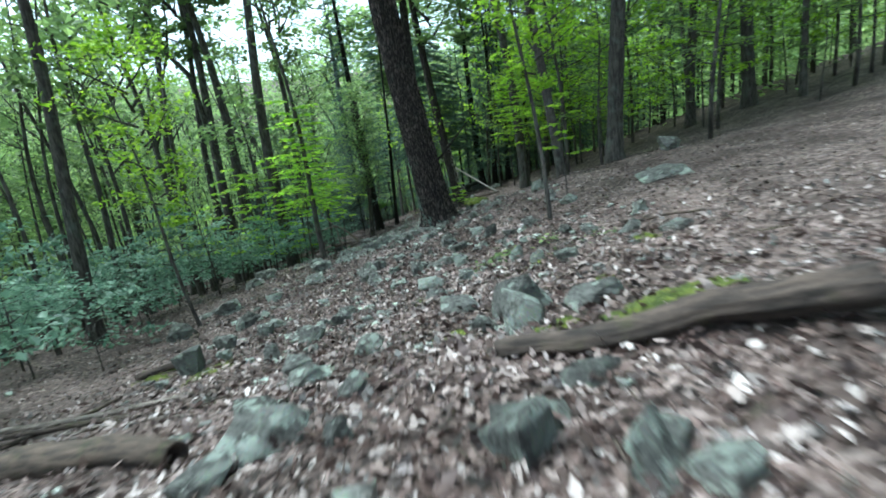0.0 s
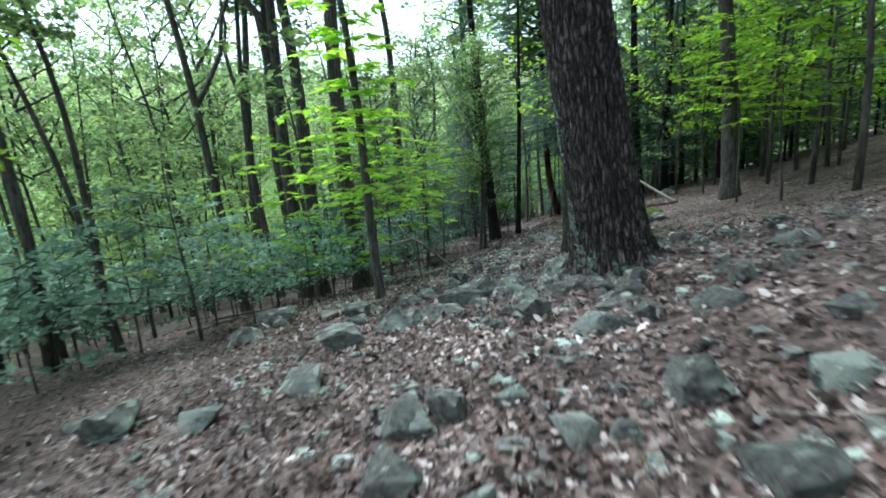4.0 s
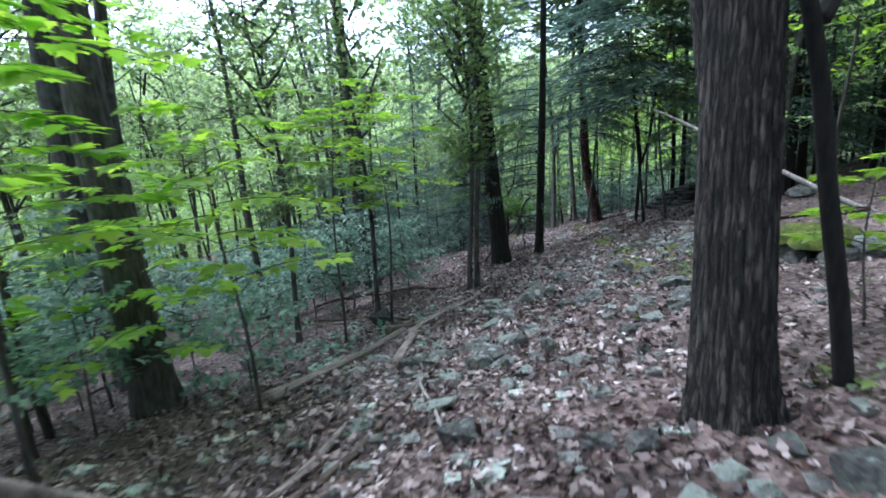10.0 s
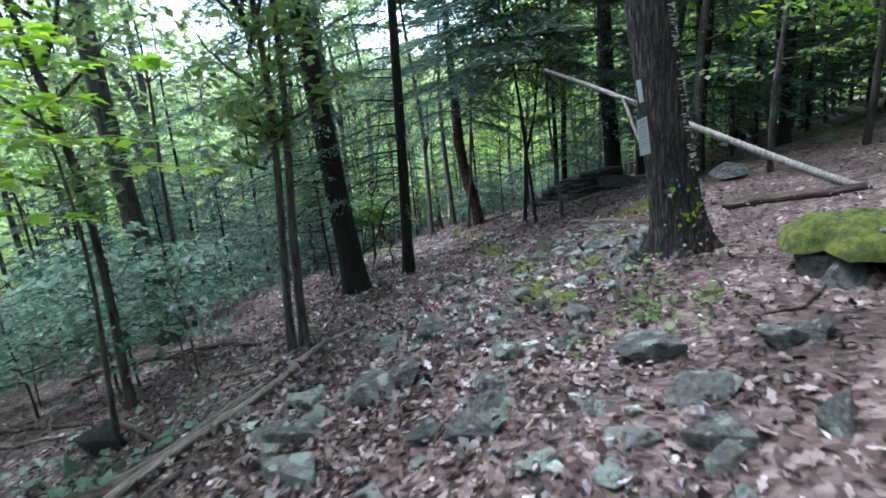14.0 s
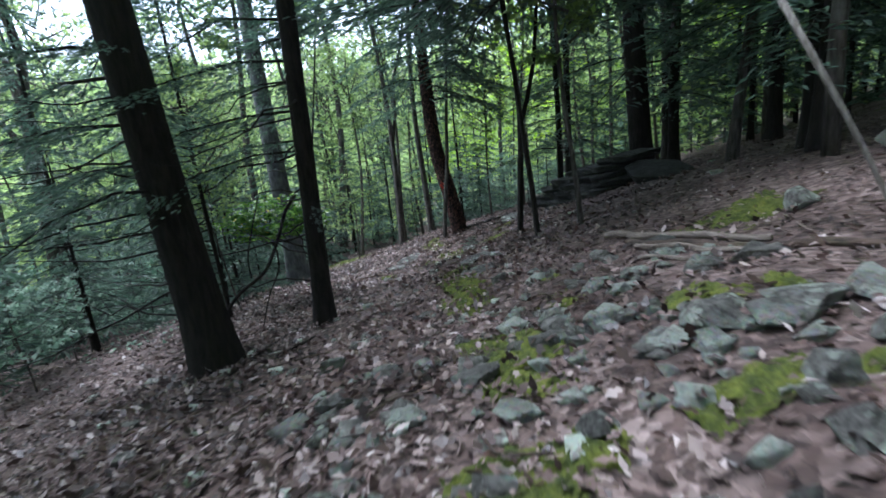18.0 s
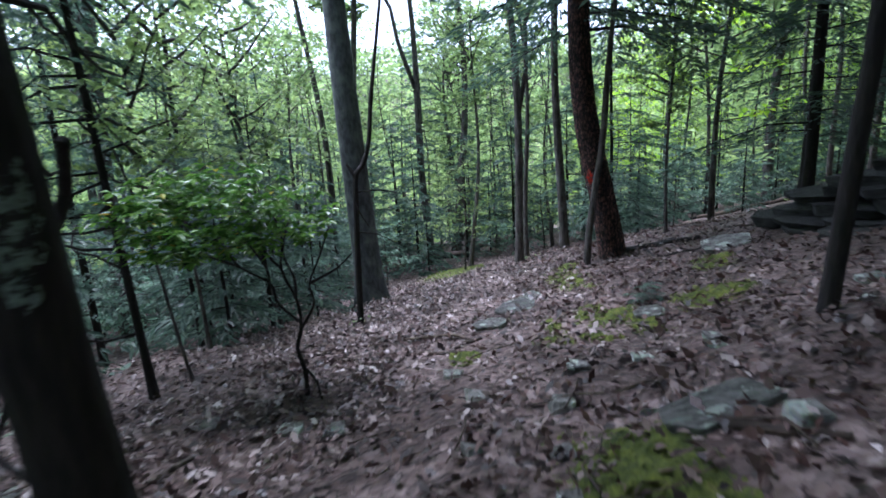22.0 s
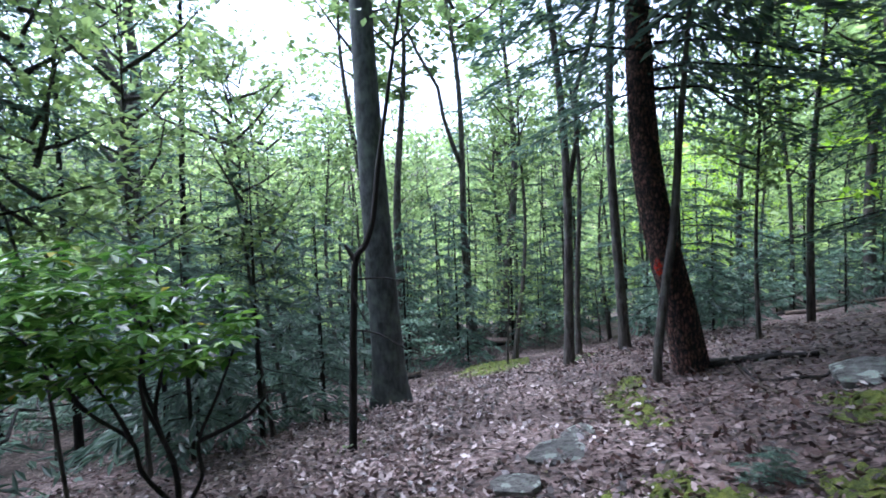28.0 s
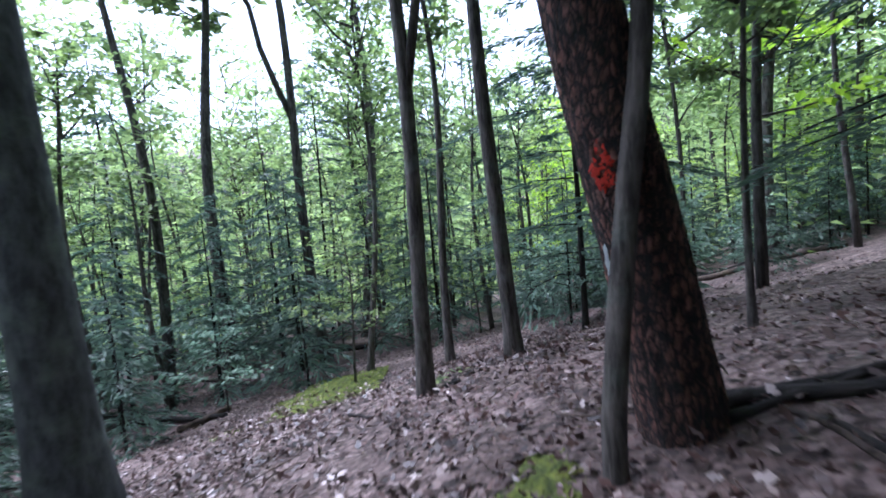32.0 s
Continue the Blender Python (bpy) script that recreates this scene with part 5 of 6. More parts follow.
for x, y, d in ((-3.6, 25.6, 0.18), (-1.0, 30.2, 0.16), (-3.4, 30.0, 0.18), (12.5, 23.2, 0.3), (10.9, 29.4, 0.22), (12.3, 31.6, 0.3), (13.6, 27.6, 0.34), (13.0, 20.8, 0.3)):
    hemlock(x, y, d)
    placed.append((x, y))
for x, y in scatter(140, 2.6, lambda x, y, a: a > 9 and (y > 6 or a > 13) and y < 75 and -46 < x < 36):
    forest_tree(x, y, rng.uniform(0.16, 0.42), rng.normal(-0.02, 0.03), rng.normal(0, 0.03), far=True)
# the shaded upper side
for x, y in scatter(5, 2.4, lambda x, y, a: 12 < x - trail_x(y) < 20 and -9 < y < 36):
    forest_tree(x, y, rng.uniform(0.15, 0.36), rng.normal(-0.03, 0.03), rng.normal(0, 0.02), far=True)
for far_side, count in ((False, 10), (True, 8)):
    for x, y in scatter(count, 2.4, lambda x, y, a: (34 < y < 62 and -8 < x < 10) if far_side else (18 < y < 30 and 7.5 < x - trail_x(y) < 24)):
        t = empty("hemlock_tree", x, y, gz(x, y), "dark hemlock with drooping needle boughs", "hemlock", "hemlocks")
        k = rng.uniform(0.7, 1.2)
        trunk_of(t, 13 * k, 0.17 * k, 0, 0, BARK_DARK, 0.5, 9, 14, 0.03)
        set_crown(t, HEMS[rng.integers(2)], 13 * k, 0, 0, rng.uniform(0, 6.3), ("bough_frame", "needle_foliage"), 1.2)
# low shrubs under the trees down the slope
for x, y in scatter(95, 1.1, lambda x, y, a: 5.0 < trail_x(y) - x < 15 and -9 < y < 32):
    leafy(x, y, rng.choice([3, 5]), rng.uniform(0.9, 1.5))
for x, y in scatter(34, 0.8, lambda x, y, a: 3.6 < trail_x(y) - x < 7 and 11.5 < y < 21):
    leafy(x, y, rng.choice([3, 5]), rng.uniform(0.6, 1.1))
for x, y in scatter(26, 0.9, lambda x, y, a: 5.2 < trail_x(y) - x < 9.5 and 12 < y < 24):
    leafy(x, y, rng.choice([3, 3, 5]), rng.uniform(1.0, 1.5))
for x, y in scatter(52, 0.8, lambda x, y, a: 36 < y < 46 and 9.5 < x < 22):
    young_hemlock(x, y, rng.choice([2, 3]), rng.uniform(0.6, 0.95)) if rng.random() < 0.6 else leafy(x, y, rng.choice([3, 5]), rng.uniform(1.0, 1.6))
for x, y in scatter(44, 0.9, lambda x, y, a: 4.4 < trail_x(y) - x < 9.5 and -6 < y < 12):
    leafy(x, y, rng.choice([3, 5, 3, 2]), rng.uniform(0.9, 1.5))
# bright leafy growth down the slope, early on the walk
for x, y in scatter(125, 1.35, lambda x, y, a: x < trail_x(y) - 5.2 and -7 < y < 34 and x > -22):
    near = trail_x(y) - x < 9
    leafy(x, y, rng.choice(([2, 3, 5, 0] if near else [0, 1, 2, 4, 3]) if y < 11 else [2, 3, 5, 1]), rng.uniform(0.9, 1.4))
# dark young hemlocks and shrubs further on
for x, y in scatter(70, 1.4, lambda x, y, a: 3.8 < trail_x(y) - x < 16 and 17 < y < 46 and (y > 24 or x < trail_x(y) - 6)):
    if rng.random() < 0.55:
        young_hemlock(x, y, rng.choice([2, 3]), rng.uniform(0.7, 1.3))
    else:
        leafy(x, y, rng.choice([3, 5]), rng.uniform(1.0, 1.5))
# uphill
for x, y, i in ((9.6, 19.6, 4), (10.8, 17.1, 0), (11.8, 15.7, 4), (11.9, 12.3, 0), (12.0, 9.1, 4)):
    leafy(x, y, i, 1.35)
for x, y in scatter(16, 1.1, lambda x, y, a: 6.5 < x - trail_x(y) < 12 and 11 < y < 18):
    leafy(x, y, rng.choice([0, 4, 1]), rng.uniform(0.9, 1.3))
for x, y in scatter(80, 1.5, lambda x, y, a: 8 < x - trail_x(y) < 28 and 0 < y < 26):
    leafy(x, y, rng.choice([0, 1, 4, 2]), rng.uniform(0.8, 1.3))
for x, y in scatter(75, 1.6, lambda x, y, a: 6 < x - trail_x(y) < 26 and (24 if x < trail_x(y) + 10 else 20) < y < 60 and not (y < 33 and x < trail_x(y) + 8.5)):
    young_hemlock(x, y, 2, rng.uniform(0.5, 0.9)) if y > 30 and rng.random() < 0.45 else leafy(x, y, rng.choice([1, 4]), rng.uniform(0.8, 1.3)) if y > 30 else young_hemlock(x, y, 2, rng.uniform(0.8, 1.6)) if rng.random() < 0.5 else leafy(x, y, rng.choice([0, 1, 4]), rng.uniform(0.8, 1.2))
# the dip straight ahead
for x, y in scatter(60, 1.5, lambda x, y, a: 36 < y < 52 and -8 < x < 18 and (y > 41 or abs(x - 8) > 2.5)):
    young_hemlock(x, y, rng.choice([2, 3]), rng.uniform(0.6, 1.2)) if rng.random() < 0.55 else leafy(x, y, rng.choice([3, 5, 2]), rng.uniform(1, 1.4))
# thin straight poles
for x, y in scatter(150, 0.7, lambda x, y, a: (4.5 < trail_x(y) - x < 26 and -6 < y < 40) or (40 < y < 60 and -14 < x < 22) or (a > 9 and x > 0 and 12 < y < 50 and x < 32)):
    t = empty("young_tree", x, y, gz(x, y) - 0.05, "thin straight understory tree with a small crown", "young tree", "young trees")
    i, k = rng.integers(6), rng.uniform(0.8, 1.25)
    m = Matrix.Rotation(rng.normal(-0.03, 0.04), 4, "Y") @ Matrix.Rotation(rng.uniform(0, 6.3), 4, "Z") @ Matrix.Diagonal((k, k, k, 1))
    for nm, me in zip(("trunk", "crown"), POLES[i]):
        part(nm, me, t).matrix_local = m


for x, y, i, k in ((3.2, 45.6, 2, 1.3), (-0.6, 46.6, 1, 1.0), (6.2, 46.2, 1, 1.1), (9.2, 47.0, 2, 1.3), (-3.6, 46.8, 1, 1.1), (12.0, 45.0, 1, 1.0), (-7.2, 45.4, 1, 1.2), (4.6, 49.0, 1, 1.2), (-3.0, 9.5, 3, 0.9), (-3.6, 8.4, 3, 1.0), (-1.6, 11.8, 5, 0.9), (-3.4, 11.4, 3, 1.0), (-2.9, 12.8, 5, 1.2), (-4.3, 10.0, 3, 1.1), (-4.8, 12.0, 3, 1.1), (-4.4, 6.9, 3, 0.9), (-1.3, 18.4, 3, 1.2), (-0.3, 18.0, 5, 1.3), (-2.0, 19.2, 3, 1.3), (-1.0, 19.6, 5, 1.2)):
    leafy(x, y, i, k)


def far_growth():
    """Leafy young growth on the lower slope and ahead, too dense to tell apart."""
    r2 = np.random.default_rng(78)
    vs = []
    for k in range(720):
        x, y = ((r2.uniform(-45, 36), r2.uniform(46, 92)), (r2.uniform(-50, -17), r2.uniform(4, 70)), (r2.uniform(16, 44), r2.uniform(-4, 62)))[(0, 1, 2, 1, 0, 1, 2)[k % 7]]
        h, n = r2.uniform(5, 30 if x < -16 else 22), 250
        z = r2.uniform(0.05, 1, n) ** (0.9 if x < -16 else 1.2) * h
        c = np.stack([x + r2.normal(0, 1.3, n), y + r2.normal(0, 1.3, n), gz(x, y) + z], -1)
        vs.append(diamonds(c, unit(r2, n, 0.3), unit(r2, n) * 0.5 + np.array([0, 0, 1.0]), r2.uniform(0.25, 0.45, n), r2.uniform(0.17, 0.29, n))[0])
    v = np.concatenate(vs)
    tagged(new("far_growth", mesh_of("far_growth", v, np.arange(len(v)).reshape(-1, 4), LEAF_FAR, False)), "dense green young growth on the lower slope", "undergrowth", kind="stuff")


far_growth()


def far_woods():
    """Leafy hillsides beyond the trees that can be told apart."""
    r2 = np.random.default_rng(77)
    n = 90000
    ang = np.where(r2.random(n) < 0.8, r2.uniform(radians(20), radians(165), n), r2.uniform(0, 2 * np.pi, n))
    far = 62 + 230 * r2.uniform(0, 1, n) ** 0.8
    x, y = far * np.cos(ang), 15 + far * np.sin(ang)
    c = np.stack([x, y, ground_z(x, y) + r2.uniform(0.2, 21, n)], -1)
    v, f = diamonds(c, unit(r2, n, 0.5), unit(r2, n) + np.array([0, 0, 0.5]), r2.uniform(1.0, 2.4, n), r2.uniform(0.8, 1.6, n))
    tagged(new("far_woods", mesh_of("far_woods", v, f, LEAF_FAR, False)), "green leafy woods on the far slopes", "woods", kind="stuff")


far_woods()

# ---------------------------------------------------------------- rocks
def rock(x, y, w, h, label="angular gray rock with pale green lichen among leaves", heap=None):
    r2 = np.random.default_rng(int(abs(x * 311 + y * 97) * 10))
    pale = r2.random() < (0.4 if 2 < y < 6 or 14 < y < 20 else 0.5 if y < -1 or y > 24 else 0.1)
    me = (ROCKS_PALE if pale else ROCKS)[r2.integers(12)]
    dpt = w * r2.uniform(0.6, 0.95)
    h = max(h, 0.3 * w)
    m = Matrix.Translation((x, y, gz(x, y) + h * 0.26)) @ Euler((r2.normal(0, 0.15), r2.normal(-0.1, 0.15), r2.uniform(-0.5, 0.5))).to_matrix().to_4x4() @ Matrix.Diagonal((w * 1.0, dpt * 0.95, h * 1.25, 1))
    if heap is not None:
        heap.append((me, m))
        return None
    ob = tagged(new("rock", me), label, "rock", "rocks on the slope")
    ob.matrix_world = m
    return ob


def rock_field(heap, mat):
    """Lesser rocks of the stony slope, joined."""
    vs, fs, off = [], [], 0
    for me, m in heap:
        co = np.empty(3 * len(me.vertices))
        me.vertices.foreach_get("co", co)
        mm = np.array(m)
        vs.append(co.reshape(-1, 3) @ mm[:3, :3].T + mm[:3, 3])
        fs += [np.array(p.vertices) + off for p in me.polygons]
        off += len(me.vertices)
    tagged(new("rock_field", mesh_of("rock_field", np.concatenate(vs), fs, mat, False)), "gray lichen-spotted rocks strewn over the leafy slope", "rocks", kind="stuff")


rock(-2.41, -7.70, 0.58, 0.34)
rock(-2.73, -7.77, 0.47, 0.23)
rock(-1.24, -8.74, 0.36, 0.33)
rock(-0.89, -9.17, 0.26, 0.30)
rock(-0.70, -8.41, 0.36, 0.14)
rock(-1.99, -8.01, 0.20, 0.18)
rock(-2.60, -6.99, 0.35, 0.23)
rock(-0.75, -9.29, 0.27, 0.14)
rock(-0.45, -6.94, 0.49, 0.40)
rock(-0.26, -6.46, 0.67, 0.49)
rock(-0.44, -5.41, 0.53, 0.23)
rock(0.09, -7.15, 0.65, 0.23)
rock(-0.37, -3.76, 0.46, 0.23)
rock(-1.59, -2.17, 0.51, 0.22)
rock(1.16, -4.98, 0.42, 0.19)
rock(-1.40, -3.80, 0.22, 0.13)
rock(-2.30, -5.36, 0.43, 0.25)
rock(-2.72, -3.91, 0.31, 0.26)
rock(-0.15, -1.55, 0.33, 0.33)
rock(-3.95, -2.93, 0.54, 0.48)
rock(4.92, -2.16, 1.00, 0.38)
rock(7.41, 0.65, 1.00, 0.38)
rock(3.28, -1.28, 0.46, 0.23)
rock(-1.59, -6.00, 0.33, 0.21)
rock(-0.69, -6.70, 0.21, 0.17)
rock(-1.74, -2.72, 0.40, 0.27)
rock(2.18, -3.80, 0.37, 0.16)
rock(-3.02, -1.59, 0.39, 0.31)
rock(-2.18, -3.62, 0.50, 0.33)
rock(-0.89, -0.13, 0.49, 0.29)
rock(0.33, -3.14, 0.33, 0.23)
rock(1.59, -1.06, 0.37, 0.28)
rock(3.03, -3.89, 0.31, 0.25)
rock(2.13, -3.19, 0.28, 0.17)
rock(-3.67, -1.69, 0.52, 0.30)
rock(-0.54, 0.62, 0.43, 0.27)
rock(-2.00, 2.11, 0.72, 0.30)
rock(-0.86, 0.67, 0.58, 0.39)
rock(-0.90, -0.67, 0.45, 0.30)
rock(1.75, -1.67, 0.35, 0.16)
rock(2.06, -1.91, 0.37, 0.22)
rock(1.21, -1.60, 0.24, 0.16)
rock(-4.18, 2.19, 0.89, 0.32)
rock(0.08, 4.30, 0.74, 0.42)
rock(0.92, -0.02, 0.46, 0.34)
rock(-4.90, 0.54, 0.75, 0.43)
rock(1.41, -2.25, 0.20, 0.17)
rock(1.18, 2.62, 0.40, 0.22)
rock(1.31, 1.90, 0.36, 0.20)
rock(-3.90, 5.14, 0.80, 0.34)
rock(1.64, 0.93, 0.48, 0.17)
rock(-1.81, 3.18, 0.74, 0.37)
rock(0.90, 1.12, 0.28, 0.18)
rock(0.43, 2.12, 0.41, 0.29)
rock(0.88, -0.92, 0.43, 0.24)
rock(-1.23, 3.67, 0.59, 0.35)
rock(1.98, 0.13, 0.36, 0.21)
rock(3.33, -0.45, 0.37, 0.21)
rock(1.08, 2.96, 0.37, 0.18)
rock(1.29, 2.84, 0.20, 0.15)
rock(1.41, 2.68, 0.21, 0.19)
rock(1.13, 3.74, 0.42, 0.21)
rock(0.26, 5.09, 0.41, 0.31)
rock(-0.30, 4.13, 0.74, 0.35)
rock(-0.56, 3.69, 0.62, 0.28)
rock(-0.16, 6.56, 0.55, 0.41)
rock(1.63, 2.42, 0.24, 0.24)
rock(-1.93, 5.14, 0.62, 0.31)
rock(-3.64, 5.93, 0.86, 0.37)
rock(0.50, 3.16, 0.46, 0.23)
rock(0.80, 2.84, 0.23, 0.15)
rock(0.50, 4.07, 0.24, 0.16)
rock(1.97, 2.95, 0.24, 0.16)
rock(-1.87, 4.44, 0.40, 0.27)
rock(2.12, 5.76, 0.47, 0.23)
rock(1.75, 5.93, 0.54, 0.30)
rock(-0.95, 3.72, 0.50, 0.25)
rock(0.61, 5.30, 0.43, 0.21)
rock(2.01, 3.36, 0.22, 0.25)
rock(1.59, 3.33, 0.22, 0.25)
rock(-0.84, 5.23, 0.43, 0.21)
rock(0.83, 4.23, 0.49, 0.12)
rock(0.31, 3.70, 0.28, 0.18)
rock(-1.35, 4.31, 0.39, 0.21)
rock(-1.11, 4.96, 0.35, 0.20)
rock(-0.00, 4.68, 0.33, 0.19)
rock(0.83, 3.59, 0.27, 0.17)
rock(0.98, 3.22, 0.21, 0.12)
rock(1.68, 7.08, 0.34, 0.12)
rock(2.00, 6.69, 0.40, 0.22)
rock(2.26, 6.40, 0.45, 0.16)
rock(2.48, 6.17, 0.19, 0.12)
rock(2.83, 6.06, 0.40, 0.15)
rock(2.37, 5.36, 0.48, 0.28)
rock(0.28, 6.11, 0.38, 0.23)
rock(0.70, 5.72, 0.40, 0.20)
rock(0.56, 7.56, 0.44, 0.22)
rock(0.32, 8.25, 0.38, 0.32)
rock(-2.34, 6.95, 0.44, 0.30)
rock(-3.60, 6.95, 0.30, 0.20)
rock(0.82, 7.95, 0.36, 0.18)
rock(-0.94, 6.99, 0.25, 0.20)
rock(2.95, 8.23, 0.43, 0.25)
rock(4.11, 7.32, 0.60, 0.20)
rock(3.11, 7.03, 0.43, 0.14)
rock(1.59, 6.31, 0.36, 0.20)
rock(-0.10, 7.83, 0.35, 0.23)
rock(1.02, 9.38, 0.38, 0.19)
rock(1.43, 8.27, 0.38, 0.16)
rock(1.20, 11.84, 0.54, 0.21)
rock(1.33, 11.44, 0.41, 0.19)
rock(1.21, 11.12, 0.37, 0.20)
rock(0.51, 11.34, 0.44, 0.22)
rock(1.63, 13.25, 0.52, 0.20)
rock(1.49, 14.03, 0.47, 0.20)
rock(2.81, 10.69, 0.19, 0.14)
rock(3.77, 12.17, 0.35, 0.17)
rock(2.76, 12.87, 0.37, 0.18)
rock(1.72, 11.64, 0.31, 0.16)
rock(-2.51, 13.78, 0.62, 0.34)
rock(1.98, 11.13, 0.23, 0.20)
rock(4.21, 11.96, 0.24, 0.20)
rock(3.40, 14.16, 0.40, 0.20)
rock(1.92, 12.25, 0.41, 0.18)
rock(1.50, 11.02, 0.20, 0.16)
rock(2.49, 14.37, 0.49, 0.21)
rock(6.01, 13.59, 0.45, 0.26)
rock(4.26, 13.32, 0.58, 0.20)
rock(4.05, 12.62, 0.44, 0.16)
rock(1.60, 13.85, 0.46, 0.18)
rock(2.51, 13.07, 0.29, 0.14)
rock(2.24, 14.22, 0.49, 0.28)
rock(3.00, 15.47, 0.45, 0.23)
rock(2.95, 13.19, 0.36, 0.15)
rock(4.17, 14.25, 0.18, 0.14)
rock(5.80, 15.95, 0.34, 0.26)
rock(5.62, 15.62, 0.26, 0.20)
rock(5.70, 16.30, 0.24, 0.18)
rock(5.44, 15.98, 0.22, 0.14)
rock(5.36, 15.48, 0.30, 0.12)
rock(9.42, 18.32, 0.79, 0.25)
rock(3.10, 13.62, 0.39, 0.14)
rock(5.46, 15.70, 0.32, 0.19)
rock(4.88, 12.89, 0.34, 0.15)
rock(3.70, 13.91, 0.32, 0.12)
rock(4.08, 15.05, 0.32, 0.16)
rock(5.04, 12.80, 0.33, 0.12)
rock(5.50, 15.91, 0.22, 0.12)
rock(5.10, 15.85, 0.16, 0.09)
rock(4.64, 15.95, 0.30, 0.14)
rock(6.22, 16.24, 0.35, 0.23)
rock(6.13, 16.79, 0.38, 0.14)
rock(3.00, 16.89, 0.31, 0.15)
rock(7.89, 18.40, 0.34, 0.23)
rock(9.65, 18.78, 0.63, 0.31)
rock(3.65, 16.84, 0.19, 0.09)
rock(6.08, 16.33, 0.21, 0.12)
rock(5.95, 17.09, 0.27, 0.11)
rock(4.91, 15.99, 0.22, 0.10)
rock(4.88, 16.62, 0.22, 0.09)
rock(3.61, 17.57, 0.20, 0.12)
rock(5.54, 16.22, 0.17, 0.08)
rock(5.29, 17.64, 0.18, 0.08)
rock(5.40, 17.58, 0.15, 0.08)
rock(3.65, 18.95, 0.29, 0.16)
rock(5.62, 17.60, 0.22, 0.10)
rock(5.29, 18.04, 0.22, 0.10)
rock(5.82, 17.58, 0.18, 0.08)
rock(6.83, 18.87, 0.32, 0.11)
rock(-0.37, -3.66, 0.30, 0.18)
rock(-2.20, -6.35, 0.50, 0.24)
rock(-1.85, -7.25, 0.34, 0.16)
rock(-2.55, -6.85, 0.40, 0.18)
rock(-1.12, -8.52, 0.46, 0.17)
rock(-0.80, -9.02, 0.34, 0.18)
rock(-0.65, -6.60, 0.24, 0.20)


def flat_rock(x, y, w, d, h, turn=0.0):
    ob = tagged(new("rock", SLABS_GRAY[int(abs(x * 37 + y * 11)) % 8]), "flat gray-green rock with lichen sunk in the trail", "rock", "rocks on the slope")
    ob.matrix_world = Matrix.Translation((x, y, gz(x, y) + h * 0.05)) @ Euler((0.02, -0.18, turn)).to_matrix().to_4x4() @ Matrix.Diagonal((w, d, h, 1))


flat_rock(5.40, 26.55, 0.55, 0.42, 0.14, 0.2)
flat_rock(5.03, 25.92, 0.46, 0.32, 0.12, -0.3)
flat_rock(5.66, 27.15, 0.34, 0.26, 0.10, 0.5)
flat_rock(8.40, 27.20, 0.80, 0.60, 0.18, 0.3)
flat_rock(6.02, 22.42, 0.62, 0.24, 0.12, 0.25)
flat_rock(5.70, 21.28, 0.50, 0.42, 0.12, -0.4)
flat_rock(6.50, 24.72, 0.30, 0.24, 0.10, 0.0)

# more rocks of the same kind, thick round the old oak and along the upper side
rng = np.random.default_rng(17)
LESSER = []
for k in range(110):
    y = rng.uniform(-11, 22) if k % 3 else rng.uniform(-2, 11)
    x = trail_x(y) + rng.normal(0.6, 2.4)
    w = min(0.75 if y < 9 else 0.32, 0.12 + rng.exponential(0.16))
    if abs(x - trail_x(y)) < 0.8 and y > 5:
        continue
    tall = w * rng.uniform(0.3, 0.6)
    if y < 18.5:
        rock(x, y, w, tall, heap=LESSER)
for k in range(150):  # the stony stretch round the oak
    if k < 60:
        a, far = rng.uniform(0, 6.3), rng.uniform(0.75, 2.4)
        x, y = 1.74 + far * math.cos(a), 3.3 + far * math.sin(a)
    else:
        y = rng.uniform(-5, 9)
        x = trail_x(y) + rng.normal(0.4, 1.7)
    w = 0.14 + min(0.45, rng.exponential(0.13))
    if math.hypot(x - 1.74, y - 3.45) > 0.62 and math.hypot(x - 2.71, y - 8.98) > 0.4:
        rock(x, y, w, w * rng.uniform(0.35, 0.65), heap=None if k < 60 else LESSER)
for k in range(110):  # and where the trail passes the creeper tree
    y = rng.uniform(14.5, 20)
    x = trail_x(y) + rng.uniform(0.9, 3.6)
    w = 0.10 + min(0.3, rng.exponential(0.09))
    rock(x, y, w, w * rng.uniform(0.3, 0.5), heap=LESSER)
for k in range(120):  # flat stones trodden into the trail
    y = rng.uniform(9.5, 17)
    x = trail_x(y) + rng.normal(0.5, 1.1)
    w = 0.13 + min(0.3, rng.exponential(0.09))
    if math.hypot(x - 2.71, y - 8.98) > 0.5 and math.hypot(x - 6.2, y - 15.6) > 0.6:
        rock(x, y, w, w * rng.uniform(0.2, 0.35), heap=LESSER)
for k in range(60):
    x, y = rng.uniform(4.9, 7.0), rng.uniform(16.5, 18.8)
    w = 0.12 + min(0.24, rng.exponential(0.08))
    if x - trail_x(y) > 0.9:
        rock(x, y, w, w * rng.uniform(0.25, 0.45), heap=LESSER)
rock_field(LESSER, ROCK_PALE)


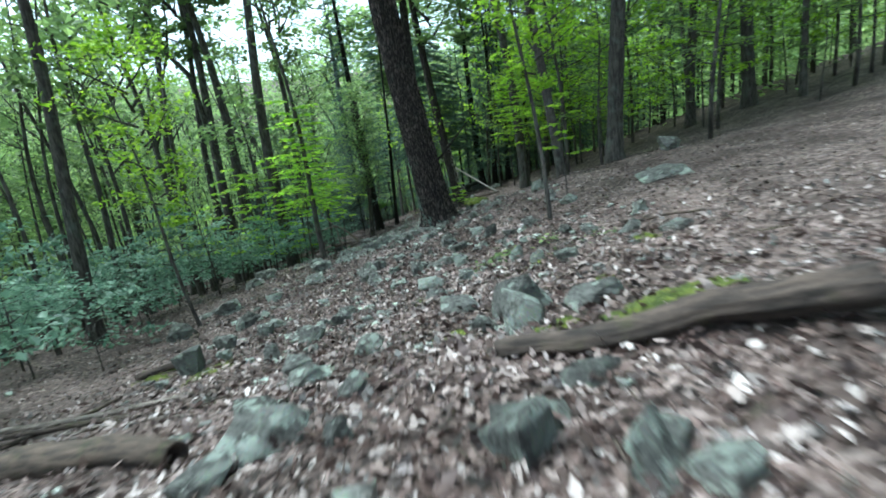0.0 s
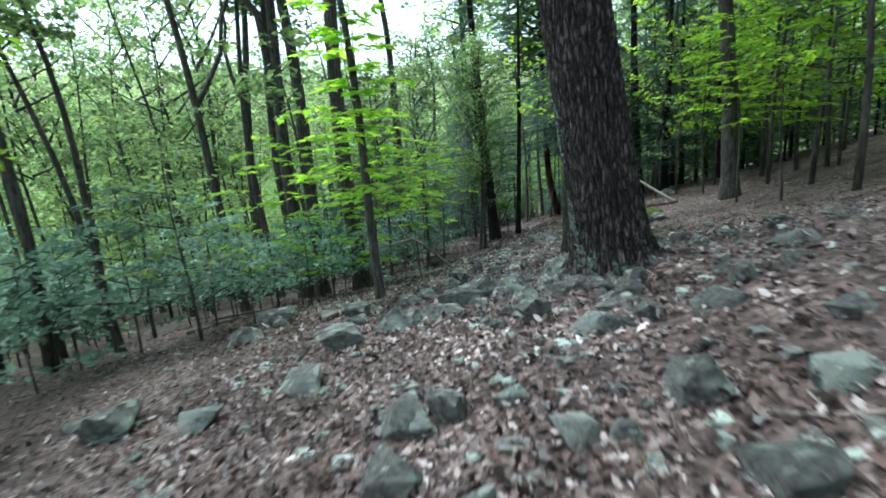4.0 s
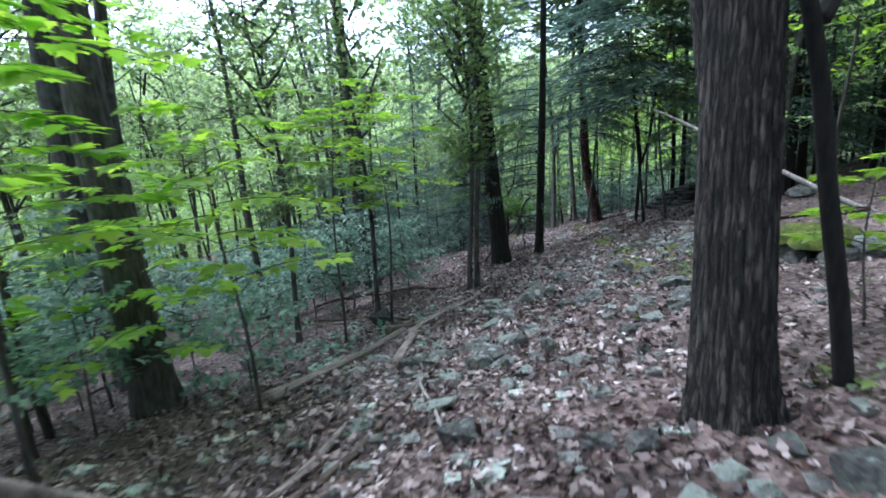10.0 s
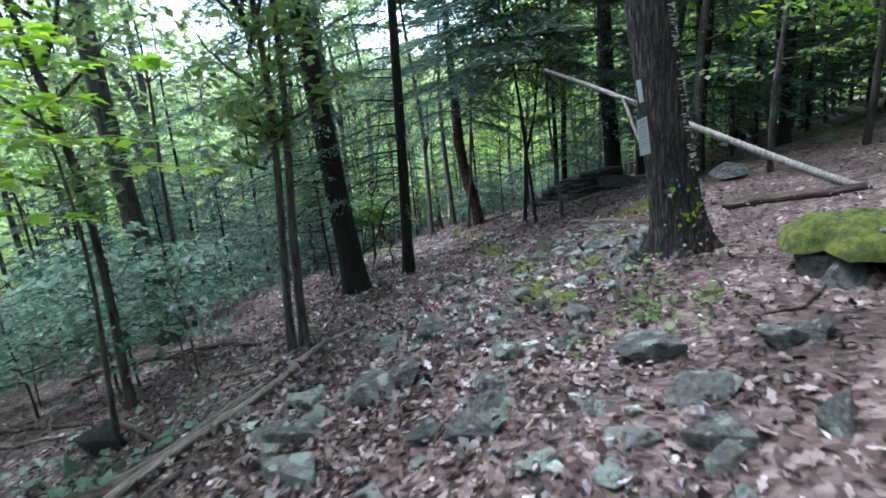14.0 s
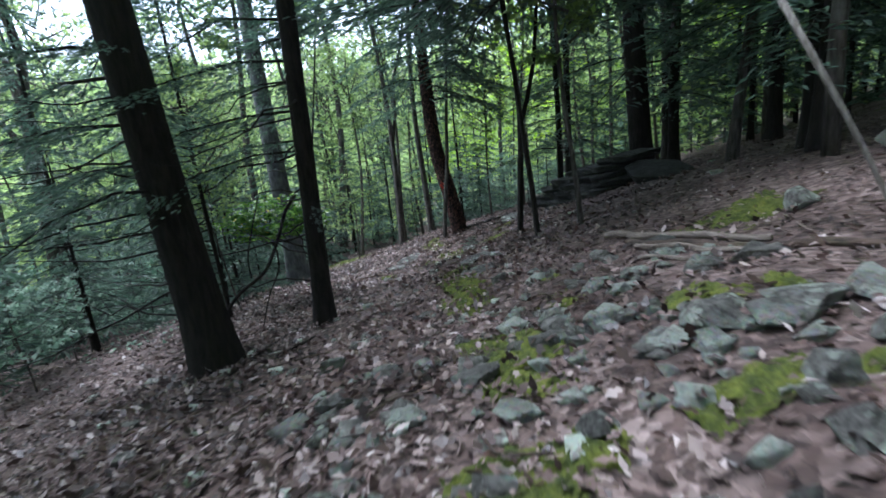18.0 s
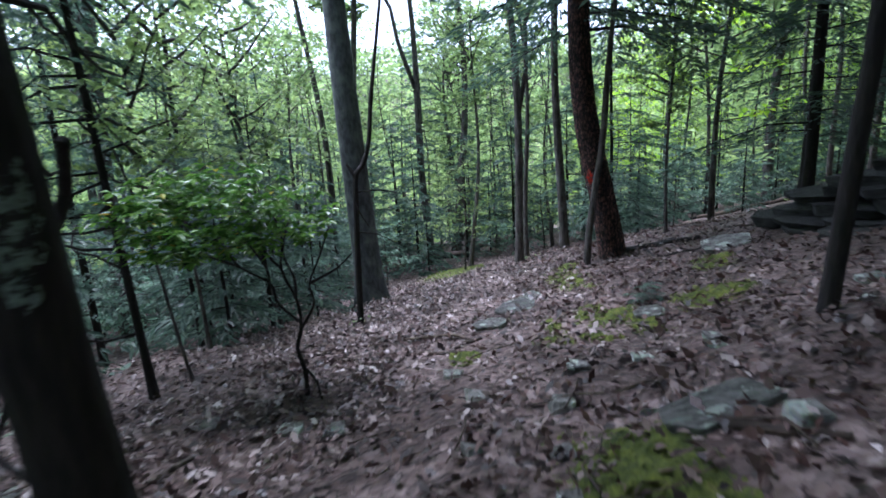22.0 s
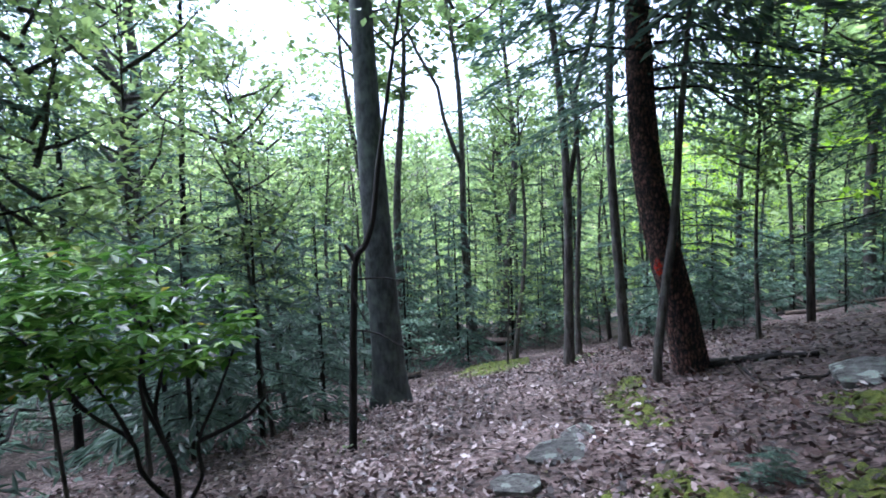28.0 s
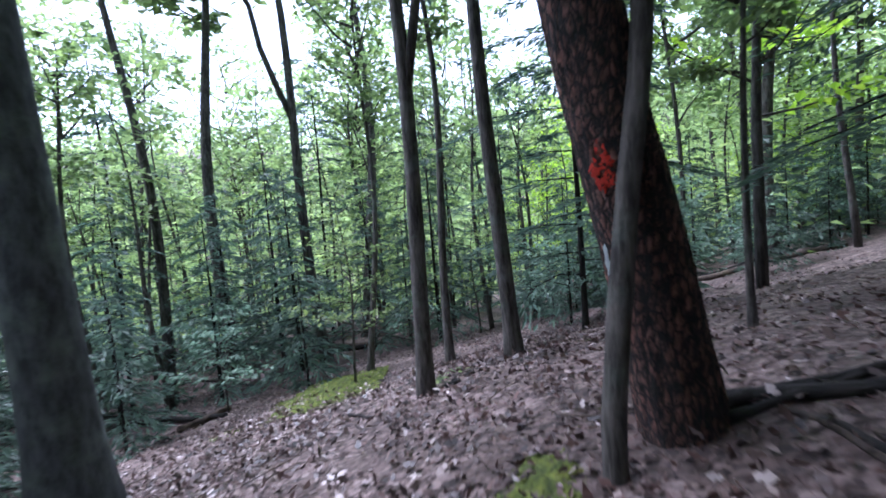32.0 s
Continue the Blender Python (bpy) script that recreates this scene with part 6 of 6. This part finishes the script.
def stones():
    """Small stones strewn among the leaves."""
    r2 = np.random.default_rng(18)
    vs, fs, off = [], [], 0
    for k in range(900):
        y = r2.uniform(-12, 24) if k % 2 else r2.uniform(-4, 12)
        x = trail_x(y) + r2.normal(0.3, 2.2)
        u = unit(r2, 8) * r2.uniform(0.03, 0.09) * np.array([1, 1, 0.6])
        box = np.array([(sx, sy, sz) for sx in (-1, 1) for sy in (-1, 1) for sz in (-1, 1)]) * r2.uniform(0.02, 0.075) * np.array([1, 0.8, 0.5]) + u * 0.35
        vs.append(box + np.array([x, y, gz(x, y) + 0.01]))
        fs += [np.array(q) + off for q in ((0, 1, 3, 2), (4, 6, 7, 5), (0, 4, 5, 1), (2, 3, 7, 6), (0, 2, 6, 4), (1, 5, 7, 3))]
        off += 8
    tagged(new("stones", mesh_of("stones", np.concatenate(vs), fs, ROCK, False)), "small gray stones strewn among the leaves", "stones", kind="stuff")


stones()

rock(-0.66, 15.75, 0.6, 0.34, "dark damp boulder sunk in the leaves").data = ROCKS_DARK[2]

# a boulder with a thick moss cap beside the trail
rock(6.50, 13.68, 1.15, 0.40, "large gray boulder under a thick cushion of moss")
th = np.linspace(0, 2 * np.pi, 40, endpoint=False)
r2 = np.random.default_rng(55)
mv, mf = [(0, 0, 0.26)], []
for k in range(1, 13):
    s = k / 12
    e = 1 + 0.12 * np.sin(3 * th + 1) + 0.08 * np.sin(7 * th) + 0.03 * np.sin(13 * th)
    lumps = 0.022 * np.sin(9 * s * np.cos(th) + 1) * np.sin(8 * s * np.sin(th)) + 0.012 * np.sin(21 * s * np.cos(th)) * np.sin(17 * s * np.sin(th) + 2)
    mv += list(zip(0.64 * s * e * np.cos(th), 0.50 * s * e * np.sin(th), 0.27 * np.sqrt(1 - 0.96 * s * s) - 0.06 * (k == 12) + lumps + r2.normal(0, 0.008, 40)))
for j in range(40):
    mf.append((0, 1 + j, 1 + (j + 1) % 40))
    for k in range(11):
        a, c = 1 + k * 40 + j, 1 + k * 40 + (j + 1) % 40
        mf.append((a, a + 40, c + 40, c))
cap = tagged(new("moss_cushion", mesh_of("moss_cushion", mv, mf, MOSS)), "thick bright green moss cushion on a boulder", "moss")
cap.location = (6.42, 13.60, gz(6.38, 13.6) + 0.17)
for sx, sy, sw, sh in ((6.05, 13.35, 0.6, 0.2), (6.3, 13.0, 0.7, 0.22), (6.7, 12.9, 0.6, 0.25)):
    rock(sx, sy, sw, sh, "flat pale slab at the foot of a mossy boulder")

# posted sign on the creeper tree, facing the trail, and a pale painted blaze above it
sign = empty("posted_sign", 5.56, 15.42, 1.17, "weathered white posted sign nailed to a tree", "sign")
sign.rotation_euler = (radians(3), radians(-9), radians(-101))


def slab(name, w, h, d, x, z, y, mat, parent, label=""):
    bm = bmesh.new()
    bmesh.ops.create_cube(bm, size=1)
    bmesh.ops.scale(bm, vec=(w, d, h), verts=bm.verts)
    bmesh.ops.bevel(bm, geom=bm.edges[:], offset=min(w, h, d) * 0.2, segments=1, affect="EDGES")
    bmesh.ops.translate(bm, vec=(x, y, z), verts=bm.verts)
    me = bpy.data.meshes.new(name)
    bm.to_mesh(me)
    me.materials.append(mat)
    return part(name, me, parent, label)


slab("board", 0.28, 0.40, 0.006, 0, 0, 0, WHITE, sign)
for k, (zz, ww, hh) in enumerate(((0.16, 0.20, 0.035), (0.10, 0.19, 0.016), (0.07, 0.18, 0.016), (0.04, 0.19, 0.016), (-0.005, 0.20, 0.022), (-0.05, 0.19, 0.014), (-0.08, 0.17, 0.014), (-0.11, 0.20, 0.006))):
    slab("print_line", ww, hh, 0.003, 0, zz, -0.0045, INK, sign)
blaze = empty("trail_blaze", 5.53, 15.44, 1.66, "narrow pale paint blaze on a tree", "blaze")
blaze.rotation_euler = (0, radians(-9), radians(-48))
slab("paint", 0.05, 0.24, 0.012, 0, 0, 0, BLAZE, blaze)
# paint on the leaning tree
bole = [c for c in leaning.children if c.name.startswith("trunk")][0]
bark_patch(bole, -0.17, -0.02, -142, 1.52, 0.13, 0.25, PAINT, "red painted blaze", "red_blaze", 7)
bark_patch(bole, -0.19, -0.03, -168, 0.99, 0.09, 0.24, BLAZE, "pale painted patch", "pale_blaze", 8)


# ---------------------------------------------------------------- fallen wood


def fallen(kind, r, *pts, mat=None, hollow=False, lift=0.0):
    r2 = np.random.default_rng(int(abs(pts[0][0] * 211 + pts[0][1] * 37) * 10))
    p = np.array(pts)
    n = 6 * (len(p) - 1) + 4
    s = np.linspace(0, len(p) - 1, n)
    q = np.stack([np.interp(s, np.arange(len(p)), p[:, k]) for k in (0, 1)], -1)
    knots = np.arange(0, n + 2, 3 if kind == "log" else 2)
    wob = np.stack([np.interp(np.arange(n), knots, r2.normal(0, 0.012 + r * (0.08 if kind == "log" else 0.2), len(knots))) for k in (0, 1)], -1)
    q[1:-1] += (wob[:-2] + 2 * wob[1:-1] + wob[2:]) / 4
    z = ground_z(q[:, 0], q[:, 1])
    z = np.maximum(np.interp(s, [0, len(p) - 1], [z[0], z[-1]]), z) * 0.5 + z * 0.5 + r * 0.55 + lift * (1 - s / (len(p) - 1))
    rad = r * np.linspace(1.0, 0.62, n)
    sides = 7 if kind == "branch" else 28 if r > 0.07 and not hollow else 12
    v, f = tube(np.c_[q, z], rad, sides, 0.0 if sides == 28 else 0.05, int(r * 1e4))
    if sides == 28:  # long splits and a flattened, rotted upper side
        th = np.linspace(0, 2 * np.pi, sides, endpoint=False)
        run = np.linspace(0, 1, n)[:, None] * n * 0.2
        cut = sum(np.abs(np.sin(w * th + r2.uniform(0, 6) + 0.5 * np.sin(run * r2.uniform(0.5, 1.5) + r2.uniform(0, 6)))) for w in (2, 3.5, 5.5)) / 3
        axis = np.repeat(np.c_[q, z], sides, 0)
        v = axis + (v - axis) * (0.72 + 0.42 * cut.reshape(-1, 1)) * np.array([1, 1, 0.85])
    if hollow:  # an open, rotted-out end
        ring, mid, back = v[-12:], v[-12:].mean(0), v[-36:-24].mean(0)
        inner = mid + (ring - mid) * 0.74
        deep = back + (ring - mid) * 0.6
        f = f[:-1] + [np.array((len(v) - 12 + a, len(v) - 12 + (a + 1) % 12, len(v) + (a + 1) % 12, len(v) + a)) for a in range(12)]
        f += [np.array((len(v) + a, len(v) + (a + 1) % 12, len(v) + 12 + (a + 1) % 12, len(v) + 12 + a)) for a in range(12)] + [np.arange(12) + len(v) + 12]
        v = np.concatenate([v, inner, deep])
    label = "rotten hollow log with a dark open end" if hollow else "weathered fallen log lying in the leaves" if kind == "log" else "thin dead branch lying on the leaves"
    base = Vector((q[0, 0], q[0, 1], z[0]))
    turn = (Vector((q[-1, 0], q[-1, 1], z[-1])) - base).to_track_quat("Z", "Y").to_matrix()
    v = (v - np.array(base)) @ np.array(turn)  # its own z runs along the wood, as the grain does
    ob = tagged(new("fallen_log" if kind == "log" else "fallen_branch", mesh_of(kind, v, f, mat or (BARK_DARK if pts[0][1] > 24 and r2.random() < 0.5 else DEAD if r2.random() < 0.5 and pts[0][1] < 24 else ROTTEN))), label, kind, "fallen wood")
    ob.matrix_world = Matrix.Translation(base) @ turn.to_4x4()
    return ob


fallen("branch", 0.049, (7.62, 29.41), (8.03, 29.27), (8.50, 29.06))
fallen("branch", 0.025, (7.90, 28.55), (7.70, 27.73), (7.71, 27.43))
fallen("log", 0.037, (7.49, 29.21), (7.78, 29.13), (8.49, 29.09), mat=BARK_DARK)
fallen("branch", 0.087, (13.33, 38.98), (14.96, 38.93), (16.76, 37.97))
fallen("log", 0.120, (0.54, -8.88), (0.03, -8.34), (-0.91, -7.65), mat=ROTTEN_MOSSY, lift=0.10)
fallen("log", 0.145, (-4.55, -6.10), (-3.00, -7.22), mat=ROTTEN, hollow=True)
fallen("branch", 0.030, (-5.25, -5.00), (-4.95, -4.20), (-4.75, -3.40), mat=ROTTEN)
fallen("branch", 0.034, (-5.48, -4.57), (-4.70, -4.80), (-3.70, -5.55), (-2.89, -5.96), mat=ROTTEN)
fallen("branch", 0.024, (-4.75, -4.85), (-4.00, -5.55), (-3.25, -6.06), mat=DEAD)
fallen("log", 0.075, (-4.80, -2.60), (-4.10, -1.95), mat=ROTTEN_MOSSY)
fallen("branch", 0.044, (-5.78, -4.07), (-3.49, -4.91))
fallen("branch", 0.018, (1.18, -5.39), (1.34, -6.04), (1.51, -6.46))
fallen("branch", 0.022, (2.63, -4.01), (2.99, -5.24))
fallen("branch", 0.018, (0.95, -0.57), (1.04, -1.23))
fallen("branch", 0.018, (1.05, -0.37), (1.60, -0.77))
fallen("branch", 0.021, (0.89, -0.66), (1.20, -1.48))
fallen("log", 0.080, (-2.64, 5.34), (-2.15, 5.84), (-1.51, 6.16))
fallen("branch", 0.047, (-6.46, 8.06), (-5.36, 8.33), (-6.56, 15.04))
fallen("branch", 0.045, (-7.56, 11.71), (-4.63, 10.37))
fallen("log", 0.078, (-1.11, 11.23), (-0.30, 13.21), (1.06, 15.79))
fallen("branch", 0.038, (-0.01, 8.58), (0.34, 9.67), (0.78, 11.33))
fallen("log", 0.051, (-0.57, 7.95), (-0.14, 8.69), (0.11, 9.94))
fallen("branch", 0.027, (5.28, 10.99), (5.89, 10.52))
fallen("branch", 0.033, (4.11, 11.19), (4.43, 11.10))
fallen("log", 0.063, (-1.28, 11.47), (-0.87, 12.26), (-0.20, 13.53))
fallen("log", 0.075, (0.26, 11.71), (0.29, 13.72), (1.52, 16.40))
fallen("branch", 0.106, (-0.26, 14.15), (0.30, 13.98))
fallen("branch", 0.062, (-10.98, 24.30), (-6.16, 21.00))
fallen("branch", 0.042, (-7.21, 19.85), (-3.59, 17.93), (-1.50, 17.05))
fallen("branch", 0.068, (-2.82, 20.88), (-0.82, 19.96), (0.82, 18.67))
fallen("branch", 0.043, (-4.36, 19.09), (-1.51, 17.32))
fallen("branch", 0.047, (6.74, 19.68), (7.09, 17.93))
fallen("log", 0.084, (7.67, 16.56), (7.94, 15.67), (8.35, 15.12))
fallen("branch", 0.017, (5.12, 13.27), (5.41, 13.21), (6.05, 13.51))
fallen("branch", 0.055, (-3.70, 21.12), (-2.36, 20.94), (-1.10, 20.38))
fallen("branch", 0.030, (0.05, 16.73), (1.13, 16.30))
fallen("log", 0.055, (1.31, 16.23), (1.69, 16.82), (2.31, 17.77))
fallen("log", 0.049, (0.27, 17.15), (0.88, 16.96), (1.31, 16.92))
fallen("log", 0.043, (6.70, 19.21), (6.91, 17.77), (7.13, 17.12), (7.19, 16.80))
fallen("branch", 0.021, (7.37, 19.53), (6.94, 17.87))
fallen("branch", 0.025, (2.00, 17.41), (2.23, 17.87), (2.60, 18.28))
fallen("branch", 0.027, (6.48, 18.70), (6.54, 18.36), (6.59, 18.09))
fallen("branch", 0.028, (8.90, 22.46), (7.97, 20.95), (7.33, 19.96))
fallen("branch", 0.025, (1.38, 22.32), (2.56, 22.07), (2.93, 23.07))
fallen("branch", 0.029, (5.86, 22.40), (6.30, 22.01))
fallen("branch", 0.011, (5.99, 20.66), (6.00, 20.22), (5.88, 19.83))
fallen("branch", 0.011, (5.34, 20.30), (5.66, 20.14), (5.72, 19.58))
fallen("branch", 0.015, (3.81, 20.70), (4.18, 20.93), (4.49, 21.19))
fallen("branch", 0.054, (7.46, 29.73), (8.02, 29.21), (8.66, 28.52))
fallen("branch", 0.025, (7.85, 28.78), (7.67, 27.55))
fallen("branch", 0.025, (8.09, 27.21), (8.62, 27.81))
fallen("branch", 0.069, (13.32, 40.21), (16.53, 39.73))
fallen("branch", 0.019, (3.15, 25.07), (3.64, 25.08))
fallen("branch", 0.024, (4.24, 25.19), (4.71, 24.81))
fallen("branch", 0.021, (6.21, 23.83), (6.42, 24.17))
fallen("branch", 0.098, (0.87, 37.10), (1.57, 38.12))
fallen("branch", 0.042, (6.16, 32.49), (6.83, 32.74))
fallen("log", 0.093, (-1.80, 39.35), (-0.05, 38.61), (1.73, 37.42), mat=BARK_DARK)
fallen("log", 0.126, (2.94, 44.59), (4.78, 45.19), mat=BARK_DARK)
fallen("branch", 0.032, (6.39, 32.74), (6.83, 32.77))
fallen("branch", 0.027, (4.91, 32.89), (5.44, 32.20))
fallen("log", 0.160, (1.29, 43.94), (2.99, 45.27), (4.88, 44.75))
fallen("log", 0.110, (-3.31, 39.11), (-1.86, 40.64))

fallen("branch", 0.026, (3.89, 25.74), (4.22, 25.84), (4.58, 25.78), (4.89, 25.46), mat=ROTTEN)
fallen("branch", 0.024, (4.91, 25.48), (4.72, 25.38), (4.55, 25.09), mat=ROTTEN)
fallen("branch", 0.016, (2.30, 26.12), (2.76, 25.74), (3.10, 25.73), (3.30, 26.02), mat=ROTTEN)
fallen("branch", 0.015, (2.70, 25.46), (3.05, 25.40), (3.22, 25.94), mat=BARK_DARK)
fallen("branch", 0.020, (7.92, 29.22), (7.74, 28.09), (7.78, 27.46), mat=ROTTEN)
fallen("branch", 0.020, (7.77, 28.17), (7.98, 27.60), (8.23, 27.54), (8.58, 27.85), mat=BARK_DARK)
fallen("branch", 0.018, (1.05, 9.2), (0.63, 10.65), (0.74, 11.21), mat=DEAD_PALE)
fallen("branch", 0.020, (0.56, 9.99), (0.66, 10.80), (0.74, 11.21), mat=DEAD)
fallen("branch", 0.045, (-1.26, 17.19), (-0.49, 16.19), (0.31, 14.97), mat=ROTTEN)
fallen("branch", 0.050, (0.41, 13.21), (0.75, 14.02), mat=ROTTEN)
fallen("branch", 0.035, (6.66, 19.02), (6.80, 18.29), (6.94, 17.71), mat=DEAD)

for ax, ay, bx, by, cx, cy in ((1.5, 20.2, 2.1, 19.7, 2.7, 19.3), (2.9, 21.2, 2.5, 20.3, 2.2, 19.6), (1.2, 21.3, 1.9, 20.6, 2.4, 20.1), (3.4, 21.0, 2.9, 20.4, 2.6, 19.7), (2.7, 22.2, 2.0, 21.9, 1.3, 22.0), (3.2, 20.6, 3.5, 19.9, 3.4, 19.2)):
    fallen("branch", 0.016, (ax, ay), (bx, by), (cx, cy), mat=BARK_DARK)


def twigs():
    """Dry sticks and broken twigs scattered over the leaves."""
    r2 = np.random.default_rng(23)
    pieces = []
    for k in range(420):
        y = r2.uniform(-10, 36)
        x = trail_x(y) + r2.normal(0, 2.2)
        a, ln = r2.uniform(0, 6.3), r2.uniform(0.15, 0.75)
        s = np.linspace(-0.5, 0.5, 4) * ln
        bend = r2.normal(0, 0.04, 4)
        px, py = x + s * math.cos(a) - bend * math.sin(a), y + s * math.sin(a) + bend * math.cos(a)
        z = ground_z(px, py) + 0.035 + r2.uniform(0, 0.03)
        pieces.append(tube(np.stack([px, py, z], -1), np.linspace(1, 0.5, 4) * r2.uniform(0.004, 0.011), 4))
    v, f = joined(pieces)
    tagged(new("twigs", mesh_of("twigs", v, f, ROTTEN)), "dry brown twigs scattered over the fallen leaves", "twigs", kind="stuff")


twigs()

# ---------------------------------------------------------------- moss


def moss(x, y, w, deep, rise=0.014):
    """A bumpy mat that comes up between the fallen leaves and breaks up at its rim."""
    r2 = np.random.default_rng(int(abs(x * 113 + y * 71) * 10))
    cell = 0.018 + 0.012 * min(1.5, math.sqrt(w * deep))
    nx, ny = int(1.3 * w / cell) + 4, int(1.3 * deep / cell) + 4
    u, v = np.meshgrid(np.linspace(-1.3, 1.3, nx), np.linspace(-1.3, 1.3, ny))
    px, py = x + u * w / 2 + r2.normal(0, cell * 0.2, u.shape), y + v * deep / 2 + r2.normal(0, cell * 0.2, u.shape)
    lump = sum(np.sin((r2.normal() * px + r2.normal() * py) * k + r2.uniform(0, 6.3)) * np.sin((r2.normal() * px + r2.normal() * py) * k + r2.uniform(0, 6.3)) for k in (5, 9, 9, 15, 15, 25))
    body = 0.55 - u * u - v * v + 0.50 * lump
    lift = np.clip(body, -1, 0.8) * 0.022 + rise + r2.normal(0, 0.009, u.shape)
    z = ground_z(px, py) + lift
    i = np.arange(u.size).reshape(u.shape)
    q = np.stack([i[:-1, :-1], i[:-1, 1:], i[1:, 1:], i[1:, :-1]], -1).reshape(-1, 4)
    q = q[(lift.ravel()[q] > -0.008).any(1)]
    o = np.array([x, y, gz(x, y)])
    co = np.stack([px, py, z], -1).reshape(-1, 3) - o
    used, back = np.unique(q, return_inverse=True)
    ob = tagged(new("moss_patch", mesh_of("moss", co[used], back.reshape(-1, 4), MOSS)), "yellow-green moss mat among the fallen leaves", "moss", "moss patches")
    ob.location = o
    return ob


moss(4.20, 37.20, 1.60, 3.20, 0.05)
moss(6.41, 28.06, 0.48, 1.73)
moss(5.69, 25.29, 0.17, 0.71)
moss(6.12, 25.41, 0.33, 0.52)
moss(6.29, 25.08, 0.44, 0.62)
moss(5.55, 24.48, 0.27, 0.47)
moss(5.95, 24.38, 0.31, 0.34)
moss(6.38, 24.44, 0.24, 0.45)
moss(7.03, 25.05, 0.28, 0.59)
moss(4.75, 24.67, 0.25, 0.42)
moss(7.13, 24.87, 0.58, 0.49)
moss(7.78, 26.21, 0.39, 0.47)
moss(5.52, 21.85, 0.53, 1.34)
moss(5.28, 20.58, 0.36, 0.93, 0.026)
moss(5.11, 19.89, 0.40, 0.65, 0.026)
moss(5.04, 19.49, 0.29, 0.33)
moss(5.89, 19.33, 0.13, 0.18)
moss(4.91, 17.86, 0.44, 0.66, 0.026)
moss(4.75, 17.28, 0.13, 0.20)
moss(6.00, 17.37, 0.27, 0.41)
moss(7.58, 18.74, 0.88, 0.62)
moss(5.61, 18.57, 0.28, 0.32)
moss(4.79, 17.52, 0.37, 0.67)
moss(4.50, 16.16, 0.28, 1.02)
moss(4.74, 16.52, 0.34, 0.28)
moss(5.50, 16.40, 0.52, 0.20, 0.026)
moss(5.88, 16.22, 0.30, 0.16)
moss(6.33, 17.01, 0.17, 0.34)
moss(4.15, 15.38, 0.18, 0.66)
moss(5.14, 15.69, 0.16, 0.22)
moss(4.45, 15.39, 0.07, 0.25)
moss(4.39, 15.82, 0.39, 1.41, 0.026)
moss(3.93, 13.84, 0.19, 0.41)
moss(5.26, 13.98, 0.18, 0.28)
moss(5.27, 21.46, 0.18, 0.39)
moss(7.98, 26.74, 0.33, 0.55)
moss(6.62, 29.15, 0.28, 0.57)
moss(0.89, -4.39, 0.22, 0.3)
moss(0.70, -6.40, 0.18, 0.2)
moss(1.86, -5.53, 0.22, 0.3)
moss(-4.60, -2.37, 0.45, 0.6)
moss(-0.65, -3.81, 0.2, 0.25)
moss(-0.91, -6.40, 0.25, 0.3)
moss(-0.60, -3.68, 0.14, 0.2, 0.03)
moss(0.91, -4.43, 0.22, 0.26, 0.04)
moss(0.25, -7.85, 0.62, 0.36, 0.05)
moss(-0.36, -7.36, 0.26, 0.18, 0.03)
moss(14.66, 21.61, 1.2, 1.5)
moss(3.24, 11.93, 0.2, 0.25)
moss(2.50, 35.38, 0.4, 0.5)
moss(3.30, 37.10, 0.8, 0.9)
moss(-3.60, -3.30, 0.6, 0.5)

# ---------------------------------------------------------------- leaf litter
rng = np.random.default_rng(9)


def litter(name, n, spread, size, y0, y1, lobed_leaves):
    y = rng.uniform(y0, y1, n)
    x = trail_x(y) + rng.normal(0, 1, n) * spread
    worn = (y > 19) & (np.abs(x - trail_x(y) - 0.35) < 0.5 + 0.2 * np.sin(2.1 * y)) & (rng.random(n) < 0.6)  # trodden bare
    sparse = (y > 19) & (rng.random(n) < np.where((y > 21) & (x - trail_x(y) > 0.3) & (x - trail_x(y) < 2.2), 0.38, 0.1))
    x, y = x[~(worn | sparse)], y[~(worn | sparse)]
    n = len(x)
    z = ground_z(x, y) + rng.uniform(0.006, 0.06, n)
    c = np.stack([x, y, z], -1)
    al = unit(rng, n, 0.35)
    nor = rng.normal(0, 0.55, (n, 3)) + np.array([-0.2, 0.15, 1.0])
    if lobed_leaves:
        v, f = lobed(c, al, nor, size * 1.15 * rng.uniform(0.55, 1.3, n), rng.normal(0.15, 0.4, (n, 1, 1)), OAK_LEAF, OAK_TRI)
    else:
        v, f = diamonds(c, al, nor, size * rng.uniform(0.7, 1.3, n), size * rng.uniform(0.3, 0.62, n), 0.3)
    # tan leaves below the trail, above its later part mostly russet, shade-darkened ones
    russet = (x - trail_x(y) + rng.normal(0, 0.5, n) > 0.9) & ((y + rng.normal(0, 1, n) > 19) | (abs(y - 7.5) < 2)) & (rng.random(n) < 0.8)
    k = len(f) // n
    for mask, mat, label in ((~russet, LITTER, "brown and tan fallen leaves covering the slope"), (russet, LITTER_RUSSET_SHADE, "russet shade-darkened fallen leaves on the upper slope")):
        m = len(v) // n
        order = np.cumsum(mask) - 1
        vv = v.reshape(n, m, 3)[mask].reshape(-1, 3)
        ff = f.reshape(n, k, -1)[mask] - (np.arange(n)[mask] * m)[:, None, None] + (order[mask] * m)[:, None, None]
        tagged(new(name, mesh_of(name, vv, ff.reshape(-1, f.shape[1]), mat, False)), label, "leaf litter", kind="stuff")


litter("leaf_litter", 76000, 2.2, 0.078, -12, 37, True)
litter("leaf_litter", 70000, 4.2, 0.066, -13, 42, False)
